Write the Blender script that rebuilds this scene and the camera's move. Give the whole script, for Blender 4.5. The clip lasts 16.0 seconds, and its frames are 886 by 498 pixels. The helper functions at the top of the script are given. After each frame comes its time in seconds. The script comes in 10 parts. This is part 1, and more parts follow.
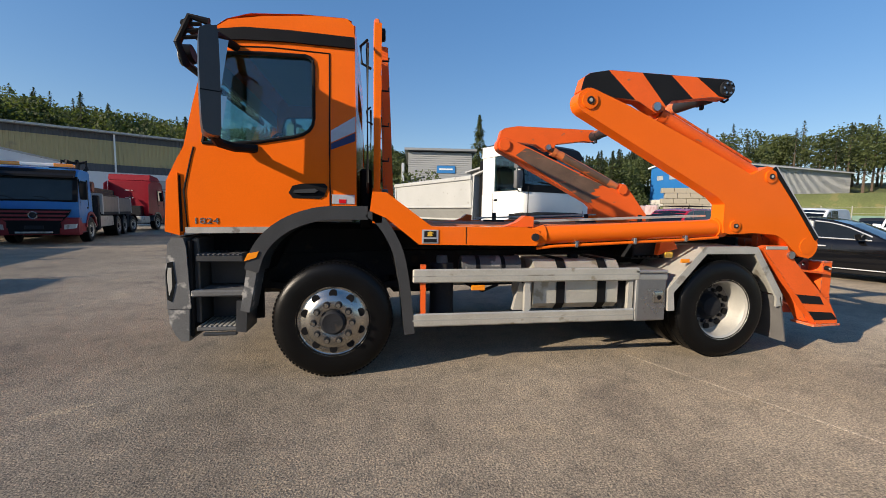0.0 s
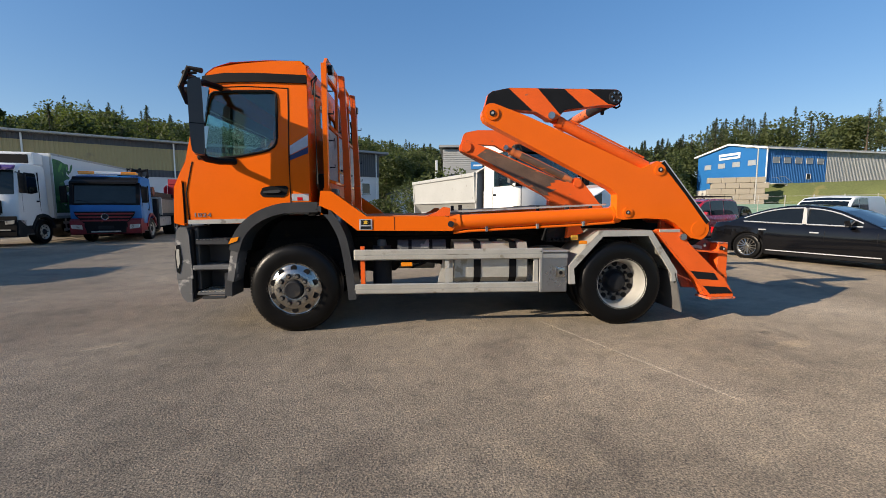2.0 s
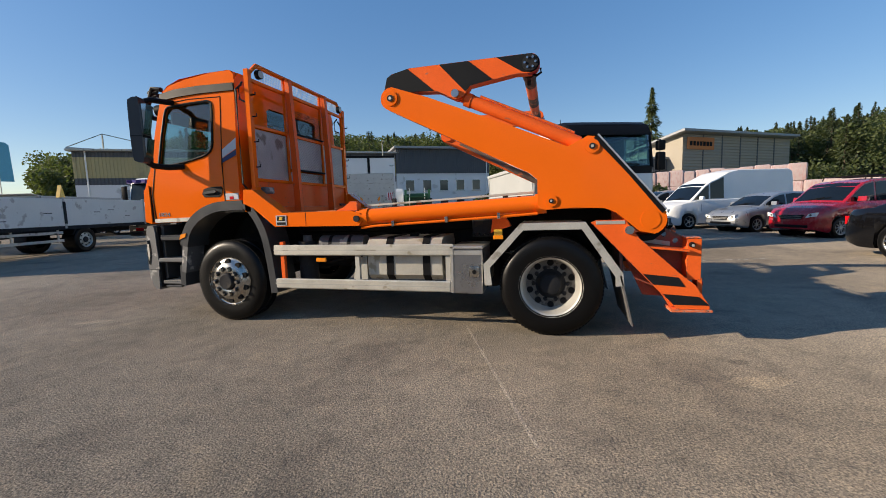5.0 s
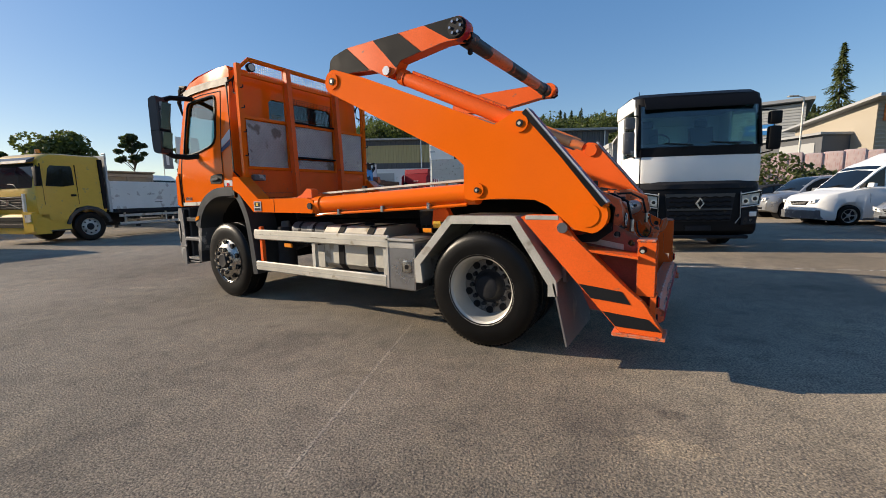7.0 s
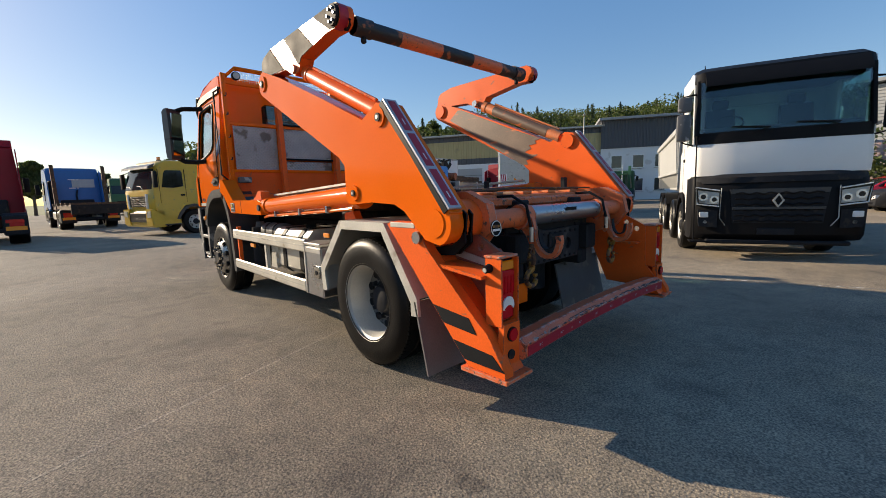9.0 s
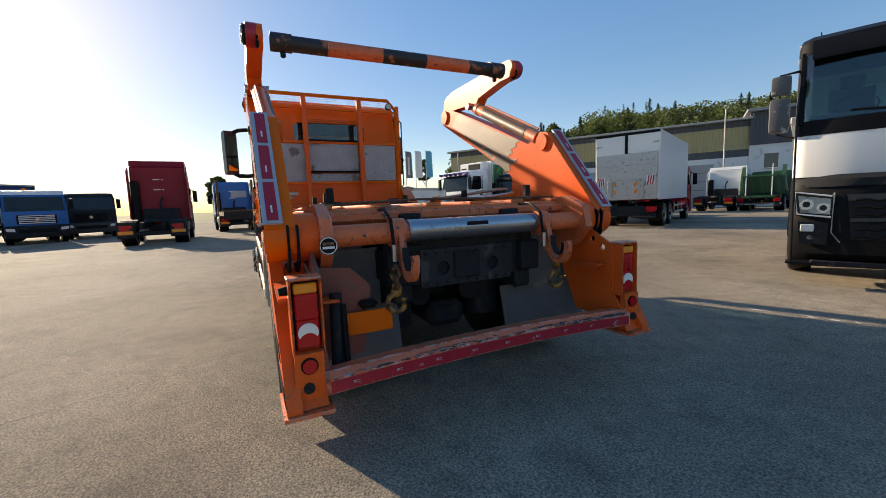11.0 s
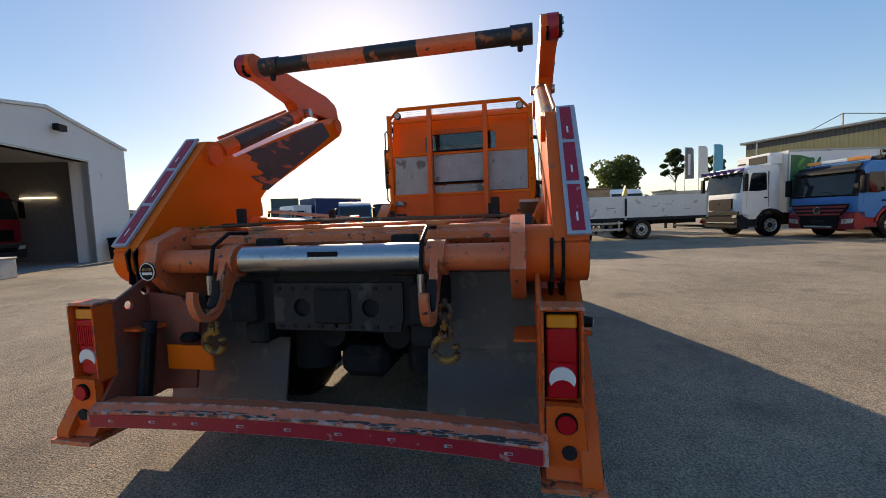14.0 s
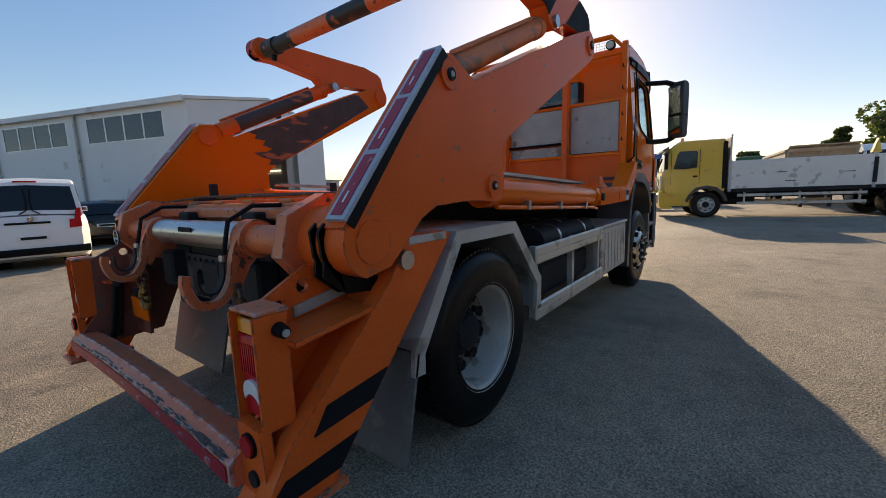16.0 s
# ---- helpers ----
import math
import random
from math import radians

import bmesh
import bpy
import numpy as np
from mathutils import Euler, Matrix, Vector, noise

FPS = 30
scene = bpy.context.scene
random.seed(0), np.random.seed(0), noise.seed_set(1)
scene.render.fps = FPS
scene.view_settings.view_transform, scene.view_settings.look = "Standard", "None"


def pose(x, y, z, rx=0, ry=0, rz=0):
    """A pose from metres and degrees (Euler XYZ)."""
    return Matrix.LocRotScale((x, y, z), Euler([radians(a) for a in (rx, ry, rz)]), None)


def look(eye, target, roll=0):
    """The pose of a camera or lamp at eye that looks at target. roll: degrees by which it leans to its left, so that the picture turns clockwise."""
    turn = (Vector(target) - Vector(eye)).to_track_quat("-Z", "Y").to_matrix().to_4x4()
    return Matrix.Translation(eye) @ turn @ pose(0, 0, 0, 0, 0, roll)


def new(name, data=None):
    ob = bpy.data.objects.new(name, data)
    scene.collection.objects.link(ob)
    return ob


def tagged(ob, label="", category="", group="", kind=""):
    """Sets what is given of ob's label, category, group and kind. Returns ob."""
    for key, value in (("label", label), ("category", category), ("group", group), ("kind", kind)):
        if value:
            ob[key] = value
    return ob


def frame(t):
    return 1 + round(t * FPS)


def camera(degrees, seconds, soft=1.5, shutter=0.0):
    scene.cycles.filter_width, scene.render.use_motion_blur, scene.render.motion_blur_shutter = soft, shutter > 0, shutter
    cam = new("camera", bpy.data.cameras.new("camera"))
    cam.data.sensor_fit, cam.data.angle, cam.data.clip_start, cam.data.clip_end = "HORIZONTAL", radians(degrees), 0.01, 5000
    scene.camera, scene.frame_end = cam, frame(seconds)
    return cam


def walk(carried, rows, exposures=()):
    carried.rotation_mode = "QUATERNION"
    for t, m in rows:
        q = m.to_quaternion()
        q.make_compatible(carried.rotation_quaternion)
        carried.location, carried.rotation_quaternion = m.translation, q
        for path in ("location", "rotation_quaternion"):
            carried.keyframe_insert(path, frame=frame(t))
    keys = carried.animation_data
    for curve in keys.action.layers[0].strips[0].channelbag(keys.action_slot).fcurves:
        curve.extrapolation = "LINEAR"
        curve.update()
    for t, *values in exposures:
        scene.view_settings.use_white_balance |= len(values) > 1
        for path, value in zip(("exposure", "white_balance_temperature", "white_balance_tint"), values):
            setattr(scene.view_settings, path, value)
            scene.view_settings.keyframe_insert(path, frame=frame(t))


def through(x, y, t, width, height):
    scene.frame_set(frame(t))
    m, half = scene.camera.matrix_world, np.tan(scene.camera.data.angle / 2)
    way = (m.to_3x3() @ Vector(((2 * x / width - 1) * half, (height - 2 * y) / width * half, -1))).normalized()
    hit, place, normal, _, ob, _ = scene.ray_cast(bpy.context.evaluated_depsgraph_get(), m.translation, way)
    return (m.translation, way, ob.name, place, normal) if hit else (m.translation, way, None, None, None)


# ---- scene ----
cam = camera(95.8, 16.0, 0.9)
PATH = [
    (0, (0.308, 0.355, 1.452), (0.64, 2.32, 1.273), 0.9),
    (0.5, (0.584, 0.048, 1.462), (0.811, 2.027, 1.28), 0.9),
    (1, (0.873, -0.273, 1.435), (1.043, 1.713, 1.265), 0.6),
    (1.5, (1.133, -0.575, 1.423), (1.279, 1.412, 1.245), 0.3),
    (2, (1.372, -0.782, 1.415), (1.494, 1.204, 1.217), -0.2),
    (2.5, (1.728, -0.84, 1.403), (1.801, 1.147, 1.186), -0.9),
    (3, (2.075, -0.743, 1.377), (2.066, 1.244, 1.155), -1.4),
    (3.5, (2.48, -0.651, 1.368), (2.357, 1.334, 1.155), -1.7),
    (4, (2.925, -0.58, 1.354), (2.679, 1.394, 1.154), -1.9),
    (4.2, (3.091, -0.509, 1.341), (2.797, 1.459, 1.139), -1.9),
    (6.3, (4.94, 0.329, 1.354), (4.047, 2.104, 1.118), -1.3),
    (6.5, (5.072, 0.462, 1.334), (4.13, 2.208, 1.088), -1.2),
    (7, (5.367, 0.819, 1.334), (4.309, 2.495, 1.068), -1.2),
    (7.5, (5.701, 1.154, 1.347), (4.542, 2.758, 1.062), -1.2),
    (8, (5.96, 1.531, 1.337), (4.708, 3.062, 1.039), -1.2),
    (8.5, (6.238, 1.875, 1.336), (4.893, 3.325, 1.04), -1.3),
    (8.7, (6.347, 2.004, 1.354), (4.961, 3.416, 1.064), -1.5),
    (10.8, (7.141, 3.557, 1.335), (5.387, 4.491, 1.11), -2.3),
    (11, (7.204, 3.733, 1.337), (5.414, 4.597, 1.11), -2.2),
    (11.5, (7.233, 4.15, 1.321), (5.363, 4.826, 1.101), -2.0),
    (12, (7.165, 4.577, 1.324), (5.232, 5.049, 1.123), -2.0),
    (12.5, (7.126, 5.001, 1.344), (5.151, 5.263, 1.169), -2.1),
    (13, (6.988, 5.399, 1.36), (4.994, 5.45, 1.209), -2.2),
    (13.5, (6.891, 5.799, 1.36), (4.903, 5.63, 1.219), -2.1),
    (14, (6.706, 6.133, 1.352), (4.753, 5.726, 1.202), -2.1),
    (14.5, (6.489, 6.45, 1.356), (4.604, 5.801, 1.187), -2.4),
    (15, (6.253, 6.809, 1.372), (4.464, 5.937, 1.18), -2.3),
    (15.5, (5.933, 7.101, 1.368), (4.25, 6.045, 1.142), -2.2),
    (16, (5.73, 7.516, 1.345), (4.157, 6.312, 1.064), -2.1),
]
walk(cam, [(t, look(eye, target, roll)) for t, eye, target, roll in PATH], [(0.0, 0.54, 6750, 12), (4.0, 0.54, 6850, 12), (8.5, 0.64, 7200, 12), (11.0, 0.78, 7600, 12), (12.3, 0.70, 7700, 13), (13.0, 0.58, 7800, 14), (13.6, 0.70, 7900, 14), (14.3, 0.88, 8000, 14), (15.2, 0.84, 8000, 14), (16.0, 0.78, 8100, 15)])

# ---- daylight ----
SUN_AZ, SUN_EL = radians(-157.5), radians(21.0)
world = bpy.data.worlds.new("world")
scene.world = world
world.use_nodes = True
sky = world.node_tree.nodes.new("ShaderNodeTexSky")
sky.sky_type, sky.sun_disc = "NISHITA", False
sky.sun_elevation, sky.sun_rotation = SUN_EL, radians(90) - SUN_AZ
sky.altitude, sky.air_density, sky.dust_density, sky.ozone_density = 400, 1.0, 0.4, 2.8
world.node_tree.nodes["Background"].inputs["Strength"].default_value = 0.13
deeper = world.node_tree.nodes.new("ShaderNodeHueSaturation")
deeper.inputs["Saturation"].default_value, deeper.inputs["Value"].default_value = 1.68, 1.58
deeper.inputs["Hue"].default_value = 0.511
haze = world.node_tree.nodes.new("ShaderNodeGamma")
haze.inputs["Gamma"].default_value = 0.56
world.node_tree.links.new(sky.outputs[0], haze.inputs["Color"])
world.node_tree.links.new(haze.outputs[0], deeper.inputs["Color"])
world.node_tree.links.new(deeper.outputs[0], world.node_tree.nodes["Background"].inputs["Color"])
sun_data = bpy.data.lights.new("sun", "SUN")
sun_data.energy, sun_data.angle, sun_data.color = 4.7, radians(0.6), (1.0, 0.88, 0.71)
sun = new("sun", sun_data)
sun_way = Vector((math.cos(SUN_EL) * math.cos(SUN_AZ), math.cos(SUN_EL) * math.sin(SUN_AZ), math.sin(SUN_EL)))
sun.matrix_world = look(sun_way * 60, (0, 0, 0))


# ---- materials ----
def material(name, color, rough=0.5, metal=0.0, vary=0.12, scale=6.0, fine=90.0, bump=0.0, wear=None, wear_amount=0.0,
             wear_scale=7.0, coat=0.0, island=0.0, rand=0.0, spec=0.5, stretch=None, edge=0.0, edge_color=(0.36, 0.32, 0.30)):
    """Painted, bare or worn surface: colour at two scales, fine relief, patches of wear in a second colour."""
    m = bpy.data.materials.new(name)
    m.use_nodes = True
    nt, n = m.node_tree, m.node_tree.nodes
    b = n["Principled BSDF"]
    coord = n.new("ShaderNodeTexCoord")

    def noise_at(sc, detail=4.0):
        t = n.new("ShaderNodeTexNoise")
        t.inputs["Scale"].default_value, t.inputs["Detail"].default_value = sc, detail
        nt.links.new(coord.outputs["Object"], t.inputs["Vector"])
        return t

    big, small = noise_at(scale), noise_at(fine)
    both = n.new("ShaderNodeMath")
    both.operation = "ADD"
    nt.links.new(big.outputs[0], both.inputs[0]), nt.links.new(small.outputs[0], both.inputs[1])
    last = both.outputs[0]
    if island:
        geo = n.new("ShaderNodeNewGeometry")
        add = n.new("ShaderNodeMath")
        add.operation, add.inputs[1].default_value = "MULTIPLY_ADD", island
        nt.links.new(geo.outputs["Random Per Island"], add.inputs[0]), nt.links.new(last, add.inputs[2])
        last = add.outputs[0]
    if rand:
        info = n.new("ShaderNodeObjectInfo")
        add = n.new("ShaderNodeMath")
        add.operation, add.inputs[1].default_value = "MULTIPLY_ADD", rand
        nt.links.new(info.outputs["Random"], add.inputs[0]), nt.links.new(last, add.inputs[2])
        last = add.outputs[0]
    span = n.new("ShaderNodeMapRange")
    span.inputs["From Min"].default_value, span.inputs["From Max"].default_value = 0.6, 1.4 + island + rand
    span.inputs["To Min"].default_value, span.inputs["To Max"].default_value = 1 - vary, 1 + vary
    nt.links.new(last, span.inputs["Value"])
    tint = n.new("ShaderNodeVectorMath")
    tint.operation = "SCALE"
    tint.inputs[0].default_value = color
    nt.links.new(span.outputs[0], tint.inputs["Scale"])
    out = tint.outputs[0]
    if wear:
        w = noise_at(wear_scale, 9.0)
        if stretch:
            long_ = n.new("ShaderNodeVectorMath")
            long_.operation = "MULTIPLY"
            long_.inputs[1].default_value = stretch
            nt.links.new(coord.outputs["Object"], long_.inputs[0]), nt.links.new(long_.outputs[0], w.inputs["Vector"])
        ramp = n.new("ShaderNodeMapRange")
        ramp.inputs["From Min"].default_value = 0.68 - wear_amount * 0.36
        ramp.inputs["From Max"].default_value = 0.72 - wear_amount * 0.30
        nt.links.new(w.outputs[0], ramp.inputs["Value"])
        mix = n.new("ShaderNodeMix")
        mix.data_type = "RGBA"
        nt.links.new(ramp.outputs[0], mix.inputs[0])
        nt.links.new(out, mix.inputs[6])
        mix.inputs[7].default_value = (*wear, 1)
        out = mix.outputs[2]
    if edge:
        # paint knocked off along the edges, broken up by noise
        bev, geo_, dot, rim_, chips, patchy = (n.new("ShaderNodeBevel"), n.new("ShaderNodeNewGeometry"), n.new("ShaderNodeVectorMath"), n.new("ShaderNodeMapRange"),
                                               noise_at(28.0, 6.0), n.new("ShaderNodeMapRange"))
        bev.samples, bev.inputs["Radius"].default_value = 4, edge
        dot.operation = "DOT_PRODUCT"
        nt.links.new(bev.outputs[0], dot.inputs[0]), nt.links.new(geo_.outputs["Normal"], dot.inputs[1])
        rim_.inputs["From Min"].default_value, rim_.inputs["From Max"].default_value = (0.998, 0.985) if edge > 0.02 else (0.985, 0.93)
        nt.links.new(dot.outputs["Value"], rim_.inputs["Value"])
        patchy.inputs["From Min"].default_value, patchy.inputs["From Max"].default_value = 0.43, 0.51
        nt.links.new(chips.outputs[0], patchy.inputs["Value"])
        both_, mix_ = n.new("ShaderNodeMath"), n.new("ShaderNodeMix")
        both_.operation, mix_.data_type = "MULTIPLY", "RGBA"
        nt.links.new(rim_.outputs[0], both_.inputs[0]), nt.links.new(patchy.outputs[0], both_.inputs[1])
        nt.links.new(both_.outputs[0], mix_.inputs[0]), nt.links.new(out, mix_.inputs[6])
        deep, tone_ = n.new("ShaderNodeMapRange"), n.new("ShaderNodeMix")
        deep.inputs["From Min"].default_value, deep.inputs["From Max"].default_value = 0.50, 0.56
        tone_.data_type = "RGBA"
        tone_.inputs[6].default_value, tone_.inputs[7].default_value = (*edge_color, 1), (0.03, 0.026, 0.024, 1)
        nt.links.new(noise_at(13.0, 3.0).outputs[0], deep.inputs["Value"]), nt.links.new(deep.outputs[0], tone_.inputs[0])
        nt.links.new(tone_.outputs[2], mix_.inputs[7])
        out = mix_.outputs[2]
    nt.links.new(out, b.inputs["Base Color"])
    rr = n.new("ShaderNodeMapRange")
    rr.inputs["From Min"].default_value, rr.inputs["From Max"].default_value = 0.3, 0.7
    rr.inputs["To Min"].default_value, rr.inputs["To Max"].default_value = max(0.02, rough - 0.04), min(1, rough + 0.06)
    nt.links.new(big.outputs[0], rr.inputs["Value"])
    nt.links.new(rr.outputs[0], b.inputs["Roughness"])
    b.inputs["Metallic"].default_value = metal
    b.inputs["Specular IOR Level"].default_value = spec
    b.inputs["Coat Weight"].default_value, b.inputs["Coat Roughness"].default_value = coat, 0.06
    if bump:
        bp = n.new("ShaderNodeBump")
        bp.inputs["Strength"].default_value, bp.inputs["Distance"].default_value = bump, 0.01
        nt.links.new(small.outputs[0], bp.inputs["Height"])
        nt.links.new(bp.outputs[0], b.inputs["Normal"])
    return m


def glass_material(name, tint=(0.75, 0.85, 0.85), clear=0.8, rough=0.02):
    """Tinted pane: a mix of clear passage and gloss."""
    m = bpy.data.materials.new(name)
    m.use_nodes = True
    nt, n = m.node_tree, m.node_tree.nodes
    n.remove(n["Principled BSDF"])
    through_, gloss, fres, mix = (n.new("ShaderNodeBsdfTransparent"), n.new("ShaderNodeBsdfGlossy"),
                                  n.new("ShaderNodeLayerWeight"), n.new("ShaderNodeMixShader"))
    through_.inputs[0].default_value = (tint[0] * clear, tint[1] * clear, tint[2] * clear, 1)
    gloss.inputs["Roughness"].default_value = rough
    steep, span = n.new("ShaderNodeMath"), n.new("ShaderNodeMath")
    steep.operation, steep.inputs[1].default_value = "POWER", 3.5
    span.operation, span.inputs[1].default_value, span.inputs[2].default_value = "MULTIPLY_ADD", 0.8, 0.09
    nt.links.new(fres.outputs["Facing"], steep.inputs[0]), nt.links.new(steep.outputs[0], span.inputs[0])
    nt.links.new(span.outputs[0], mix.inputs[0])
    nt.links.new(through_.outputs[0], mix.inputs[1]), nt.links.new(gloss.outputs[0], mix.inputs[2])
    nt.links.new(mix.outputs[0], n["Material Output"].inputs["Surface"])
    return m


def glow_material(name, color, strength):
    m = bpy.data.materials.new(name)
    m.use_nodes = True
    b = m.node_tree.nodes["Principled BSDF"]
    b.inputs["Base Color"].default_value = (*color, 1)
    b.inputs["Emission Color"].default_value = (*color, 1)
    b.inputs["Emission Strength"].default_value = strength
    return m


ORANGE = material("orange_paint", (0.80, 0.139, 0.009), 0.11, vary=0.06, scale=2.0, spec=0.13)
ORANGE_USED = material("scratched_orange_paint", (0.80, 0.122, 0.020), 0.36, spec=0.18, vary=0.12, scale=3.0, bump=0.04, wear=(0.40, 0.13, 0.07), wear_amount=0.06, wear_scale=11.0, stretch=(0.8, 1.2, 1.5), edge=0.009, edge_color=(0.12, 0.08, 0.07))
ORANGE_WORN = material("rubbed_orange_paint", (0.62, 0.17, 0.05), 0.5, vary=0.25, scale=3.0, bump=0.15, wear=(0.24, 0.13, 0.08), wear_amount=0.36, wear_scale=4.0, stretch=(0.5, 1.6, 1.6))
ORANGE_CHIPPED = material("chipped_orange_paint", (0.68, 0.15, 0.05), 0.45, vary=0.2, bump=0.12, wear=(0.07, 0.05, 0.045), wear_amount=0.17, wear_scale=22.0, edge=0.014, edge_color=(0.42, 0.33, 0.29))
BUMPER_PAINT = material("dull_red_orange_bumper_paint", (0.70, 0.16, 0.07), 0.42, vary=0.22, scale=4.0, bump=0.15, wear=(0.34, 0.17, 0.12), wear_amount=0.14, wear_scale=12.0, stretch=(2.2, 0.45, 1.8), edge=0.03, edge_color=(0.50, 0.44, 0.41))
# dusty orange plate at the rear, its shade darkening the colour to red-brown
SHADED_RED = material("dusty_shade_tinted_red_plate", (0.25, 0.065, 0.042), 0.55, vary=0.3, bump=0.1, wear=(0.17, 0.08, 0.055), wear_amount=0.3, wear_scale=6.0)
SCRAPED = material("scraped_brown_steel", (0.135, 0.085, 0.058), 0.5, vary=0.4, scale=5.0, bump=0.15, wear=(0.52, 0.14, 0.045), wear_amount=0.22, wear_scale=6.0, stretch=(0.5, 1.6, 1.6))
SCRAPED_DARK = material("blackened_scraped_steel", (0.060, 0.042, 0.036), 0.55, vary=0.5, scale=6.0, bump=0.2, wear=(0.42, 0.11, 0.045), wear_amount=0.2, wear_scale=7.0, stretch=(0.5, 1.6, 1.6))
CHIP_PALE = material("bare_primer", (0.30, 0.25, 0.225), 0.6, vary=0.3, scale=30)
CHIP_DARK = material("scraped_dark_steel", (0.045, 0.035, 0.032), 0.6, vary=0.4, scale=25)
BLACK_PAINT = material("black_stripe_paint", (0.012, 0.013, 0.015), 0.65, vary=0.2, spec=0.1)
BLACK_WORN = material("worn_black_paint", (0.02, 0.02, 0.022), 0.5, vary=0.3, wear=(0.35, 0.11, 0.04), wear_amount=0.3, wear_scale=8.0, bump=0.15)
PLASTIC = material("dark_grey_plastic", (0.042, 0.044, 0.047), 0.34, vary=0.14, bump=0.05, spec=0.45)
PLASTIC_PALE = material("scuffed_grey_plastic", (0.10, 0.103, 0.107), 0.6, vary=0.25, bump=0.1, wear=(0.35, 0.34, 0.32), wear_amount=0.25)
BLACK_PLASTIC = material("black_plastic", (0.008, 0.008, 0.009), 0.5, vary=0.2, spec=0.12)
CHASSIS = material("chassis_black", (0.020, 0.021, 0.024), 0.65, vary=0.35, wear=(0.04, 0.035, 0.03), wear_amount=0.2, bump=0.15, spec=0.15)
RIM_DISC = material("dirty_wheel_disc", (0.17, 0.158, 0.142), 0.55, 0.3, vary=0.3, scale=9, wear=(0.07, 0.062, 0.055), wear_amount=0.3, wear_scale=14)
RUBBER = material("tyre_rubber", (0.0035, 0.0035, 0.0037), 0.36, vary=0.25, bump=0.12, spec=0.22)
RUBBER_MAT = material("mudflap_rubber", (0.115, 0.112, 0.11), 0.7, vary=0.2, wear=(0.17, 0.155, 0.14), wear_amount=0.25)
ALU = material("aluminium", (0.52, 0.51, 0.48), 0.42, 0.75, vary=0.12, bump=0.05, wear=(0.28, 0.26, 0.23), wear_amount=0.2)
ALU_WARM = material("dusty_warm_aluminium", (0.55, 0.53, 0.465), 0.42, 0.5, vary=0.15, bump=0.05, wear=(0.36, 0.32, 0.24), wear_amount=0.22, wear_scale=5)
ALU_DULL = material("dull_aluminium", (0.46, 0.45, 0.41), 0.5, 0.35, vary=0.15, bump=0.06, wear=(0.27, 0.25, 0.21), wear_amount=0.25, wear_scale=4)
STEEL = material("bare_steel", (0.42, 0.43, 0.45), 0.28, 0.95, vary=0.15, scale=4, bump=0.05, wear=(0.2, 0.18, 0.16), wear_amount=0.15)
CHROME = material("polished_rim", (0.46, 0.44, 0.40), 0.24, 0.95, vary=0.1, wear=(0.30, 0.25, 0.18), wear_amount=0.2, wear_scale=12)
RUST = material("rusty_iron", (0.10, 0.055, 0.035), 0.75, 0.3, vary=0.35, bump=0.3, wear=(0.26, 0.18, 0.06), wear_amount=0.25, wear_scale=14)
FRAME_PLATE = material("worn_black_frame_paint", (0.022, 0.025, 0.030), 0.5, vary=0.3, bump=0.1, wear=(0.06, 0.06, 0.062), wear_amount=0.2, spec=0.25)
TAPE_SILVER = material("silver_reflective_tape", (0.42, 0.44, 0.48), 0.4, 0.2, vary=0.1, scale=20)
TAPE_RED = material("red_reflective_tape", (0.40, 0.012, 0.03), 0.4, vary=0.15, scale=14, wear=(0.45, 0.2, 0.18), wear_amount=0.12, wear_scale=18)
LENS_RED = material("red_lens", (0.52, 0.008, 0.014), 0.2, vary=0.06, coat=0.1, spec=0.25)
LENS_AMBER = material("amber_lens", (0.85, 0.26, 0.01), 0.18, vary=0.06, coat=0.6)
LENS_WHITE = material("clear_lens", (0.8, 0.8, 0.78), 0.15, vary=0.05, coat=0.6)
BRIGHT_TRIM = material("bright_trim", (0.78, 0.78, 0.77), 0.22, 0.5, vary=0.05)
MIRROR = material("mirror_glass", (0.45, 0.47, 0.48), 0.03, 1.0, vary=0.02)
GLASS = glass_material("cab_glass", (0.72, 0.94, 0.93), 0.80)
SCREEN_GLASS = material("lorry_windscreen", (0.020, 0.027, 0.028), 0.05, vary=0.4, scale=1.2, spec=0.36)
DEEP_RED = material("dark_red_paint", (0.20, 0.013, 0.02), 0.4, vary=0.12)
DARK_GLASS = material("tinted_glass", (0.006, 0.008, 0.009), 0.04, vary=0.2, spec=0.45)
SEAT_CLOTH = material("seat_cloth", (0.035, 0.035, 0.04), 0.9, vary=0.2)
TRIM_GREY = material("cab_trim", (0.24, 0.24, 0.24), 0.7, vary=0.1)
CHECKER = material("worn_checker_plate", (0.36, 0.36, 0.35), 0.45, 0.4, vary=0.25, scale=5, bump=0.2, wear=(0.17, 0.15, 0.13), wear_amount=0.3, wear_scale=4)


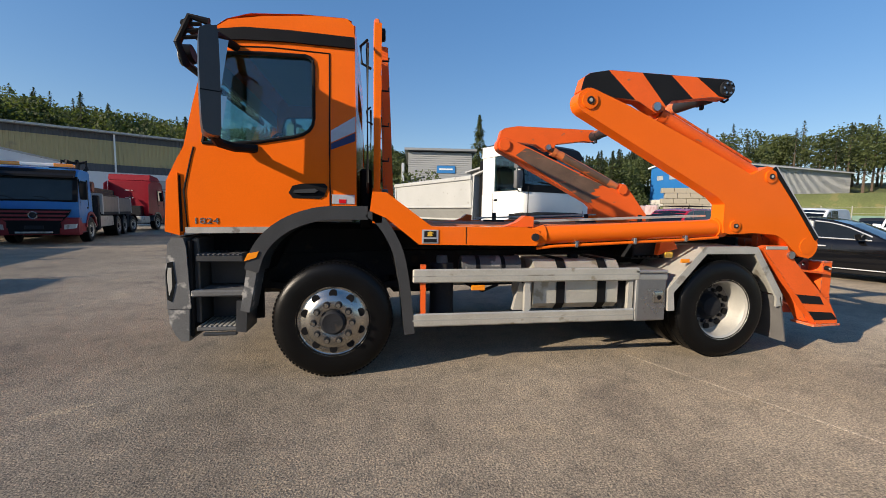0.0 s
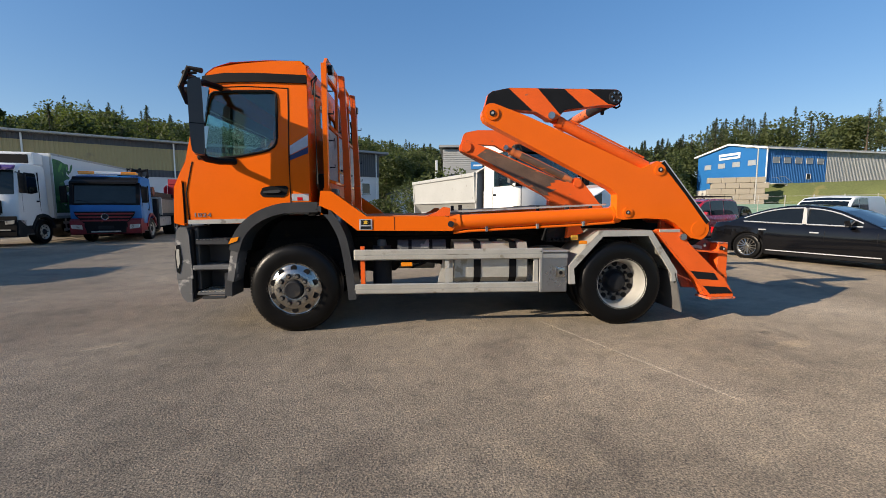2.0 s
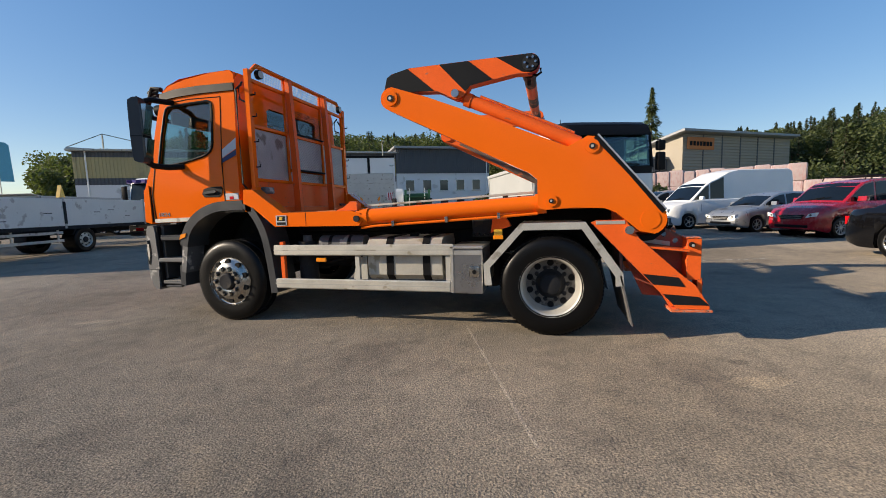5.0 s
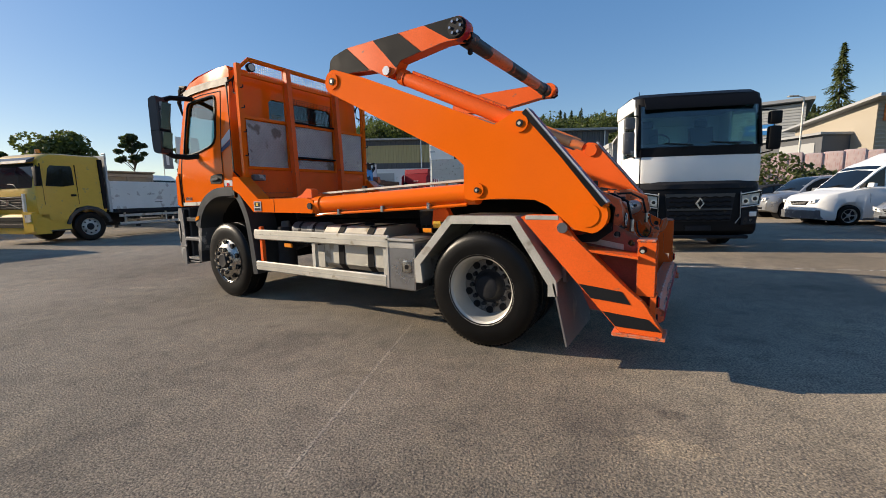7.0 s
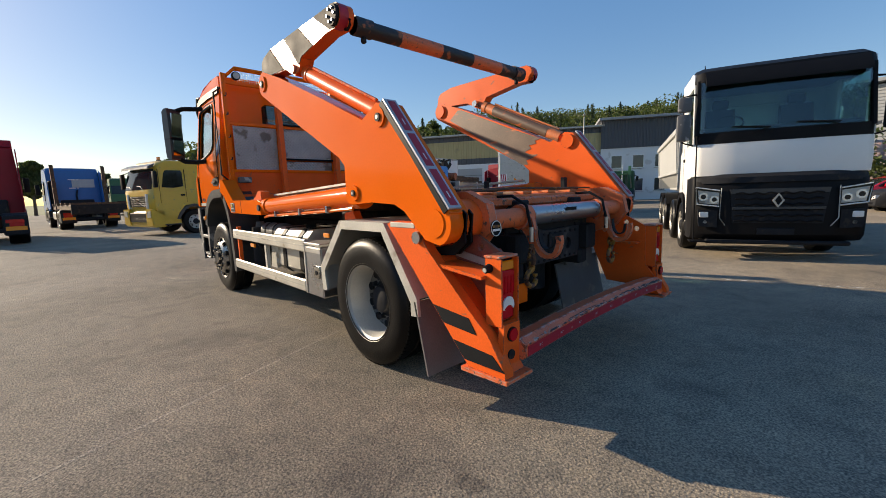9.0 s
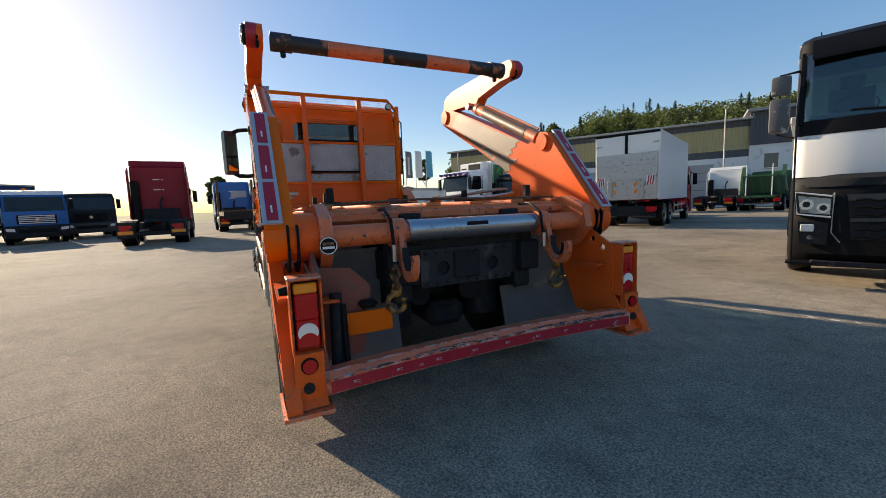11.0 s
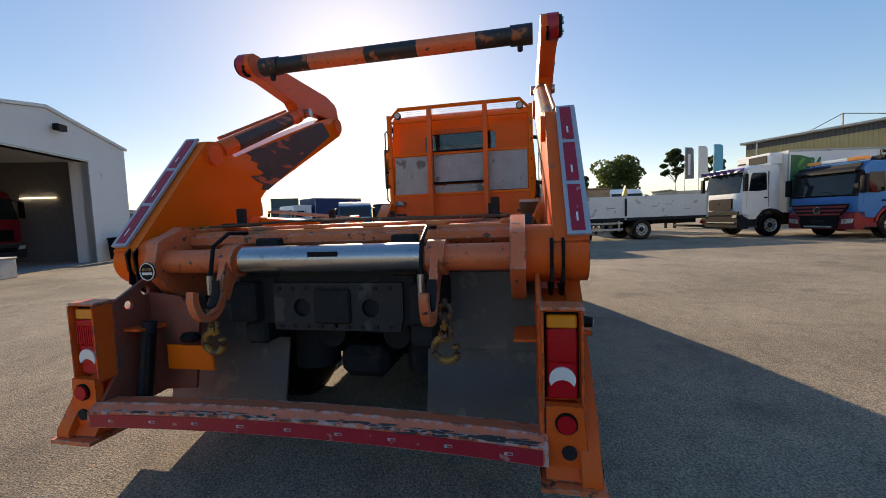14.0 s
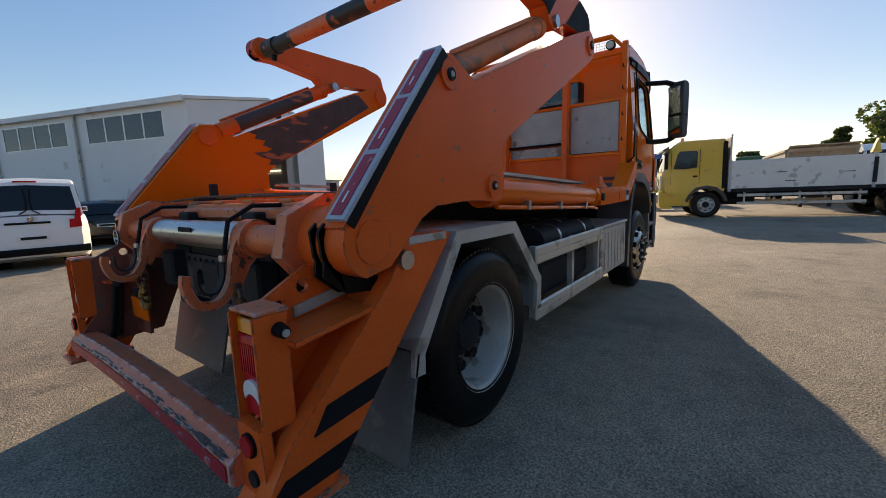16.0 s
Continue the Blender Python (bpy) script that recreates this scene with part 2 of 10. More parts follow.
def checker_relief(m):
    """Raised lozenges of checker plate as relief on a metal."""
    nt, n = m.node_tree, m.node_tree.nodes
    coord, top = n.new("ShaderNodeTexCoord"), n.new("ShaderNodeMath")
    top.operation = "MULTIPLY"
    for k, turn in enumerate((45, -45)):
        spin, wave = n.new("ShaderNodeMapping"), n.new("ShaderNodeTexWave")
        spin.inputs["Rotation"].default_value = (radians(turn), 0, 0)
        wave.bands_direction, wave.inputs["Scale"].default_value = "Y", 9.0
        nt.links.new(coord.outputs["Object"], spin.inputs[0]), nt.links.new(spin.outputs[0], wave.inputs["Vector"])
        nt.links.new(wave.outputs["Fac"], top.inputs[k])
    bp = n.new("ShaderNodeBump")
    bp.inputs["Strength"].default_value, bp.inputs["Distance"].default_value = 0.5, 0.012
    nt.links.new(top.outputs[0], bp.inputs["Height"]), nt.links.new(bp.outputs[0], n["Principled BSDF"].inputs["Normal"])


checker_relief(CHECKER)
YELLOW_CHAIN = material("yellow_chain_paint", (0.34, 0.17, 0.03), 0.6, 0.2, vary=0.3, wear=(0.12, 0.06, 0.035), wear_amount=0.6, wear_scale=16)
WHITE = material("white_paint", (0.78, 0.78, 0.76), 0.35, vary=0.05, scale=1.5, coat=0.2)
WHITE_DULL = material("dull_white_board", (0.66, 0.66, 0.63), 0.55, vary=0.1, scale=1.5, wear=(0.42, 0.4, 0.37), wear_amount=0.22, wear_scale=3)
PALE_GLASS = material("pale_sky_lit_pane", (0.35, 0.40, 0.44), 0.15, vary=0.1)
GREY_BODY = material("grey_steel_body", (0.42, 0.43, 0.42), 0.5, 0.1, vary=0.1, scale=1.5, wear=(0.3, 0.29, 0.27), wear_amount=0.08)
BLUE_PAINT = material("blue_paint", (0.014, 0.14, 0.40), 0.4, vary=0.08, coat=0.08, spec=0.3)
NAVY_PAINT = material("navy_paint", (0.02, 0.035, 0.11), 0.45, vary=0.1, spec=0.3)
YELLOW_PAINT = material("yellow_paint", (0.66, 0.40, 0.035), 0.35, vary=0.06, coat=0.35, wear=(0.4, 0.3, 0.08), wear_amount=0.08)
RED_PAINT = material("red_paint", (0.27, 0.010, 0.02), 0.45, vary=0.08, spec=0.25)
PURPLE_PAINT = material("purple_paint", (0.07, 0.03, 0.16), 0.4, vary=0.1)
GREEN_PAINT = material("green_paint", (0.022, 0.095, 0.035), 0.5, vary=0.15)
TEAL_PAINT = material("dark_teal_paint", (0.03, 0.075, 0.085), 0.5, vary=0.12)
BLACK_CAR = material("black_car_paint", (0.005, 0.005, 0.006), 0.10, vary=0.1, coat=0.3, spec=0.4)
SILVER_CAR = material("silver_car_paint", (0.36, 0.37, 0.38), 0.3, 0.6, vary=0.05, coat=0.6)
RED_CAR = material("red_car_paint", (0.36, 0.008, 0.016), 0.25, vary=0.05, coat=0.8)
WOOD_GREY = material("weathered_wood", (0.25, 0.21, 0.17), 0.8, vary=0.25, scale=3, bump=0.2)


# ---- mesh helpers ----
def part(name, bm, mat, parent=None, label="", smooth=35, at=None):
    """Links a bmesh as one mesh object under a thing or a part."""
    me = bpy.data.meshes.new(name)
    bmesh.ops.recalc_face_normals(bm, faces=bm.faces)
    bm.to_mesh(me)
    bm.free()
    me.materials.append(mat)
    if smooth and len(me.polygons):
        me.polygons.foreach_set("use_smooth", [True] * len(me.polygons))
        me.set_sharp_from_angle(angle=radians(smooth))
    ob = new(name, me)
    ob.parent = parent
    if at is not None:
        ob.matrix_basis = at
    if label:
        ob["label"] = label
    return ob


def thing(name, m, label, category, group="", kind=""):
    ob = new(name)
    ob.empty_display_size = 0.3
    ob.matrix_basis = m
    return tagged(ob, label, category, group, kind)


def bevel_new(bm, verts, off, seg=1):
    vs = set(verts)
    edges = [e for e in bm.edges if e.verts[0] in vs and e.verts[1] in vs and len(e.link_faces) == 2 and e.calc_face_angle(0) > 0.6]
    if off > 0:
        bmesh.ops.bevel(bm, geom=edges, offset=off, segments=seg, affect="EDGES", profile=0.6)


def box(bm, x0, x1, y0, y1, z0, z1, bev=0.0, seg=1):
    m = Matrix.Translation(((x0 + x1) / 2, (y0 + y1) / 2, (z0 + z1) / 2)) @ Matrix.Diagonal((abs(x1 - x0), abs(y1 - y0), abs(z1 - z0), 1))
    r = bmesh.ops.create_cube(bm, size=1, matrix=m)
    bevel_new(bm, r["verts"], bev, seg)
    return bm


def rbox(x0, x1, y0, y1, z0, z1, bev=0.0, seg=1):
    return box(bmesh.new(), x0, x1, y0, y1, z0, z1, bev, seg)


def cyl(bm, p0, p1, r0, r1=None, seg=16, caps=True):
    p0, p1 = Vector(p0), Vector(p1)
    d = p1 - p0
    m = Matrix.Translation((p0 + p1) / 2) @ d.to_track_quat("Z", "Y").to_matrix().to_4x4()
    bmesh.ops.create_cone(bm, cap_ends=caps, segments=seg, radius1=r0, radius2=r0 if r1 is None else r1, depth=d.length, matrix=m)
    return bm


def rcyl(p0, p1, r0, r1=None, seg=16):
    return cyl(bmesh.new(), p0, p1, r0, r1, seg)


def prism(bm, pts, a0, a1, axes="xz", bev=0.0, seg=1):
    """A polygon in the plane of two axes, drawn out along the third from a0 to a1."""
    third = [c for c in "xyz" if c not in axes][0]

    def place(p, a):
        v = {axes[0]: p[0], axes[1]: p[1], third: a}
        return (v["x"], v["y"], v["z"])

    lo = [bm.verts.new(place(p, a0)) for p in pts]
    hi = [bm.verts.new(place(p, a1)) for p in pts]
    bm.faces.new(lo), bm.faces.new(hi[::-1])
    for i in range(len(pts)):
        j = (i + 1) % len(pts)
        bm.faces.new((lo[i], hi[i], hi[j], lo[j]))
    bevel_new(bm, lo + hi, bev, seg)
    return bm


def rprism(pts, a0, a1, axes="xz", bev=0.0, seg=1):
    return prism(bmesh.new(), pts, a0, a1, axes, bev, seg)


def holed(bm, outer, holes, place, thick):
    """A sheet with openings: the outline and the holes are 2D, place maps (u, v, depth) to 3D."""
    from mathutils.geometry import tessellate_polygon
    loops = [outer] + holes
    tris = tessellate_polygon([[Vector((u, v, 0)) for u, v in lp] for lp in loops])
    flat = [p for lp in loops for p in lp]
    front = [bm.verts.new(place(u, v, 0)) for u, v in flat]
    back = [bm.verts.new(place(u, v, thick)) for u, v in flat]
    for t in tris:
        bm.faces.new([front[i] for i in t])
        bm.faces.new([back[i] for i in reversed(t)])
    k = 0
    for lp in loops:
        for i in range(len(lp)):
            a, b = k + i, k + (i + 1) % len(lp)
            bm.faces.new((front[a], front[b], back[b], back[a]))
        k += len(lp)
    return bm


def lathe(bm, prof, m=None, seg=32, axis="y"):
    """A profile of (radius, height) turned about an axis."""
    m = m or Matrix()
    rings = []
    for r, h in prof:
        ring = []
        for i in range(seg):
            a = 2 * math.pi * i / seg
            c, s_ = r * math.cos(a), r * math.sin(a)
            v = (c, h, s_) if axis == "y" else (c, s_, h) if axis == "z" else (h, c, s_)
            ring.append(bm.verts.new(m @ Vector(v)))
        rings.append(ring)
    for a, b in zip(rings, rings[1:]):
        for i in range(seg):
            j = (i + 1) % seg
            bm.faces.new((a[i], a[j], b[j], b[i]))
    return bm


def tube(bm, pts, r, seg=8):
    """A round bar along a line of points."""
    pts = [Vector(p) for p in pts]
    rings = []
    for i, p in enumerate(pts):
        d = (pts[min(i + 1, len(pts) - 1)] - pts[max(i - 1, 0)]).normalized()
        q = d.to_track_quat("Z", "Y")
        rings.append([bm.verts.new(p + q @ Vector((r * math.cos(2 * math.pi * k / seg), r * math.sin(2 * math.pi * k / seg), 0))) for k in range(seg)])
    for a, b in zip(rings, rings[1:]):
        for k in range(seg):
            j = (k + 1) % seg
            bm.faces.new((a[k], a[j], b[j], b[k]))
    bm.faces.new(rings[0][::-1]), bm.faces.new(rings[-1])
    return bm


def rtube(pts, r, seg=8):
    return tube(bmesh.new(), pts, r, seg)


def band(pts, t, y0, y1, bev=0.0):
    """A bent strip of thickness t along (x, z) points, from y0 to y1."""
    inner = []
    n_ = len(pts)
    for i, p in enumerate(pts):
        a, b = Vector(pts[max(i - 1, 0)]), Vector(pts[min(i + 1, n_ - 1)])
        d = (b - a).normalized()
        inner.append((p[0] + d.y * t, p[1] - d.x * t))
    return rprism(list(pts) + inner[::-1], y0, y1, "xz", bev)


def flowing(pts, n_=5):
    """A smooth line through the given points."""
    out = []
    for i in range(len(pts) - 1):
        p0, p1, p2, p3 = (Vector(pts[max(0, min(len(pts) - 1, i + k))]) for k in (-1, 0, 1, 2))
        for k in range(n_):
            t = k / n_
            out.append(tuple(0.5 * (2 * p1 + (p2 - p0) * t + (2 * p0 - 5 * p1 + 4 * p2 - p3) * t * t + (3 * p1 - p0 - 3 * p2 + p3) * t ** 3)))
    return out + [tuple(pts[-1])]


def arc(cx, cz, r, a0, a1, n_=8):
    return [(cx + r * math.cos(radians(a0 + (a1 - a0) * i / n_)), cz + r * math.sin(radians(a0 + (a1 - a0) * i / n_))) for i in range(n_ + 1)]


def facing(x, y, fx, fy, z=0.0):
    """Pose of a vehicle whose front middle is at (x, y) and looks along (fx, fy); it lies along its own +x behind that."""
    return pose(x, y, z, 0, 0, math.degrees(math.atan2(-fy, -fx)))


# ---- ground ----
def asphalt_material(name="worn_asphalt", gain=(1.0, 1.0, 1.0)):
    m = bpy.data.materials.new(name)
    m.use_nodes = True
    nt, n = m.node_tree, m.node_tree.nodes
    b = n["Principled BSDF"]
    coord = n.new("ShaderNodeTexCoord")

    def tex(kind, sc, detail=6.0):
        t = n.new(kind)
        t.inputs["Scale"].default_value = sc
        if "Detail" in t.inputs:
            t.inputs["Detail"].default_value = detail
        nt.links.new(coord.outputs["Object"], t.inputs["Vector"])
        return t

    def ramp(src, *stops):
        r = n.new("ShaderNodeValToRGB")
        while len(r.color_ramp.elements) < len(stops):
            r.color_ramp.elements.new(0.5)
        for e, (p, c) in zip(r.color_ramp.elements, stops):
            e.position, e.color = p, (*c, 1)
        nt.links.new(src, r.inputs[0])
        return r.outputs[0]

    def mul(a, b_, f=1.0):
        x = n.new("ShaderNodeMix")
        x.data_type, x.blend_type = "RGBA", "MULTIPLY"
        x.inputs[0].default_value = f
        nt.links.new(a, x.inputs[6]), nt.links.new(b_, x.inputs[7])
        return x.outputs[2]

    base = ramp(tex("ShaderNodeTexNoise", 0.32, 7).outputs[0], (0.32, (0.124, 0.107, 0.084)), (0.5, (0.176, 0.152, 0.120)), (0.70, (0.226, 0.196, 0.156)))
    grain = ramp(tex("ShaderNodeTexNoise", 80, 5).outputs[0], (0.34, (0.54, 0.54, 0.55)), (0.5, (1.0, 1.0, 1.0)), (0.66, (1.48, 1.45, 1.39)))
    stones = ramp(tex("ShaderNodeTexVoronoi", 92).outputs["Color"], (0.0, (0.74, 0.74, 0.75)), (0.35, (0.95, 0.95, 0.95)), (0.75, (1.06, 1.05, 1.04)), (0.93, (1.2, 1.18, 1.14)), (1.0, (1.7, 1.64, 1.54)))
    stains = ramp(tex("ShaderNodeTexNoise", 1.1, 5).outputs[0], (0.28, (0.66, 0.66, 0.69)), (0.44, (1, 1, 1)), (0.62, (1, 1, 1)), (0.74, (1.28, 1.24, 1.15)))
    flecks = ramp(tex("ShaderNodeTexNoise", 5, 9).outputs[0], (0.28, (0.76, 0.76, 0.77)), (0.46, (0.98, 0.98, 0.98)), (0.60, (1.05, 1.04, 1.03)), (0.74, (1.24, 1.21, 1.15)))
    col = mul(mul(mul(mul(base, grain), stones), stains), flecks)
    tone = n.new("ShaderNodeVectorMath")
    tone.operation = "MULTIPLY"
    tone.inputs[1].default_value = gain
    nt.links.new(col, tone.inputs[0])
    nt.links.new(tone.outputs[0], b.inputs["Base Color"])
    b.inputs["Roughness"].default_value = 0.88
    b.inputs["Specular IOR Level"].default_value = 0.3
    b.inputs["Diffuse Roughness"].default_value = 0.4
    hi = n.new("ShaderNodeBump")
    hi.inputs["Strength"].default_value, hi.inputs["Distance"].default_value = 0.75, 0.012
    nt.links.new(tex("ShaderNodeTexNoise", 75, 6).outputs[0], hi.inputs["Height"])
    nt.links.new(hi.outputs[0], b.inputs["Normal"])
    return m


ASPHALT = asphalt_material()

# ---- the skip loader truck ----
truck = thing("skip_loader_truck", pose(0, 5.11, 0), "orange skip loader truck with folded arms on the asphalt", "truck")


def T(name, bm, mat, parent=None, label="", smooth=35):
    return part(name, bm, mat, parent or truck, label, smooth)





def side_y(z):
    """Half width of the cab at height z."""
    return 1.205 - max(0.0, z - 1.95) * 0.075 - max(0.0, 1.6 - z) * 0.03


# cab shell
cab = T("cab", rbox(-1.1, 0.1, -1.12, 1.12, 1.36, 1.44), TRIM_GREY, label="orange day cab with dark roof trim")
FRONT = [(-1.43, 1.24), (-1.45, 1.45), (-1.43, 1.68), (-1.36, 1.84), (-1.28, 1.95)]
SCREEN = [(-1.28, 1.95), (-1.21, 2.3), (-1.13, 2.62), (-1.10, 2.70)]
ROOF = [(-1.10, 2.70), (-1.085, 2.83), (-1.04, 2.93), (-0.95, 3.0), (-0.7, 3.06), (-0.3, 3.09), (0.05, 3.09), (0.105, 3.07), (0.125, 2.98)]


def skin(prof, shrink=0.0, crown=0.0, y_out=None):
    """A strip of the cab's front or roof: the profile carried from side to side, swept back towards the corners."""
    bm = bmesh.new()
    rows = []
    for k in range(13):
        f = -1 + k / 6
        row = []
        for x, z in prof:
            w = (y_out or side_y(z)) - shrink
            back = (0.10 if z < 1.9 else 0.07) * abs(f) ** 5 if x < -0.85 else 0.0
            row.append(bm.verts.new((x + back, w * f, z - crown * abs(f) ** 4)))
        rows.append(row)
    for a, b in zip(rows, rows[1:]):
        for i in range(len(prof) - 1):
            bm.faces.new((a[i], a[i + 1], b[i + 1], b[i]))
    return bm


def tilted(pts, z0):
    """Mirror glass leaning a little towards the ground behind the truck."""
    bm = rprism(pts, -0.825, -0.812, "yz")
    for v in bm.verts:
        if v.co.x > -0.818:
            v.co.x += (v.co.z - z0) * 0.17
    return bm


T("front_panel", skin(FRONT), ORANGE, cab)
T("windscreen", skin(SCREEN, 0.01), GLASS, cab, "curved windscreen glass")
T("roof", skin(ROOF, 0.0, 0.012), ORANGE, cab)
SIDE = [(-1.33, 1.26), (-1.34, 1.68), (-1.265, 1.84), (-1.205, 1.95), (-1.135, 2.3), (-1.06, 2.62), (-1.03, 2.72), (-1.0, 2.84), (-0.95, 2.925), (-0.86, 2.985), (-0.6, 3.035), (-0.2, 3.075),
        (0.07, 3.075), (0.125, 3.02), (0.135, 2.6), (0.145, 2.1), (0.145, 1.50), (-0.1, 1.49), (-0.35, 1.40), (-0.58, 1.26)]
WINDOW = [(-1.06, 1.985), (-1.03, 2.17), (-1.0, 2.35), (-0.935, 2.64), (-0.91, 2.69), (-0.87, 2.715), (-0.6, 2.73), (-0.27, 2.735), (-0.235, 2.725), (-0.212, 2.70), (-0.205, 2.66), (-0.203, 2.22), (-0.212, 2.165), (-0.24, 2.12), (-0.29, 2.085), (-0.37, 2.06), (-0.62, 2.01), (-0.85, 1.985)]
for s in (-1, 1):
    T("side_panel", holed(bmesh.new(), SIDE, [WINDOW], lambda u, v, d: (u, s * (side_y(v) - d), v), 0.05), ORANGE, cab)
    T("side_window", holed(bmesh.new(), WINDOW, [], lambda u, v, d: (u, s * (side_y(v) - 0.02 - d), v), 0.006), GLASS, cab, "tinted door window")
    edge = [(u, s * (side_y(v) + 0.004), v) for u, v in WINDOW + WINDOW[:1]]
    T("window_seal", rtube(edge, 0.015, 6), BLACK_PLASTIC, cab)
    seam = [(-0.075, 1.50), (-0.075, 1.60), (-0.075, 1.95), (-0.075, 2.77)]
    T("door_gap", rtube([(u, s * (side_y(v) + 0.0005), v) for u, v in seam], 0.007, 5), BLACK_PLASTIC, cab)
    T("door_gap", rtube([(u, s * (side_y(v) + 0.0005), v) for u, v in [(-0.075, 2.77), (-0.55, 2.785), (-0.90, 2.765)]], 0.006, 5), BLACK_PLASTIC, cab)
    T("front_gap", rtube([(u, s * (side_y(v) + 0.0005), v) for u, v in [(-1.20, 1.26), (-1.215, 1.6), (-1.15, 1.88), (-1.13, 1.95)]], 0.007, 5), BLACK_PLASTIC, cab)
    T("roof_trim", holed(bmesh.new(), [(-1.01, 2.80), (-0.75, 2.825), (-0.4, 2.835), (0.135, 2.825), (0.13, 2.915), (-0.4, 2.93), (-0.75, 2.925), (-0.99, 2.885)], [], lambda u, v, d: (u, s * (side_y(v) + 0.022 - d), v), 0.035), BLACK_PLASTIC, cab, "dark plastic roof trim")
    T("sill_strip", holed(bmesh.new(), [(-1.215, 1.255), (-0.60, 1.265), (-0.55, 1.315), (-1.215, 1.305)], [], lambda u, v, d: (u, s * (side_y(v) + 0.012 - d), v), 0.02), ALU, cab, "scuffed silver sill strip")
    # handle in its dark recess
    grip = T("door_handle", holed(bmesh.new(), [(-0.41, 1.60), (-0.38, 1.66), (-0.30, 1.68), (-0.12, 1.685), (-0.095, 1.66), (-0.12, 1.58), (-0.16, 1.555), (-0.38, 1.56)], [],
                                  lambda u, v, d: (u, s * (side_y(v) + 0.006 - d), v), 0.02), BLACK_PLASTIC, cab, "black door handle in a recess")
    T("lever", rprism([(-0.37, 1.60), (-0.2, 1.605), (-0.17, 1.625), (-0.2, 1.64), (-0.36, 1.625)], s * 1.20, s * 1.235, "xz", 0.006), PLASTIC, grip)
    # flag stripes behind the door
    T("decal", holed(bmesh.new(), [(-0.065, 2.03), (0.137, 2.13), (0.137, 2.26), (-0.065, 2.13)], [], lambda u, v, d: (u, s * (side_y(v) + 0.003 - d), v), 0.004), TAPE_SILVER, cab)
    T("decal", holed(bmesh.new(), [(-0.065, 1.97), (0.137, 2.05), (0.137, 2.12), (-0.065, 2.02)], [], lambda u, v, d: (u, s * (side_y(v) + 0.003 - d), v), 0.004), NAVY_PAINT, cab)
    T("reflector", rbox(-0.06, 0.13, s * 1.202, s * 1.209, 1.515, 1.595, 0.002), TAPE_SILVER, cab)
    T("reflector", rbox(0.0, 0.06, s * 1.208, s * 1.212, 1.52, 1.555, 0.001), LENS_RED, cab)
    # corner deflector in front of the door
    T("corner_deflector", rprism([(-1.36, 1.27), (-1.25, 1.24), (-1.25, 1.74), (-1.335, 1.68)], s * 1.15, s * 1.222, "xz", 0.012), ORANGE, cab)
    T("deflector_slot", rbox(-1.262, -1.235, s * 1.19, s * 1.21, 1.27, 1.72), BLACK_PLASTIC, cab)
    # mirrors on two arms
    hx = -0.87
    shell_ = flowing([(hx + u, w) for u, w in ((-0.045, 1.99), (0.02, 1.975), (0.05, 2.05), (0.05, 2.66), (0.02, 2.72), (-0.045, 2.70), (-0.07, 2.62), (-0.07, 2.08), (-0.045, 1.99))], 3)[:-1]
    mir = T("mirror", rprism(shell_, s * 1.45, s * 1.655, "xz", 0.034, 3), PLASTIC, cab, "tall dark mirror housing")
    T("mirror_glass", tilted([(s * 1.475, 2.31), (s * 1.63, 2.31), (s * 1.63, 2.65), (s * 1.475, 2.65)], 2.31), MIRROR, mir)
    T("mirror_glass", tilted([(s * 1.475, 2.04), (s * 1.63, 2.04), (s * 1.63, 2.26), (s * 1.475, 2.26)], 2.04), MIRROR, mir)
    T("housing_seam", rbox(hx - 0.073, hx + 0.052, s * 1.448, s * 1.657, 2.275, 2.283), BLACK_PLASTIC, mir)
    T("mirror_divider", rbox(hx + 0.045, hx + 0.062, s * 1.465, s * 1.64, 2.27, 2.30, 0.004), BLACK_PLASTIC, mir)
    T("mirror_arm", rtube([(hx, s * 1.52, 2.69), (hx + 0.01, s * 1.40, 2.745), (hx + 0.06, s * 1.14, 2.765)], 0.034, 8), BLACK_PLASTIC, cab)
    T("mirror_arm", rtube([(hx, s * 1.52, 2.0), (hx + 0.01, s * 1.44, 1.955), (hx + 0.07, s * 1.29, 1.945), (-0.66, s * 1.19, 1.955)], 0.036, 8), BLACK_PLASTIC, cab)
    mir.matrix_basis = pose(hx, s * 1.53, 0, 0, 0, -s * 24) @ pose(-hx, -s * 1.53, 0)

# model number as raised digits on the door
def lettering(text, size, at, mat, parent, depth=0.004, name="lettering", label=""):
    cu = bpy.data.curves.new("text", "FONT")
    cu.body, cu.size, cu.extrude, cu.align_x = text, size, depth, "CENTER"
    tmp = bpy.data.objects.new("text", cu)
    me = bpy.data.meshes.new_from_object(tmp)
    bpy.data.objects.remove(tmp)
    bpy.data.curves.remove(cu)
    me.materials.clear()
    me.materials.append(mat)
    ob = new(name, me)
    ob.parent, ob.matrix_basis = parent, at
    if label:
        ob["label"] = label
    return ob


lettering("1824", 0.07, pose(-1.06, -1.199, 1.335, 90, 0, 0) @ Matrix.Diagonal((1.45, 1, 1, 1)), STEEL, cab, name="model_number", label="chrome model number 1824")
lettering("1824", 0.07, pose(-1.06, 1.199, 1.335, 90, 0, 180) @ Matrix.Diagonal((1.45, 1, 1, 1)), STEEL, cab, name="model_number", label="chrome model number 1824")

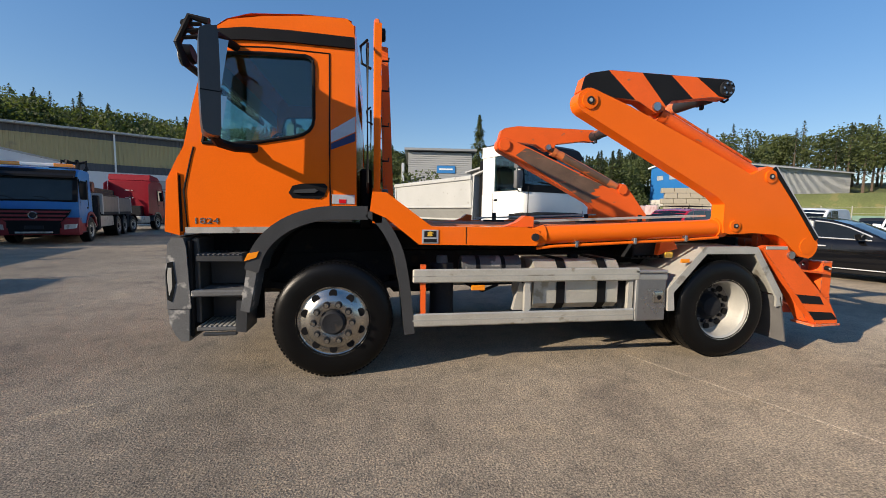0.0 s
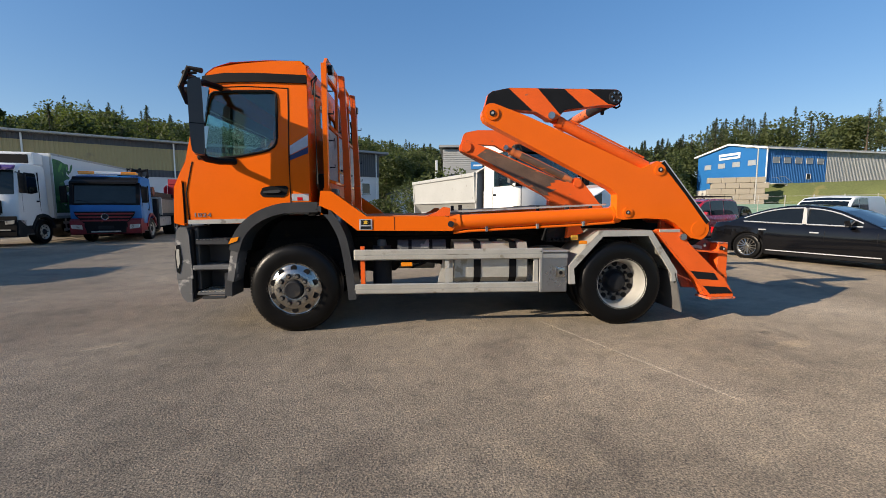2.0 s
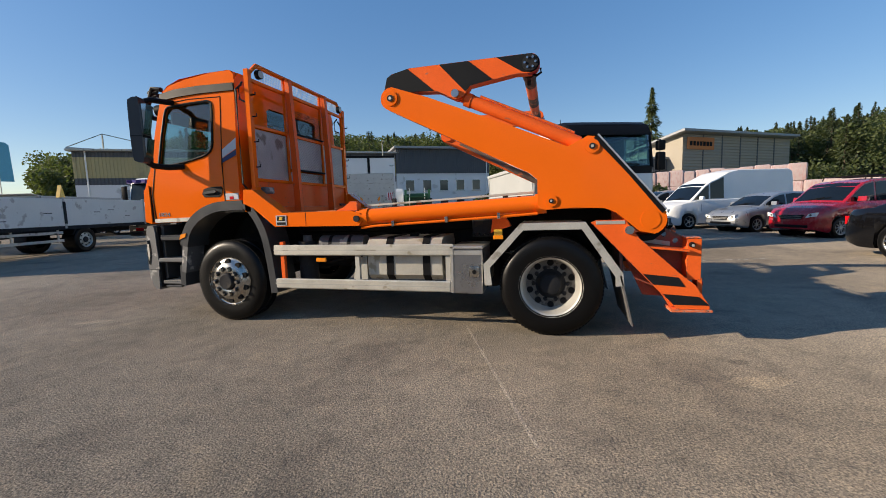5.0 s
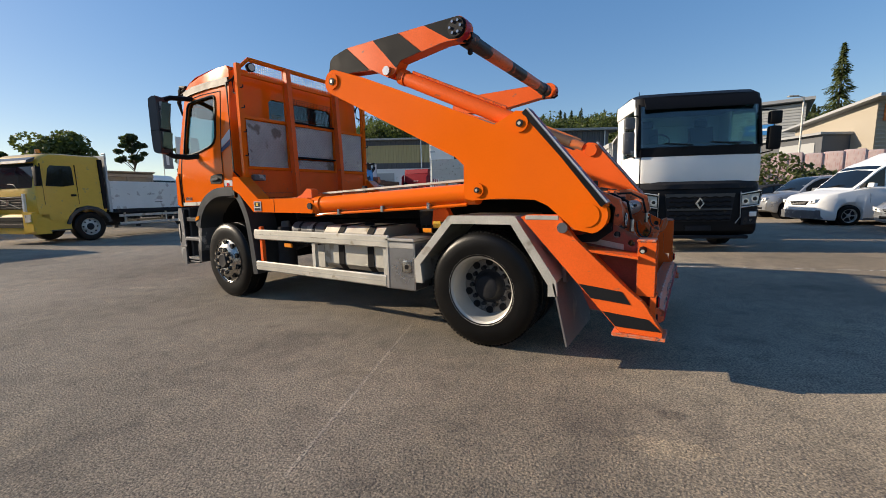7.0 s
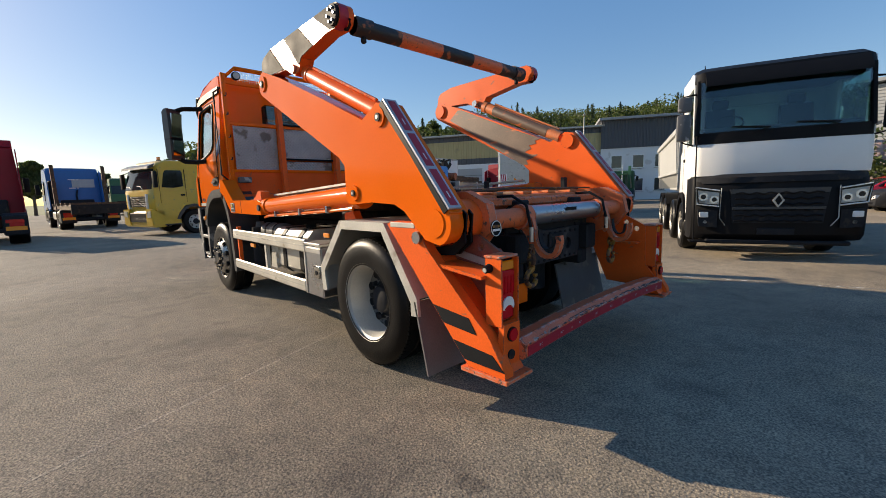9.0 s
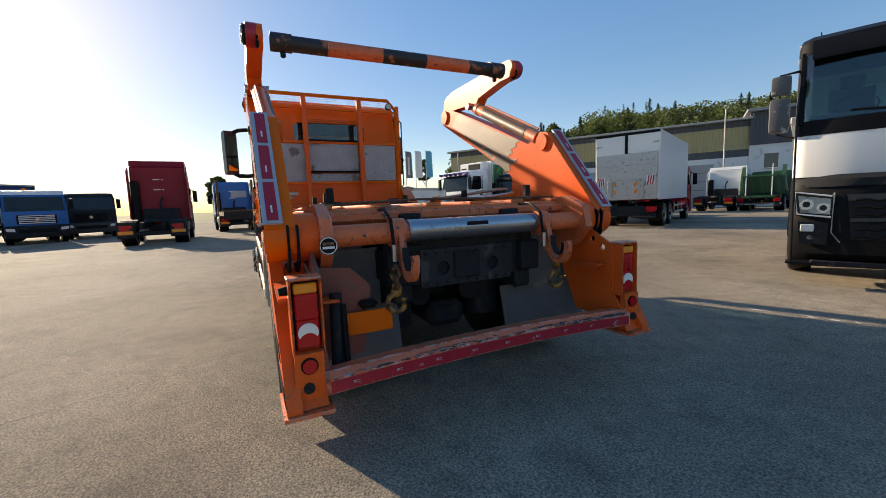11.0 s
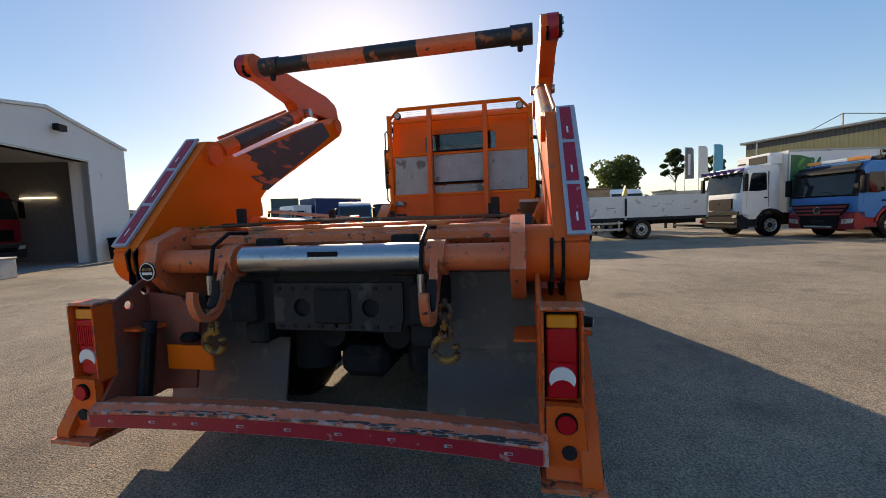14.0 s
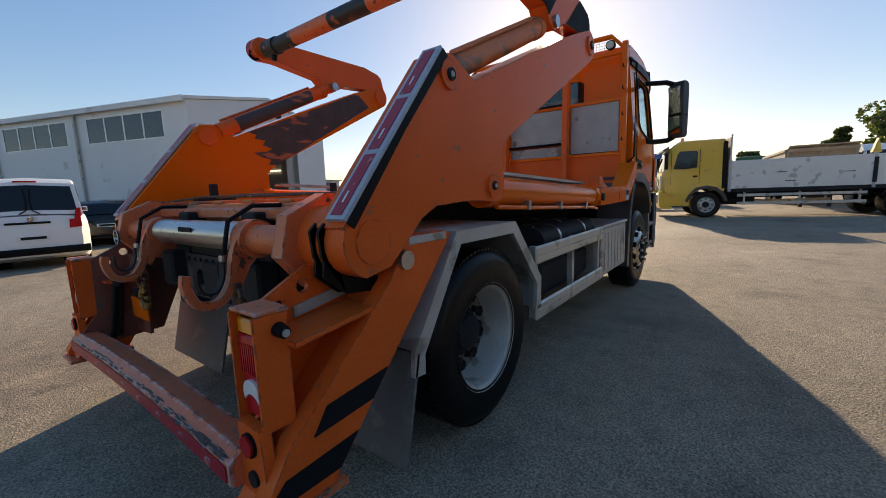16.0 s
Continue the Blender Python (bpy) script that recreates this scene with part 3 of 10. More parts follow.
# rear wall of the cab with its window
REAR_WIN = [(-0.58, 2.46), (0.58, 2.46), (0.58, 2.70), (0.52, 2.74), (-0.52, 2.74), (-0.58, 2.70)]
T("rear_wall", holed(bmesh.new(), [(-1.19, 1.40), (1.19, 1.40), (1.19, 2.0), (1.13, 2.95), (1.06, 3.05), (-1.06, 3.05), (-1.13, 2.95), (-1.19, 2.0)],
                     [REAR_WIN], lambda u, v, d: (0.135 - d, u, v), 0.05), ORANGE, cab)
T("rear_window", rbox(0.10, 0.106, -0.60, 0.60, 2.44, 2.76), GLASS, cab)
# dark panel across the upper two thirds of the rear window
T("rear_blind", rbox(0.080, 0.092, -0.58, 0.58, 2.545, 2.755), CHASSIS, cab, "dark panel behind the upper rear window")
# inside
for s in (-1, 1):
    seat = T("seat", rprism([(-0.55, 1.62), (-0.1, 1.58), (-0.06, 1.72), (-0.5, 1.77)], s * 0.35, s * 0.88, "xz", 0.04, 2), SEAT_CLOTH, cab)
    T("backrest", rprism([(-0.14, 1.7), (0.0, 1.7), (0.09, 2.42), (-0.02, 2.44)], s * 0.38, s * 0.85, "xz", 0.04, 2), SEAT_CLOTH, seat)
    T("headrest", rprism([(0.0, 2.47), (0.07, 2.47), (0.09, 2.64), (0.02, 2.64)], s * 0.5, s * 0.74, "xz", 0.03, 2), SEAT_CLOTH, seat)
    T("seat_base", rbox(-0.42, -0.1, s * 0.45, s * 0.8, 1.44, 1.6), BLACK_PLASTIC, seat)
T("dashboard", rprism([(-1.30, 1.45), (-1.28, 1.93), (-1.0, 1.99), (-0.82, 1.93), (-0.86, 1.78), (-1.0, 1.7), (-1.0, 1.45)], -1.08, 1.08, "xz", 0.03), TRIM_GREY, cab)
wheel_m = Matrix.Translation((-0.70, -0.62, 1.98)) @ Euler((0, radians(-62), 0)).to_matrix().to_4x4()
T("steering_wheel", rtube([wheel_m @ Vector((0.22 * math.cos(a * 0.3142), 0.22 * math.sin(a * 0.3142), 0)) for a in range(21)], 0.016, 8), BLACK_PLASTIC, cab)
T("steering_column", rtube([(-0.70, -0.62, 1.98), (-0.9, -0.62, 1.86)], 0.04, 8), BLACK_PLASTIC, cab)
T("rear_lining", holed(bmesh.new(), [(-1.10, 1.44), (1.10, 1.44), (1.06, 2.86), (-1.06, 2.86)], [REAR_WIN], lambda u, v, d: (0.08 - d, u, v), 0.02), SEAT_CLOTH, cab, "dark cab lining")
for s in (-1, 1):
    T("door_lining", rprism([(-1.05, 1.46), (0.06, 1.46), (0.06, 2.03), (-0.35, 2.0), (-1.05, 1.95)], s * 1.12, s * 1.145, "xz", 0.006), SEAT_CLOTH, cab)
T("headliner", rbox(-0.85, 0.05, -1.05, 1.05, 2.86, 2.88), TRIM_GREY, cab)
T("sun_visor", rbox(-1.02, -0.99, -1.0, 1.0, 2.55, 2.70), TRIM_GREY, cab)

# lamp bar over the windscreen
bar = T("lamp_bar", rtube([(-1.02, -1.10, 2.96), (-1.16, -1.10, 2.99), (-1.26, -1.10, 2.78), (-1.20, -1.10, 2.62), (-1.20, 1.10, 2.62), (-1.26, 1.10, 2.78), (-1.16, 1.10, 2.99), (-1.02, 1.10, 2.96)], 0.03, 8), BLACK_PLASTIC, label="black tubular lamp bar")
T("bar_tube", rtube([(-1.20, -1.12, 2.93), (-1.20, 1.12, 2.93)], 0.03, 8), BLACK_PLASTIC, bar)
for s in (-1, 1):
    for q in range(3):
        T("bar_rung", rtube([(-1.245 + q * 0.03, s * 1.10, 2.82 + q * 0.055), (-1.10 + q * 0.01, s * 1.10, 2.84 + q * 0.05)], 0.016, 6), BLACK_PLASTIC, bar)
for k in range(4):
    y = -0.9 + k * 0.6
    T("lamp", rcyl((-1.22, y, 2.77), (-1.31, y, 2.75), 0.075, 0.09, 14), BLACK_PLASTIC, bar)
    T("lamp_lens", rcyl((-1.311, y, 2.75), (-1.318, y, 2.75), 0.085, None, 14), LENS_WHITE, bar)

# bumper, lamp and steps
def bumper_sweep(prof, half, back):
    """A front bumper profile carried across, swept back and rounded at its ends."""
    bm = bmesh.new()
    rows = []
    for k in range(17):
        f = -1 + k / 8
        e = max(0.0, abs(f) - 0.72) / 0.28
        rows.append([bm.verts.new((x + (back * e * e if x < -1.25 else 0), half * f, z)) for x, z in prof])
    for a, b in zip(rows, rows[1:]):
        for i in range(len(prof)):
            j = (i + 1) % len(prof)
            bm.faces.new((a[i], a[j], b[j], b[i]))
    bm.faces.new(rows[0]), bm.faces.new(rows[-1][::-1])
    return bm


bumper = T("bumper", bumper_sweep([(-1.41, 1.17), (-1.38, 1.22), (-1.22, 1.22), (-1.20, 1.14), (-1.18, 0.64), (-1.43, 0.64), (-1.44, 0.9)], 1.245, 0.075), PLASTIC_PALE, label="scuffed grey plastic bumper")
T("bumper_mask", rbox(-1.20, -1.165, -1.235, 1.235, 0.40, 1.20, 0.01), BLACK_PLASTIC, bumper)
T("lower_corner", bumper_sweep([(-1.38, 0.42), (-1.34, 0.37), (-1.2, 0.37), (-1.19, 0.635), (-1.43, 0.635), (-1.42, 0.52)], 1.25, 0.08), PLASTIC_PALE, bumper, "pale scuffed lower corner")
for s in (-1, 1):
    T("headlamp", rprism([(-1.355, 0.93), (-1.34, 1.02), (-1.30, 1.03), (-1.285, 0.85), (-1.32, 0.70), (-1.35, 0.72)], s * 1.235, s * 1.25, "xz", 0.008), DARK_GLASS, bumper)
    T("headlamp_chrome", rprism([(-1.345, 0.90), (-1.335, 0.98), (-1.31, 0.98), (-1.31, 0.82), (-1.335, 0.75)], s * 1.248, s * 1.253, "xz", 0.002), ALU_DULL, bumper)
    ladder = T("step_well", rbox(-1.16, -0.72, s * 0.82, s * 0.86, 0.45, 1.25), BLACK_PLASTIC, label="three cab steps in dark plastic")
    T("side_cheek", rbox(-1.18, -1.13, s * 0.85, s * 1.18, 0.5, 1.22, 0.01), PLASTIC, ladder)
    T("tread", rbox(-1.15, -0.78, s * 0.86, s * 1.22, 1.02, 1.08, 0.01), PLASTIC, ladder)
    T("tread", rbox(-1.18, -0.74, s * 0.86, s * 1.25, 0.735, 0.79, 0.012), PLASTIC_PALE, ladder, "scuffed step with pale worn edge")
    T("tread", rbox(-1.15, -0.80, s * 0.90, s * 1.24, 0.445, 0.485, 0.01), PLASTIC_PALE, ladder)
    for k in range(9):
        T("tread_rib", rbox(-1.13 + k * 0.038, -1.112 + k * 0.038, s * 0.92, s * 1.245, 0.485, 0.494), ALU_DULL, ladder)
        T("tread_rib", rbox(-1.13 + k * 0.038, -1.112 + k * 0.038, s * 0.90, s * 1.225, 1.08, 1.088), PLASTIC_PALE, ladder)
    T("riser", rbox(-1.12, -0.80, s * 0.95, s * 0.97, 0.80, 1.02), PLASTIC, ladder)
    T("riser", rbox(-1.12, -0.82, s * 0.93, s * 0.95, 0.49, 0.735), PLASTIC, ladder)
    T("step_end", rprism([(-0.80, 0.62), (-0.73, 0.60), (-0.66, 0.96), (-0.74, 0.98)], s * 1.0, s * 1.26, "xz", 0.012), PLASTIC_PALE, ladder)
    T("step_end", rprism([(-0.84, 0.44), (-0.76, 0.43), (-0.745, 0.70), (-0.83, 0.70)], s * 0.95, s * 1.25, "xz", 0.012), PLASTIC, ladder)
    T("tread_bar", rbox(-1.10, -0.84, s * 1.20, s * 1.245, 0.405, 0.43, 0.006), PLASTIC, ladder)
    # front mudguard in two pieces
    ARCH = [(-0.755, 0.97), (-0.70, 1.13), (-0.60, 1.27), (-0.45, 1.385), (-0.27, 1.46), (-0.08, 1.495), (0.24, 1.50)]
    T("front_mudguard", band(flowing(ARCH, 4), 0.115, s * 0.95, s * 1.285, 0.018), PLASTIC, label="dark grey wheel arch")
    T("mudguard_rear", band(flowing([(0.27, 1.49), (0.37, 1.42), (0.47, 1.28), (0.55, 1.10), (0.60, 0.85), (0.63, 0.60), (0.65, 0.38)], 4), 0.09, s * 0.90, s * 1.285, 0.015), PLASTIC, label="dark grey plastic mudguard")
    T("arch_liner", band([(-0.70, 0.9), (-0.55, 1.2), (-0.3, 1.38), (0.0, 1.42), (0.25, 1.40), (0.42, 1.22), (0.52, 0.9)], 0.02, s * 0.5, s * 0.97), BLACK_PLASTIC)
    T("side_marker", rprism([(-0.75, 1.035), (-0.655, 1.065), (-0.635, 1.115), (-0.72, 1.10)], s * 1.27, s * 1.295, "xz", 0.006), LENS_AMBER)


# ---- wheels ----
def wheel(x, y, s, r, deep, parent):
    """A lorry wheel whose outer face is at y on side s; deep: dished rear rim, else the domed front one."""
    tyre_w = 0.30
    m = Matrix.Translation((x, y, r)) @ Matrix.Diagonal((1, -s, 1, 1))
    wh = part("wheel", lathe(bmesh.new(), [(0.30, 0.0), (0.36, -0.005), (0.44, -0.012), (0.485, 0.012), (0.505, 0.035), (0.51, 0.06), (0.51, 0.13), (0.503, 0.135), (0.503, 0.15), (0.51, 0.155),
                              (0.51, 0.24), (0.50, 0.27), (0.44, tyre_w), (0.30, tyre_w)], m, 56), RUBBER, parent, "worn black lorry tyre")
    bm = bmesh.new()
    for k in range(84):
        a = 2 * math.pi * k / 84
        c = Matrix.Translation((x, y, r)) @ Matrix.Rotation(a, 4, "Y") @ Matrix.Diagonal((1, -s, 1, 1))
        for w0, w1 in ((0.028, 0.06), (0.235, 0.268)):
            mm = c @ Matrix.Translation((0.5045, (w0 + w1) / 2, 0)) @ Matrix.Diagonal((0.014, w1 - w0, 0.024, 1))
            bmesh.ops.create_cube(bm, size=1, matrix=mm)
    tagged(part("tyre_tread", bm, RUBBER, wh, smooth=0), kind="stuff")
    if deep:
        prof = [(0.315, -0.004), (0.305, 0.01), (0.285, 0.02), (0.27, 0.06), (0.262, 0.16), (0.25, 0.19)]
        part("rim", lathe(bmesh.new(), prof, m, 48), ALU_DULL, wh, "dusty silver dished rim")
        part("disc", lathe(bmesh.new(), [(0.25, 0.19), (0.19, 0.20), (0.155, 0.19)], m, 48), RIM_DISC, wh, "dirty dark grey wheel disc")
        part("hub", lathe(bmesh.new(), [(0.155, 0.19), (0.135, 0.185), (0.115, 0.16), (0.105, 0.125), (0.085, 0.112), (0.0, 0.11)], m, 32), CHASSIS, wh, "dark greasy hub")
        holes, nut_r, hole_r, hy = 10, 0.172, 0.222, 0.196
    else:
        prof = [(0.315, -0.004), (0.305, 0.01), (0.29, 0.016), (0.27, 0.012), (0.235, -0.02), (0.195, -0.05), (0.135, -0.055), (0.105, -0.045)]
        part("rim", lathe(bmesh.new(), prof, m, 48), CHROME, wh, "polished silver rim with round holes")
        part("hub", lathe(bmesh.new(), [(0.105, -0.045), (0.10, -0.075), (0.085, -0.085), (0.05, -0.080), (0.0, -0.082)], m, 32), CHASSIS, wh, "dark greasy hub")
        holes, nut_r, hole_r, hy = 10, 0.160, 0.243, -0.014
    for k in range(holes):
        a = 2 * math.pi * (k + 0.5) / holes
        px, pz = x + hole_r * math.cos(a), r + hole_r * math.sin(a)
        slope = 0.012
        part("rim_hole", rcyl((px, y - s * (hy - slope), pz), (px, y - s * (hy + 0.02), pz), 0.034, None, 14), BLACK_PLASTIC, wh)
        a = 2 * math.pi * k / holes
        px, pz = x + nut_r * math.cos(a), r + nut_r * math.sin(a)
        h0 = 0.192 if deep else -0.058
        nut = part("wheel_nut", rcyl((px, y - s * (h0 + 0.01), pz), (px, y - s * (h0 - 0.035), pz), 0.023, 0.019, 6), CHASSIS if deep else CHROME, wh)
        part("nut_washer", rcyl((px, y - s * (h0 + 0.01), pz), (px, y - s * (h0 - 0.006), pz), 0.024 if deep else 0.031, 0.022 if deep else 0.028, 16), CHASSIS, wh)
    return wh


for s in (-1, 1):
    wheel(-0.05, s * 1.26, s, 0.51, False, truck)
    wheel(3.82, s * 1.25, s, 0.51, True, truck)
    inner = T("inner_tyre", lathe(bmesh.new(), [(0.30, 0.0), (0.44, -0.012), (0.505, 0.035), (0.51, 0.15), (0.50, 0.27), (0.44, 0.3), (0.2, 0.3)], Matrix.Translation((3.82, s * 0.90, 0.51)) @ Matrix.Diagonal((1, -s, 1, 1)), 40), RUBBER)
    T("axle_end", rcyl((-0.05, s * 0.9, 0.51), (-0.05, s * 1.22, 0.51), 0.2, None, 20), CHASSIS)

# ---- chassis, deck and side equipment ----
for s in (-1, 1):
    T("frame_rail", rprism([(-1.0, 0.78), (0.3, 0.78), (4.72, 0.80), (4.72, 1.06), (0.3, 1.04), (-1.0, 1.0)], s * 0.36, s * 0.45, "xz", 0.01), CHASSIS, label="black chassis rail")
    T("subframe_rail", rbox(0.5, 4.72, s * 0.33, s * 0.47, 1.062, 1.28, 0.01), CHASSIS)
T("front_axle", rbox(-0.15, 0.05, -1.0, 1.0, 0.42, 0.56, 0.03), CHASSIS)
T("rear_axle", rcyl((3.82, -0.95, 0.51), (3.82, 0.95, 0.51), 0.10), CHASSIS)
T("differential", rcyl((3.62, 0, 0.52), (4.06, 0, 0.5), 0.22, 0.16, 20), CHASSIS)
T("transverse_silencer", rbox(2.85, 3.25, -0.62, 0.60, 0.36, 0.78, 0.08, 2), CHASSIS, label="dark exhaust silencer across the frame")
T("axle_housing", rcyl((3.82, -0.55, 0.51), (3.82, 0.55, 0.51), 0.17, None, 20), CHASSIS)
for s in (-1, 1):
    T("air_bellow", rcyl((4.22, s * 0.40, 0.40), (4.22, s * 0.40, 0.80), 0.15, 0.14, 18), CHASSIS, label="black air bellow")
    T("brake_chamber", rcyl((4.05, s * 0.24, 0.62), (4.36, s * 0.22, 0.64), 0.10, 0.09, 16), CHASSIS, label="black brake chamber")
    T("shock_absorber", rcyl((4.12, s * 0.56, 0.34), (4.40, s * 0.50, 0.86), 0.04, None, 10), CHASSIS)
T("cross_member", rbox(4.30, 4.42, -0.5, 0.5, 0.74, 0.92, 0.02), CHASSIS)
T("tail_shaft_guard", rbox(3.95, 4.40, -0.16, 0.16, 0.36, 0.56, 0.05), CHASSIS)
T("prop_shaft", rcyl((0.9, 0, 0.72), (3.62, 0, 0.54), 0.05), CHASSIS)
T("engine", rbox(-1.0, 0.45, -0.42, 0.42, 0.6, 1.32, 0.05), CHASSIS)
T("gearbox", rbox(0.45, 1.1, -0.28, 0.28, 0.55, 1.0, 0.06), CHASSIS)
for s in (-1, 1):
    T("leaf_spring", rprism([(-0.75, 0.68), (-0.05, 0.56), (0.65, 0.70), (0.65, 0.76), (-0.05, 0.64), (-0.75, 0.74)], s * 0.46, s * 0.54), CHASSIS)
    T("leaf_spring", rprism([(3.1, 0.72), (3.82, 0.60), (4.55, 0.74), (4.55, 0.82), (3.82, 0.72), (3.1, 0.80)], s * 0.46, s * 0.54), CHASSIS)

deck = T("deck", rbox(0.42, 4.62, -1.0, 1.0, 1.285, 1.32, 0.006), ORANGE_WORN, label="scraped orange loading deck")
for y0 in (-0.95, -0.55, -0.18, 0.18, 0.55, 0.95):
    T("deck_rail", rbox(0.6, 4.6, y0 - 0.06, y0 + 0.06, 1.322, 1.345, 0.006), ORANGE_WORN, deck)
for x0 in (1.2, 2.0, 2.8, 3.6):
    T("deck_plate", rbox(x0, x0 + 0.5, -0.48, -0.25, 1.322, 1.338, 0.004), STEEL, deck)
for s in (-1, 1):
    beam = T("side_beam", rprism([(0.26, 1.46), (0.28, 1.625), (0.40, 1.62), (0.79, 1.335), (1.66, 1.335), (1.78, 1.31), (1.82, 1.24), (1.76, 1.165), (0.68, 1.175), (0.40, 1.40)], s * 1.12, s * 1.29, "xz", 0.008), ORANGE, label="cranked orange side beam")
    T("base_plate", rprism([(1.46, 1.336), (1.74, 1.336), (1.74, 1.43), (1.66, 1.44), (1.58, 1.38)], s * 1.16, s * 1.26, "xz", 0.006), ORANGE_USED, beam)
    T("plate_seam", rbox(1.098, 1.103, s * 1.289, s * 1.2925, 1.18, 1.33), BLACK_PLASTIC, beam)
    T("pin", rcyl((1.745, s * 1.27, 1.245), (1.745, s * 1.31, 1.245), 0.035), CHASSIS, beam)
    ram = T("lift_cylinder", rcyl((1.74, s * 1.19, 1.255), (3.72, s * 1.19, 1.345), 0.088, None, 24), ORANGE, label="orange hydraulic lift cylinder")
    T("cylinder_collar", rcyl((1.73, s * 1.19, 1.2545), (1.86, s * 1.19, 1.2605), 0.10, None, 24), ORANGE, ram)
    T("cylinder_end", rcyl((3.68, s * 1.19, 1.343), (3.78, s * 1.19, 1.348), 0.10, None, 24), ORANGE, ram)
    T("oil_pipe", rtube([(1.78, s * 1.25, 1.14), (1.95, s * 1.26, 1.16), (3.3, s * 1.26, 1.225), (3.7, s * 1.25, 1.25)], 0.014), ORANGE, ram)
    for px in (2.15, 2.75, 3.3):
        T("pipe_clip", rbox(px, px + 0.03, s * 1.235, s * 1.285, 1.145 + (px - 2.0) * 0.05, 1.205 + (px - 2.0) * 0.05, 0.004), STEEL, ram)
    T("cover_rail", rprism([(1.76, 1.375), (3.66, 1.455), (3.66, 1.475), (1.76, 1.395)], s * 0.98, s * 1.12, "xz"), ALU_DULL, label="grey rubbing rail along the deck")
plate = T("maker_plate", rbox(0.705, 0.85, -1.298, -1.291, 1.185, 1.305, 0.002), TAPE_SILVER, label="pale maker's plate with black marks")
T("plate_mark", rbox(0.725, 0.83, -1.301, -1.298, 1.24, 1.295), BLACK_PAINT, plate)
T("plate_mark", rprism([(0.75, 1.25), (0.80, 1.25), (0.79, 1.275), (0.81, 1.275), (0.777, 1.292), (0.745, 1.275), (0.76, 1.275)], -1.303, -1.301), YELLOW_PAINT, plate)
T("plate_bar", rbox(0.72, 0.835, -1.301, -1.298, 1.195, 1.225), BLACK_PAINT, plate)
plate = T("maker_plate", rbox(0.705, 0.85, 1.291, 1.298, 1.185, 1.305, 0.002), TAPE_SILVER, label="pale maker's plate with black marks")
T("plate_mark", rbox(0.725, 0.83, 1.298, 1.301, 1.24, 1.295), BLACK_PAINT, plate)

for s in (-1, 1):
    for z0, z1 in ((0.83, 0.955), (0.435, 0.555)):
        xa, xb = (0.63, 2.80 if z0 < 0.6 else 2.84) if s < 0 else (1.66, 3.22)
        rail = T("side_rail", rbox(xa, xb, s * 1.255, s * 1.285, z0, z1, 0.012), ALU_WARM, label="brushed aluminium side guard rail")
        T("rail_groove", rbox(xa, xb - 0.02, s * 1.284, s * 1.2865, (z0 + z1) / 2 - 0.006, (z0 + z1) / 2 + 0.006), ALU_DULL, rail)
    for x0 in ((0.70, 1.68, 2.74) if s < 0 else (1.68, 2.40, 3.14)):
        T("rail_post", rbox(x0, x0 + 0.05, s * 1.21, s * 1.254, 0.44, 0.99 if x0 < 1 else 0.95), ORANGE_USED if x0 < 1 else ALU_DULL)
        T("rail_bracket", rbox(x0, x0 + 0.05, s * 0.45, s * 1.21, 0.80, 0.87), CHASSIS)
# left: tanks and toolbox; right: battery box and air tanks
tank = T("fuel_tank", rprism([(-1.17, 0.60), (-1.17, 0.95), (-1.11, 1.02), (-0.60, 1.02), (-0.55, 0.95), (-0.55, 0.60), (-0.61, 0.54), (-1.11, 0.54)], 1.80, 2.68, "yz", 0.055, 4), ALU_WARM, label="dusty aluminium fuel tank with two straps")
for x0 in (2.03, 2.46):
    T("tank_strap", rprism([(-1.178, 0.60), (-1.178, 0.95), (-1.115, 1.028), (-0.60, 1.028), (-0.545, 0.95), (-0.545, 0.60), (-0.61, 0.532), (-1.115, 0.532)], x0, x0 + 0.085, "yz", 0.006), BLACK_PLASTIC, tank)
T("tank_cap", rcyl((2.30, -0.95, 1.02), (2.30, -0.95, 1.055), 0.055), BLACK_PLASTIC, tank)
T("tank_end_bracket", rprism([(1.60, 0.54), (1.78, 0.54), (1.78, 0.95), (1.66, 0.80)], -1.16, -1.1, "xz", 0.006), ALU_DULL, tank)
air = T("air_tank", rcyl((1.12, -0.98, 0.94), (1.70, -0.98, 0.94), 0.105, None, 24), PLASTIC_PALE, label="grey compressed air tank")
for x0 in (1.25, 1.5):
    T("tank_strap", rcyl((x0, -0.98, 0.94), (x0 + 0.04, -0.98, 0.94), 0.109, None, 24), BLACK_PLASTIC, air)
T("exhaust_pot", rcyl((0.93, -1.02, 0.46), (0.93, -1.02, 0.98), 0.115, 0.11, 24), CHASSIS, label="dark filter canister")
T("canister_cap", rcyl((0.93, -1.02, 0.98), (0.93, -1.02, 1.05), 0.06, 0.05), PLASTIC_PALE)
T("hose", rtube([(1.05, -1.1, 0.9), (1.15, -1.15, 0.8), (1.3, -1.15, 0.73), (1.45, -1.12, 0.78), (1.5, -1.0, 0.9)], 0.016), BLACK_PLASTIC)
T("hose", rtube([(1.0, -1.05, 0.85), (1.2, -1.12, 0.79), (1.6, -1.1, 0.8)], 0.02), BLACK_PLASTIC)
T("marker_lamp", rbox(1.17, 1.30, -1.245, -1.22, 0.75, 0.80, 0.006), LENS_AMBER, label="amber side marker lamp")
chest = T("toolbox", rbox(2.80, 3.14, -1.275, -0.70, 0.425, 0.90, 0.012), STEEL, label="grey steel toolbox with a lock")
T("toolbox_lid", rbox(2.795, 3.145, -1.285, -0.70, 0.902, 0.93, 0.006), ALU, chest)
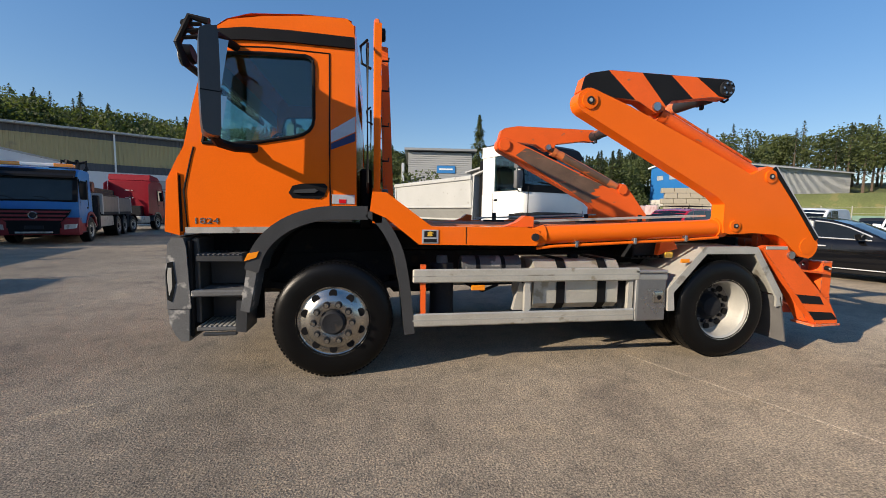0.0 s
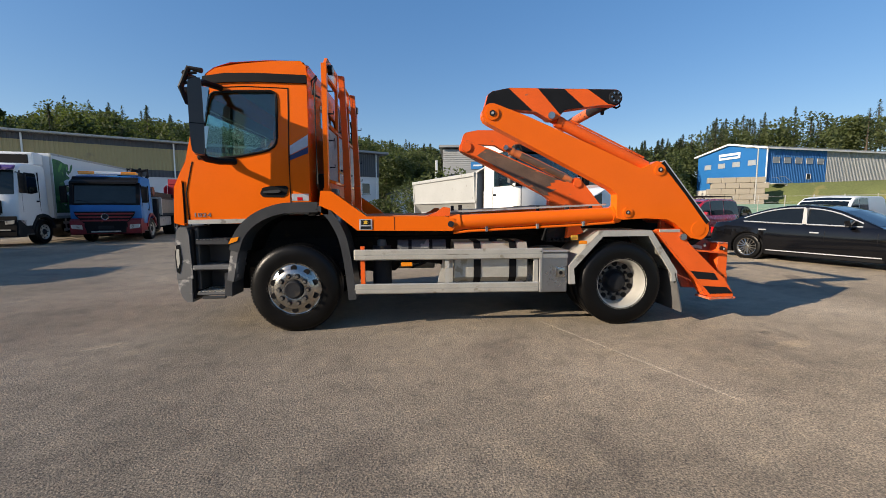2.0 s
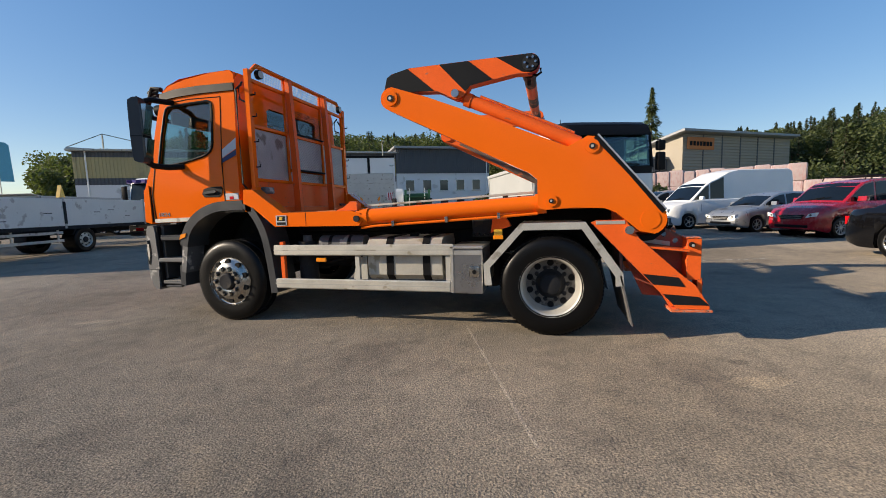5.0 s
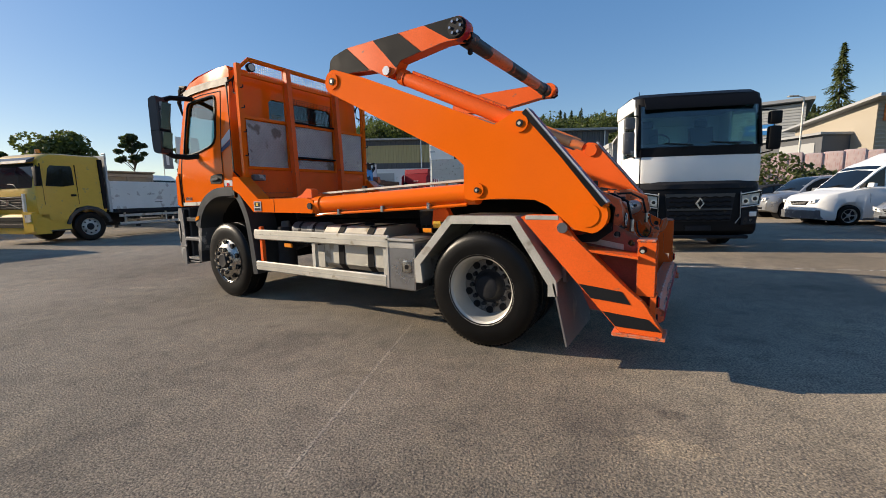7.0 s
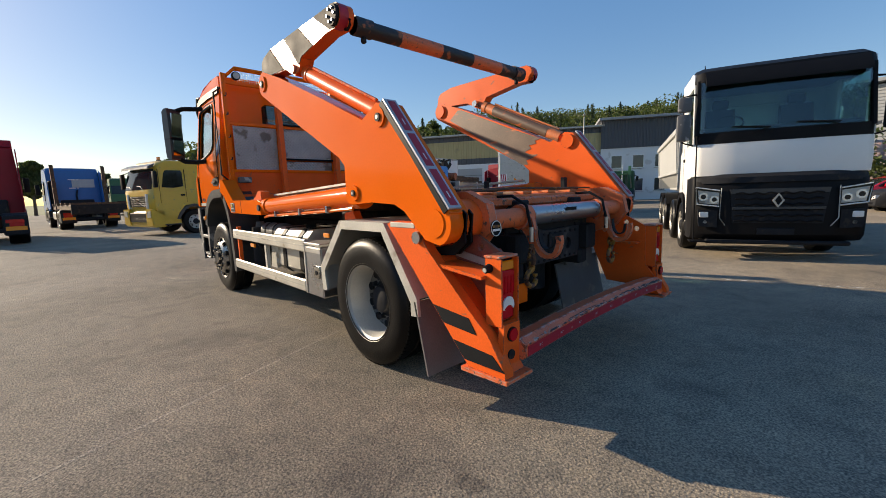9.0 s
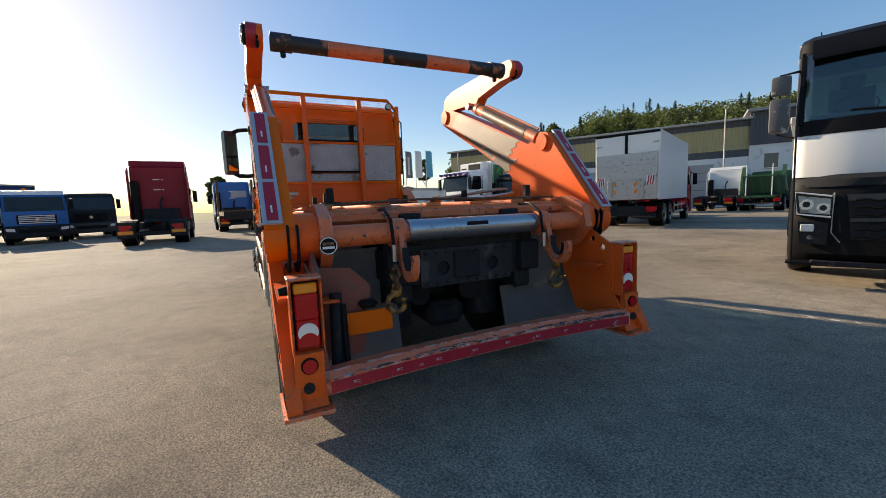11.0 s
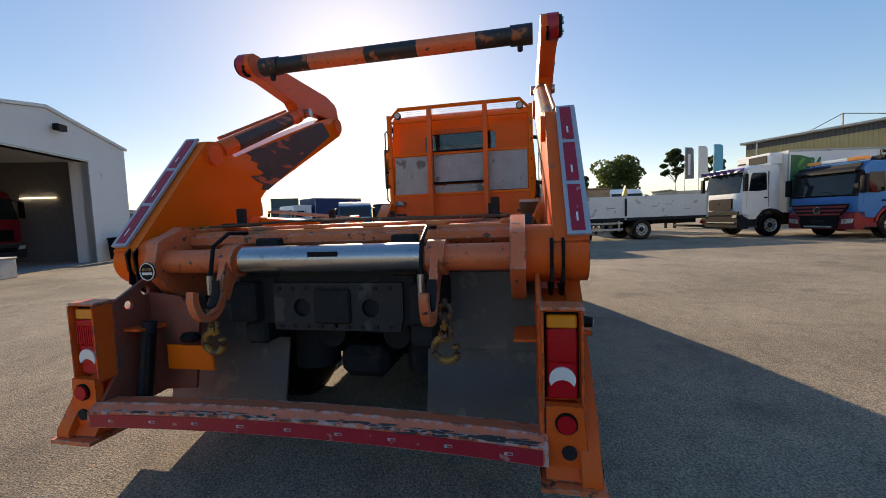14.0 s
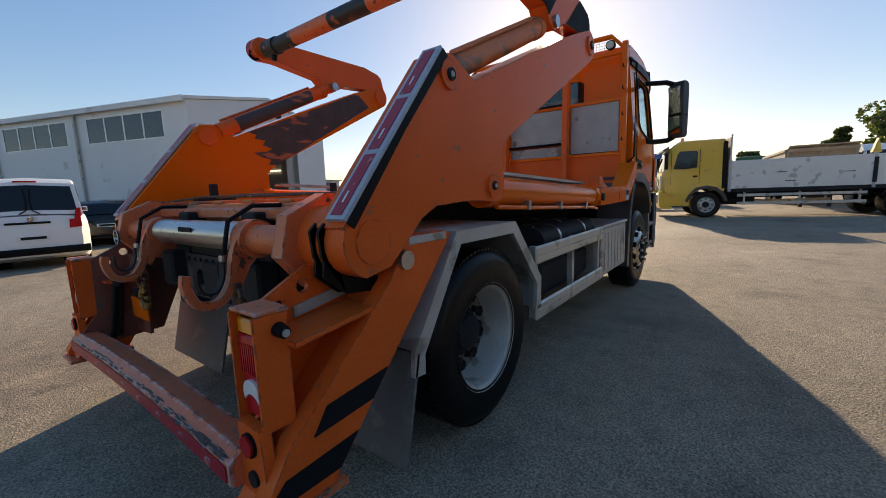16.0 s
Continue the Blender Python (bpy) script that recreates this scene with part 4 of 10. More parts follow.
T("toolbox_edge", rbox(2.80, 2.83, -1.283, -1.274, 0.43, 0.90, 0.003), ALU, chest)
T("toolbox_strip", rbox(2.835, 3.14, -1.281, -1.274, 0.835, 0.885, 0.003), ALU, chest)
T("lock", rbox(3.0, 3.105, -1.287, -1.274, 0.605, 0.72, 0.012, 2), CHROME, chest, "bright recessed lock plate")
T("lock_core", rcyl((3.055, -1.284, 0.66), (3.055, -1.292, 0.66), 0.022), BLACK_PLASTIC, chest)
box_r = T("battery_box", rbox(0.70, 1.64, 0.72, 1.27, 0.44, 0.93, 0.015), ALU_DULL, label="ribbed grey battery box")
T("box_lid", rbox(0.69, 1.65, 0.72, 1.285, 0.932, 0.96, 0.006), ALU, box_r)
for k in range(7):
    T("box_rib", rbox(0.76 + k * 0.125, 0.80 + k * 0.125, 1.269, 1.277, 0.50, 0.88, 0.003), ALU_DULL, box_r)
for k in range(3):
    air = T("air_tank", rcyl((1.75, 0.72 + 0.2 * k, 0.95), (2.95, 0.72 + 0.2 * k, 0.95), 0.10, None, 20), CHASSIS, label="black compressed air tank")
    for x0 in (2.0, 2.6):
        T("tank_strap", rcyl((x0, 0.72 + 0.2 * k, 0.95), (x0 + 0.04, 0.72 + 0.2 * k, 0.95), 0.104, None, 20), STEEL, air)
T("silencer", rbox(1.70, 2.9, 0.6, 1.15, 0.48, 0.80, 0.06), CHASSIS, label="dark exhaust box")
valve = T("valve_block", rbox(2.98, 3.3, -0.95, -0.6, 1.0, 1.2, 0.01), CHASSIS, label="black hydraulic valve block")
for k in range(6):
    T("valve_knob", rcyl((3.0 + k * 0.055, -0.95, 1.03), (3.0 + k * 0.055, -1.02, 1.03), 0.014, None, 8), BLACK_PLASTIC, valve)
T("valve_bracket", rprism([(3.2, 1.05), (3.42, 1.12), (3.36, 1.22), (3.22, 1.2)], -1.05, -0.98, "xz", 0.008), ORANGE_USED)
T("lever_tag", rbox(3.24, 3.33, -1.10, -1.085, 1.03, 1.09, 0.005), YELLOW_PAINT)

# angular aluminium guards over the rear wheels, with flaps
GUARD = [(3.16, 0.52), (3.15, 0.74), (3.53, 1.155), (4.15, 1.155), (4.49, 0.66), (4.50, 0.54)]
for s in (-1, 1):
    g = T("rear_mudguard", band(GUARD, 0.075, s * 1.26, s * 1.285, 0.006), ALU_DULL, label="angular grey aluminium mudguard")
    T("guard_top", band(GUARD[:-1], 0.012, s * 0.62, s * 1.262), ALU_DULL, g)
    T("mudflap", rprism([(4.46, 0.64), (4.475, 0.64), (4.585, 0.15), (4.57, 0.15)], s * 0.45, s * 1.285, "xz"), RUBBER_MAT, g, "grey rubber mudflap")
    T("inner_screen", rprism([(4.47, 1.05), (4.5, 1.05), (4.52, 0.62), (4.49, 0.62)], s * 0.58, s * 1.1, "xz"), RUBBER_MAT, g)
T("marker_lamp", rbox(3.26, 3.36, -1.298, -1.285, 1.0, 1.04, 0.005), LENS_AMBER)

# ---- guard frame behind the cab ----
guard = T("guard_frame", rtube([(0.32, -1.12, 1.48), (0.32, -1.12, 2.99), (0.32, -0.97, 3.14), (0.32, 0.97, 3.14), (0.32, 1.11, 2.99), (0.32, 1.11, 1.48)], 0.03, 6), ORANGE, label="orange guard frame with mesh and checker plates behind the cab")
for y0 in (-0.44, 0.44):
    T("guard_post", rprism([(0.40, 1.34), (0.50, 1.34), (0.47, 2.2), (0.43, 3.12), (0.36, 3.13), (0.39, 2.2)], y0 - 0.035, y0 + 0.035, "xz", 0.006), ORANGE_USED, guard)
for y0, y1, z0, z1, mat in ((-1.06, -0.46, 1.77, 2.37, CHECKER), (-0.41, 0.41, 1.94, 2.38, CHECKER), (0.47, 1.07, 1.78, 2.39, CHECKER), (-0.41, 0.41, 1.77, 1.90, CHECKER)):
    T("checker_plate", rbox(0.312, 0.322, y0, y1, z0, z1, 0.002), mat, guard, "scratched grey checker plate")
T("lower_panel", rbox(0.30, 0.318, -1.10, 1.09, 1.42, 1.745, 0.003), ORANGE_USED, guard)
for z0 in (1.75, 2.40, 2.94):
    T("cross_bar", rbox(0.30, 0.345, -1.11, 1.10, z0 - 0.02, z0 + 0.02, 0.004), ORANGE, guard)
for y0 in (-0.435, 0.44):
    T("upright", rbox(0.302, 0.34, y0 - 0.02, y0 + 0.02, 1.75, 3.13, 0.004), ORANGE, guard)
bm = bmesh.new()
for z0, z1, ya, yb in ((2.96, 3.12, -0.97, 0.97),):
    k = ya
    while k < yb:
        box(bm, 0.320, 0.323, k - 0.0015, k + 0.0015, z0, z1)
        k += 0.032
    k = z0
    while k < z1:
        box(bm, 0.320, 0.323, ya, yb, k - 0.0015, k + 0.0015)
        k += 0.032
T("wire_mesh", bm, ALU_DULL, guard, "pale wire mesh", 0)
bm = bmesh.new()
for k in range(30):
    box(bm, 0.318, 0.321, -0.415 + k * 0.0285, -0.412 + k * 0.0285, 2.42, 2.76)
for k in range(13):
    box(bm, 0.318, 0.321, -0.415, 0.415, 2.42 + k * 0.0285, 2.423 + k * 0.0285)
T("window_mesh", bm, CHASSIS, guard, "dark wire mesh before the rear window", 0)
for s in (-1, 1):
    T("corner_light", rcyl((0.34, s * 0.97, 3.03), (0.39, s * 0.97, 3.03), 0.055, None, 18), BLACK_PLASTIC, guard, "round work lamp")
    T("lamp_face", rcyl((0.391, s * 0.97, 3.03), (0.397, s * 0.97, 3.03), 0.043, None, 18), ALU_DULL, guard)
    T("hand_rail", rtube([(0.24, s * 1.16, 1.62), (0.24, s * 1.24, 1.70), (0.24, s * 1.24, 2.80), (0.24, s * 1.14, 2.88)], 0.013), BLACK_PLASTIC, guard, "thin black hand rail")
    T("guard_foot", rprism([(s * 1.08, 1.36), (s * 1.285, 1.36), (s * 1.285, 1.46), (s * 1.14, 1.66), (s * 1.08, 1.66)], 0.28, 0.36, "yz", 0.006), ORANGE, guard)
    T("side_post", rprism([(0.295, 1.60), (0.345, 1.60), (0.36, 3.05), (0.30, 3.05)], s * 1.10, s * 1.16, "xz", 0.006), ORANGE, guard)
    T("hose_loop", rtube([(0.24, s * 1.12, 2.92), (0.18, s * 1.12, 2.86), (0.19, s * 1.12, 2.72), (0.27, s * 1.12, 2.68)], 0.012), BLACK_PLASTIC, guard)
    for z0 in (1.9, 2.2, 2.5, 2.75):
        T("hook", rtube([(0.36, s * 1.13, z0), (0.42, s * 1.13, z0), (0.42, s * 1.13, z0 + 0.03)], 0.008, 6), BLACK_PLASTIC, guard)
T("crossbar", rbox(0.28, 0.40, -1.13, 1.13, 1.345, 1.42, 0.01), ORANGE_USED, guard)
for z0 in (1.93, 2.43):
    T("step_bar", rtube([(0.36, -0.42, z0), (0.36, 0.42, z0)], 0.014), BLACK_PLASTIC, guard)
T("cab_gap_bellows", rbox(0.16, 0.27, -0.9, 0.9, 1.30, 1.85, 0.02), BLACK_PLASTIC)
T("small_box", rbox(0.34, 0.42, -1.07, -0.9, 1.58, 1.66, 0.01), PLASTIC_PALE)

# ---- lifting arms ----
LOW = (arc(2.215, 2.485, 0.115, 245, 60, 8) + [(2.62, 2.46), (3.42, 2.125), (3.98, 1.88), (4.08, 1.925), (4.16, 1.965), (4.25, 1.95), (4.30, 1.89), (4.845, 1.235)]
       + arc(4.715, 1.17, 0.135, 25, -75, 6) + [(4.62, 1.065), (4.42, 1.24), (4.32, 1.285), (4.05, 1.30), (3.78, 1.285), (3.715, 1.30), (3.70, 1.36), (3.70, 1.58), (3.62, 1.65)])
TIP = [(2.135, 2.575), (2.17, 2.70), (2.22, 2.735), (2.42, 2.775), (3.60, 2.775)] + arc(3.64, 2.685, 0.09, 80, -80, 7) + [(3.50, 2.60), (3.05, 2.535), (2.98, 2.44), (2.90, 2.42), (2.83, 2.455), (2.72, 2.515), (2.35, 2.54)]


for s in (-1, 1):
    used = ORANGE if s < 0 else ORANGE_USED
    arm = T("lifting_arm", rprism(LOW, s * 1.145, s * 1.30, "xz", 0.006), ORANGE_USED if s > 0 else ORANGE, label="bent orange lifting arm")
    T("inner_wear_plate", rprism([(2.40, 2.34), (2.55, 2.45), (2.62, 2.445), (3.40, 2.11), (3.86, 1.93), (3.78, 1.915), (3.80, 1.88), (3.70, 1.87), (3.73, 1.83), (3.64, 1.80), (3.70, 1.77), (3.82, 1.755), (3.75, 1.72), (3.66, 1.70), (3.69, 1.65), (3.60, 1.655)], s * 1.141, s * 1.144, "xz"), SCRAPED if s > 0 else SCRAPED_DARK, arm, "bare scraped inner face")
    for px, pz, r_ in ((2.215, 2.485, 0.055), (3.83, 1.37, 0.038), (4.20, 1.865, 0.045)):
        T("pin_boss", rcyl((px, s * 1.29, pz), (px, s * 1.315, pz), r_ + 0.02, None, 20), used, arm)
        T("pin", rcyl((px, s * 1.29, pz), (px, s * 1.325, pz), r_ * 0.62, None, 16), CHASSIS, arm)
        T("pin_end", rcyl((px, s * 1.32, pz), (px, s * 1.328, pz), r_ * 0.3, None, 12), ALU_DULL, arm)
        T("pin_boss", rcyl((px, s * 1.12, pz), (px, s * 1.15, pz), r_ + 0.03, None, 20), ORANGE_USED, arm)
    T("pivot_boss", rcyl((4.71, s * 1.29, 1.17), (4.71, s * 1.306, 1.17), 0.085, None, 28), used, arm)
    # reflective tape down the rear edge
    a, b = Vector((4.245, 1.965)), Vector((4.835, 1.255))
    n_ = Vector((b.y - a.y, a.x - b.x)).normalized() * -1
    def on_edge(f, h):
        p = a + (b - a) * f + n_ * h
        return (p.x, p.y)
    tape = T("edge_strip", rprism([on_edge(0, 0.0), on_edge(1, 0.0), on_edge(1, 0.016), on_edge(0, 0.016)], s * 1.205, s * 1.308, "xz", 0.003), TAPE_SILVER, arm, "silver edge strip with red reflective tape")
    T("strip_flange", rprism([on_edge(0, 0.0), on_edge(1, 0.0), on_edge(1, -0.04), on_edge(0.5, -0.03), on_edge(0, -0.04)], s * 1.302, s * 1.312, "xz"), BLACK_PLASTIC, arm, "black rubber edge")
    for f0, f1 in ((0.02, 0.315), (0.345, 0.645), (0.675, 0.98)):
        T("red_tape", rprism([on_edge(f0, 0.017), on_edge(f1, 0.017), on_edge(f1, 0.019), on_edge(f0, 0.019)], s * 1.224, s * 1.284, "xz"), TAPE_RED, tape)
        fm = f0 + (f1 - f0) * 0.72
        T("tape_mark", rprism([on_edge(fm - 0.028, 0.02), on_edge(fm + 0.028, 0.02), on_edge(fm + 0.028, 0.021), on_edge(fm - 0.028, 0.021)], s * 1.250, s * 1.259, "xz"), LENS_WHITE, tape)
    # upper arm with warning stripes
    up = T("upper_arm", rprism(TIP, s * 1.155, s * 1.275, "xz", 0.006), ORANGE_USED, label="upper arm with black warning stripes")
    T("black_stripe", rprism([(2.14, 2.582), (2.172, 2.698), (2.22, 2.732), (2.40, 2.77), (2.68, 2.525), (2.35, 2.543)], s * 1.277, s * 1.280, "xz"), BLACK_PAINT, up)
    T("black_stripe", rprism([(2.74, 2.772), (3.04, 2.772), (3.28, 2.572), (3.06, 2.54), (3.02, 2.50), (3.0, 2.49)], s * 1.277, s * 1.280, "xz"), BLACK_PAINT, up)
    T("black_stripe", rprism([(3.32, 2.772), (3.60, 2.772)] + arc(3.64, 2.685, 0.087, 80, -80, 7) + [(3.56, 2.615)], s * 1.277, s * 1.280, "xz"), BLACK_PAINT, up)
    disc = T("tip_plate", rcyl((3.64, s * 1.272, 2.685), (3.64, s * 1.30, 2.685), 0.075, None, 24), CHASSIS, up, "round bolted end plate")
    for k in range(6):
        q = k * math.pi / 3
        T("bolt", rcyl((3.64 + 0.05 * math.cos(q), s * 1.30, 2.685 + 0.05 * math.sin(q)), (3.64 + 0.05 * math.cos(q), s * 1.312, 2.685 + 0.05 * math.sin(q)), 0.012, None, 6), STEEL, disc)
    T("tip_cap", rcyl((3.64, s * 1.20, 2.685), (3.64, s * 1.271, 2.685), 0.091, None, 24), TAPE_RED, up)
    T("tip_hook", rtube([(3.66, s * 1.20, 2.60), (3.70, s * 1.20, 2.585), (3.74, s * 1.20, 2.61), (3.735, s * 1.20, 2.65)], 0.012, 6), BLACK_PLASTIC, up)
    T("knuckle_pin", rcyl((2.90, s * 1.09, 2.475), (2.90, s * 1.30, 2.475), 0.04, None, 16), STEEL, up)
    # folding cylinder along the top of the arm
    a3, b3 = Vector((2.90, s * 1.185, 2.475)), Vector((4.20, s * 1.185, 1.865))
    d3 = (b3 - a3).normalized()
    fold = T("fold_cylinder", cyl(rcyl(a3 + d3 * 0.10, a3 + d3 * 1.32, 0.064, None, 24), a3 + d3 * 0.02, a3 + d3 * 0.12, 0.045, None, 16), ORANGE_WORN if s > 0 else ORANGE_USED, label="rubbed orange folding cylinder" if s > 0 else "orange folding cylinder")
    T("cylinder_collar", rcyl(a3 + d3 * 0.10, a3 + d3 * 0.17, 0.070, None, 24), ORANGE_WORN if s > 0 else ORANGE_USED, fold)
    T("cylinder_pipe", rtube([a3 + d3 * 0.25 + Vector((0.02, s * 0.03, 0.07)), a3 + d3 * 1.25 + Vector((0.02, s * 0.03, 0.07))], 0.012), ORANGE_WORN if s > 0 else ORANGE_USED, fold)
    T("inner_soot", rcyl(a3 + d3 * 0.30 + Vector((0, -s * 0.006, 0)), a3 + d3 * 1.15 + Vector((0, -s * 0.006, 0)), 0.0615, None, 24), SCRAPED_DARK if s < 0 else SCRAPED, fold, "scraped dark inner side")

# crossbar between the arm tips, black and orange by turns
spans = [(-1.10, -0.66, BLACK_WORN), (-0.66, -0.18, ORANGE_CHIPPED), (-0.18, 0.24, BLACK_WORN), (0.24, 0.69, ORANGE_CHIPPED), (0.69, 1.10, BLACK_WORN)]
cross = T("tip_crossbar", rcyl((3.62, -1.10, 2.665), (3.62, 1.10, 2.665), 0.058, None, 20), BLACK_WORN, label="chipped black and orange crossbar between the arm tips")
for y0, y1, mat in spans:
    T("bar_section", rcyl((3.62, y0, 2.665), (3.62, y1, 2.665), 0.062, None, 24), mat, cross)
for s in (-1, 1):
    T("bar_shackle", rbox(3.60, 3.64, s * 0.99, s * 1.03, 2.55, 2.615, 0.01), CHASSIS, cross)
    T("bar_collar", rcyl((3.62, s * 0.94, 2.665), (3.62, s * 1.10, 2.665), 0.072, None, 24), BLACK_WORN, cross)

# ---- rear end ----
tail = T("rear_roller", rcyl((4.80, -0.96, 1.165), (4.80, 0.99, 1.165), 0.06, None, 24), ORANGE_CHIPPED, label="chipped rear tube with a steel roller sleeve")
T("steel_sleeve", rcyl((4.80, -0.47, 1.17), (4.80, 0.53, 1.17), 0.072, None, 32), STEEL, tail, "bare steel roller sleeve")
T("sleeve_mark", rbox(4.868, 4.874, -0.06, 0.10, 1.185, 1.21), BLACK_PAINT, tail)
T("end_tube", rcyl((4.80, -0.96, 1.165), (4.80, -0.50, 1.165), 0.066, None, 24), ORANGE_CHIPPED, tail)
T("end_tube", rcyl((4.80, 0.56, 1.165), (4.80, 0.99, 1.165), 0.066, None, 24), ORANGE_CHIPPED, tail)
T("cross_tube", rcyl((4.58, -1.0, 1.27), (4.58, 1.0, 1.27), 0.055, None, 20), ORANGE_CHIPPED, tail)
T("rear_cross_beam", rbox(4.50, 4.66, -1.0, 1.0, 1.24, 1.30, 0.01), ORANGE_CHIPPED, tail)
for s in (-1, 1):
    T("pivot_tube", rcyl((4.71, s * 1.02, 1.17), (4.71, s * 1.15, 1.17), 0.14, None, 32), ORANGE_USED, tail)
    T("pivot_plate", rprism([(4.42, 1.34), (4.70, 1.36), (4.88, 1.28), (4.92, 1.12), (4.80, 0.98), (4.60, 0.92), (4.42, 1.0)], s * 0.95, s * 1.02, "xz", 0.01), ORANGE_CHIPPED, tail)
    T("pivot_strap", rprism([(4.55, 1.0), (4.75, 1.03), (4.86, 1.12), (4.87, 1.22), (4.84, 1.25), (4.86, 1.05), (4.76, 0.97), (4.57, 0.95)], s * 1.128, s * 1.142, "xz"), BLACK_PLASTIC, tail)
    T("pivot_strap", rprism([(4.55, 1.0), (4.75, 1.03), (4.86, 1.12), (4.87, 1.22), (4.84, 1.25), (4.86, 1.05), (4.76, 0.97), (4.57, 0.95)], s * 1.178, s * 1.192, "xz"), BLACK_PLASTIC, tail)
    # stabiliser column, lamp carrier and foot
    col = T("stabiliser", rprism([(4.20, 1.15), (4.25, 1.17), (4.50, 1.17), (4.62, 1.0), (4.98, 0.66), (5.10, 0.56), (5.22, 0.37), (5.22, 0.335), (4.95, 0.335)], s * 1.21, s * 1.285, "xz", 0.008), ORANGE_USED, label="orange rear stabiliser leg with black stripes")
    for k, (u0, u1) in enumerate(((0.60, 0.72), (0.83, 0.95))):
        def left(f):
            return (4.20 + 0.75 * f + 0.008, 1.15 - 0.815 * f)
        p0, p1 = left(u0), left(u1)
        T("black_stripe", rprism([p0, (p0[0] + 0.30 - 0.0 * k, p0[1] - 0.03), (p1[0] + 0.27, p1[1] - 0.02), p1] if k == 0 else [p0, (min(5.20, p0[0] + 0.30), p0[1] - 0.02), (5.215, p1[1]), p1], s * 1.2855, s * 1.289, "xz"), BLACK_PAINT, col)
    T("leg_bolt", rcyl((4.535, s * 1.28, 1.075), (4.535, s * 1.31, 1.075), 0.04, None, 12), STEEL, col)
    T("leg_shim", rbox(4.24, 4.50, s * 1.20, s * 1.289, 1.13, 1.165, 0.004), ALU_DULL, col)
    # negative-y gusset takes the red with shade painted in, the other stays orange
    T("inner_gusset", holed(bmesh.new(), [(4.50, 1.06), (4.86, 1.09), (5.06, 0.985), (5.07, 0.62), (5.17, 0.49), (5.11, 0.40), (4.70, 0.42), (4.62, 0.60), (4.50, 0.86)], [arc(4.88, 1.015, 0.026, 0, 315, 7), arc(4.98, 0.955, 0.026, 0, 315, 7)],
                            lambda u, v, d: (u, s * (1.06 + d), v), 0.02), SHADED_RED if s < 0 else ORANGE_USED, col, "gusset plate with two round holes")
    T("gusset_back", rprism([(4.50, 1.0), (4.62, 0.98), (4.98, 0.62), (5.20, 0.34), (4.92, 0.34)], s * 1.08, s * 1.21, "xz"), ORANGE_USED, col)
    T("silver_flat", rprism([(4.62, 1.0), (4.93, 0.945), (4.93, 0.905), (4.62, 0.955)], s * 1.081, s * 1.092, "xz"), ALU_DULL, col)
    T("bracket_shelf", rprism([(4.66, 0.905), (5.05, 0.865), (5.05, 0.885), (4.66, 0.925)], s * 1.085, s * 1.275, "xz", 0.003), ORANGE_USED, col)
    T("foot_plate", rprism([(4.90, 0.305), (5.24, 0.315), (5.24, 0.335), (4.90, 0.33)], s * 1.06, s * 1.30, "xz", 0.004), ORANGE_CHIPPED, col)
    T("rear_column_face", rprism([(s * 1.085, 0.62), (s * 1.225, 0.62), (s * 1.25, 0.335), (s * 1.085, 0.335)], 5.13, 5.17, "yz", 0.004), ORANGE_USED, col)
    T("column_plug", rcyl((5.165, s * 1.17, 0.44), (5.18, s * 1.17, 0.44), 0.028, None, 16), CHASSIS, col)
    T("shelf", rprism([(4.78, 0.80), (5.02, 0.82), (5.02, 0.835), (4.78, 0.825)], s * 0.96, s * 1.06, "xz"), ORANGE_USED, col)
    lamp = T("tail_lamp", rbox(5.045, 5.115, s * 1.075, s * 1.225, 0.62, 0.985, 0.006), ORANGE_USED, label="upright tail lamp with amber, red and white lenses")
    T("lamp_shroud", rbox(5.035, 5.15, s * 1.07, s * 1.235, 0.986, 1.0, 0.003), ORANGE_CHIPPED, lamp)
    T("lamp_housing", rbox(5.10, 5.122, s * 1.085, s * 1.215, 0.63, 0.975, 0.004), BLACK_PLASTIC, lamp)
    T("amber_lens", rbox(5.12, 5.14, s * 1.093, s * 1.207, 0.915, 0.968, 0.006), LENS_AMBER, lamp)
    T("red_lens", rbox(5.12, 5.142, s * 1.093, s * 1.207, 0.785, 0.913, 0.006), LENS_RED, lamp)
    T("red_lens", rbox(5.12, 5.136, s * 1.093, s * 1.207, 0.635, 0.783, 0.006), LENS_RED, lamp)
    T("white_lens", rprism([(s * 1.15 + u, w) for u, w in arc(0, 0.715, 0.05, -10, 190, 14)] + [(s * 1.15 + u, w) for u, w in arc(0, 0.665, 0.05, 150, 30, 6)], 5.13, 5.1455, "yz"), LENS_WHITE, lamp)
    for k in range(8):
        T("lens_rib", rbox(5.141, 5.145, s * (1.10 + k * 0.0135), s * (1.106 + k * 0.0135), 0.785, 0.885), LENS_RED, lamp)
    for ya in (1.072, 1.22):
        T("lamp_cheek", rbox(5.04, 5.158, s * ya, s * (ya + 0.01), 0.60, 0.985, 0.002), ORANGE_USED, lamp)
    T("reflector_mount", rcyl((5.165, s * 1.16, 0.555), (5.18, s * 1.16, 0.555), 0.042, None, 20), BLACK_PLASTIC, lamp)
    T("round_reflector", rcyl((5.18, s * 1.16, 0.555), (5.188, s * 1.16, 0.555), 0.035, None, 20), LENS_RED, lamp)
    T("rubber_buffer", rcyl((5.075, s * 1.23, 0.93), (5.075, s * 1.27, 0.925), 0.026, 0.02, 14), BLACK_PLASTIC, lamp)
    T("buffer_face", rcyl((5.075, s * 1.268, 0.925), (5.075, s * 1.276, 0.925), 0.013, None, 12), ALU_DULL, lamp)

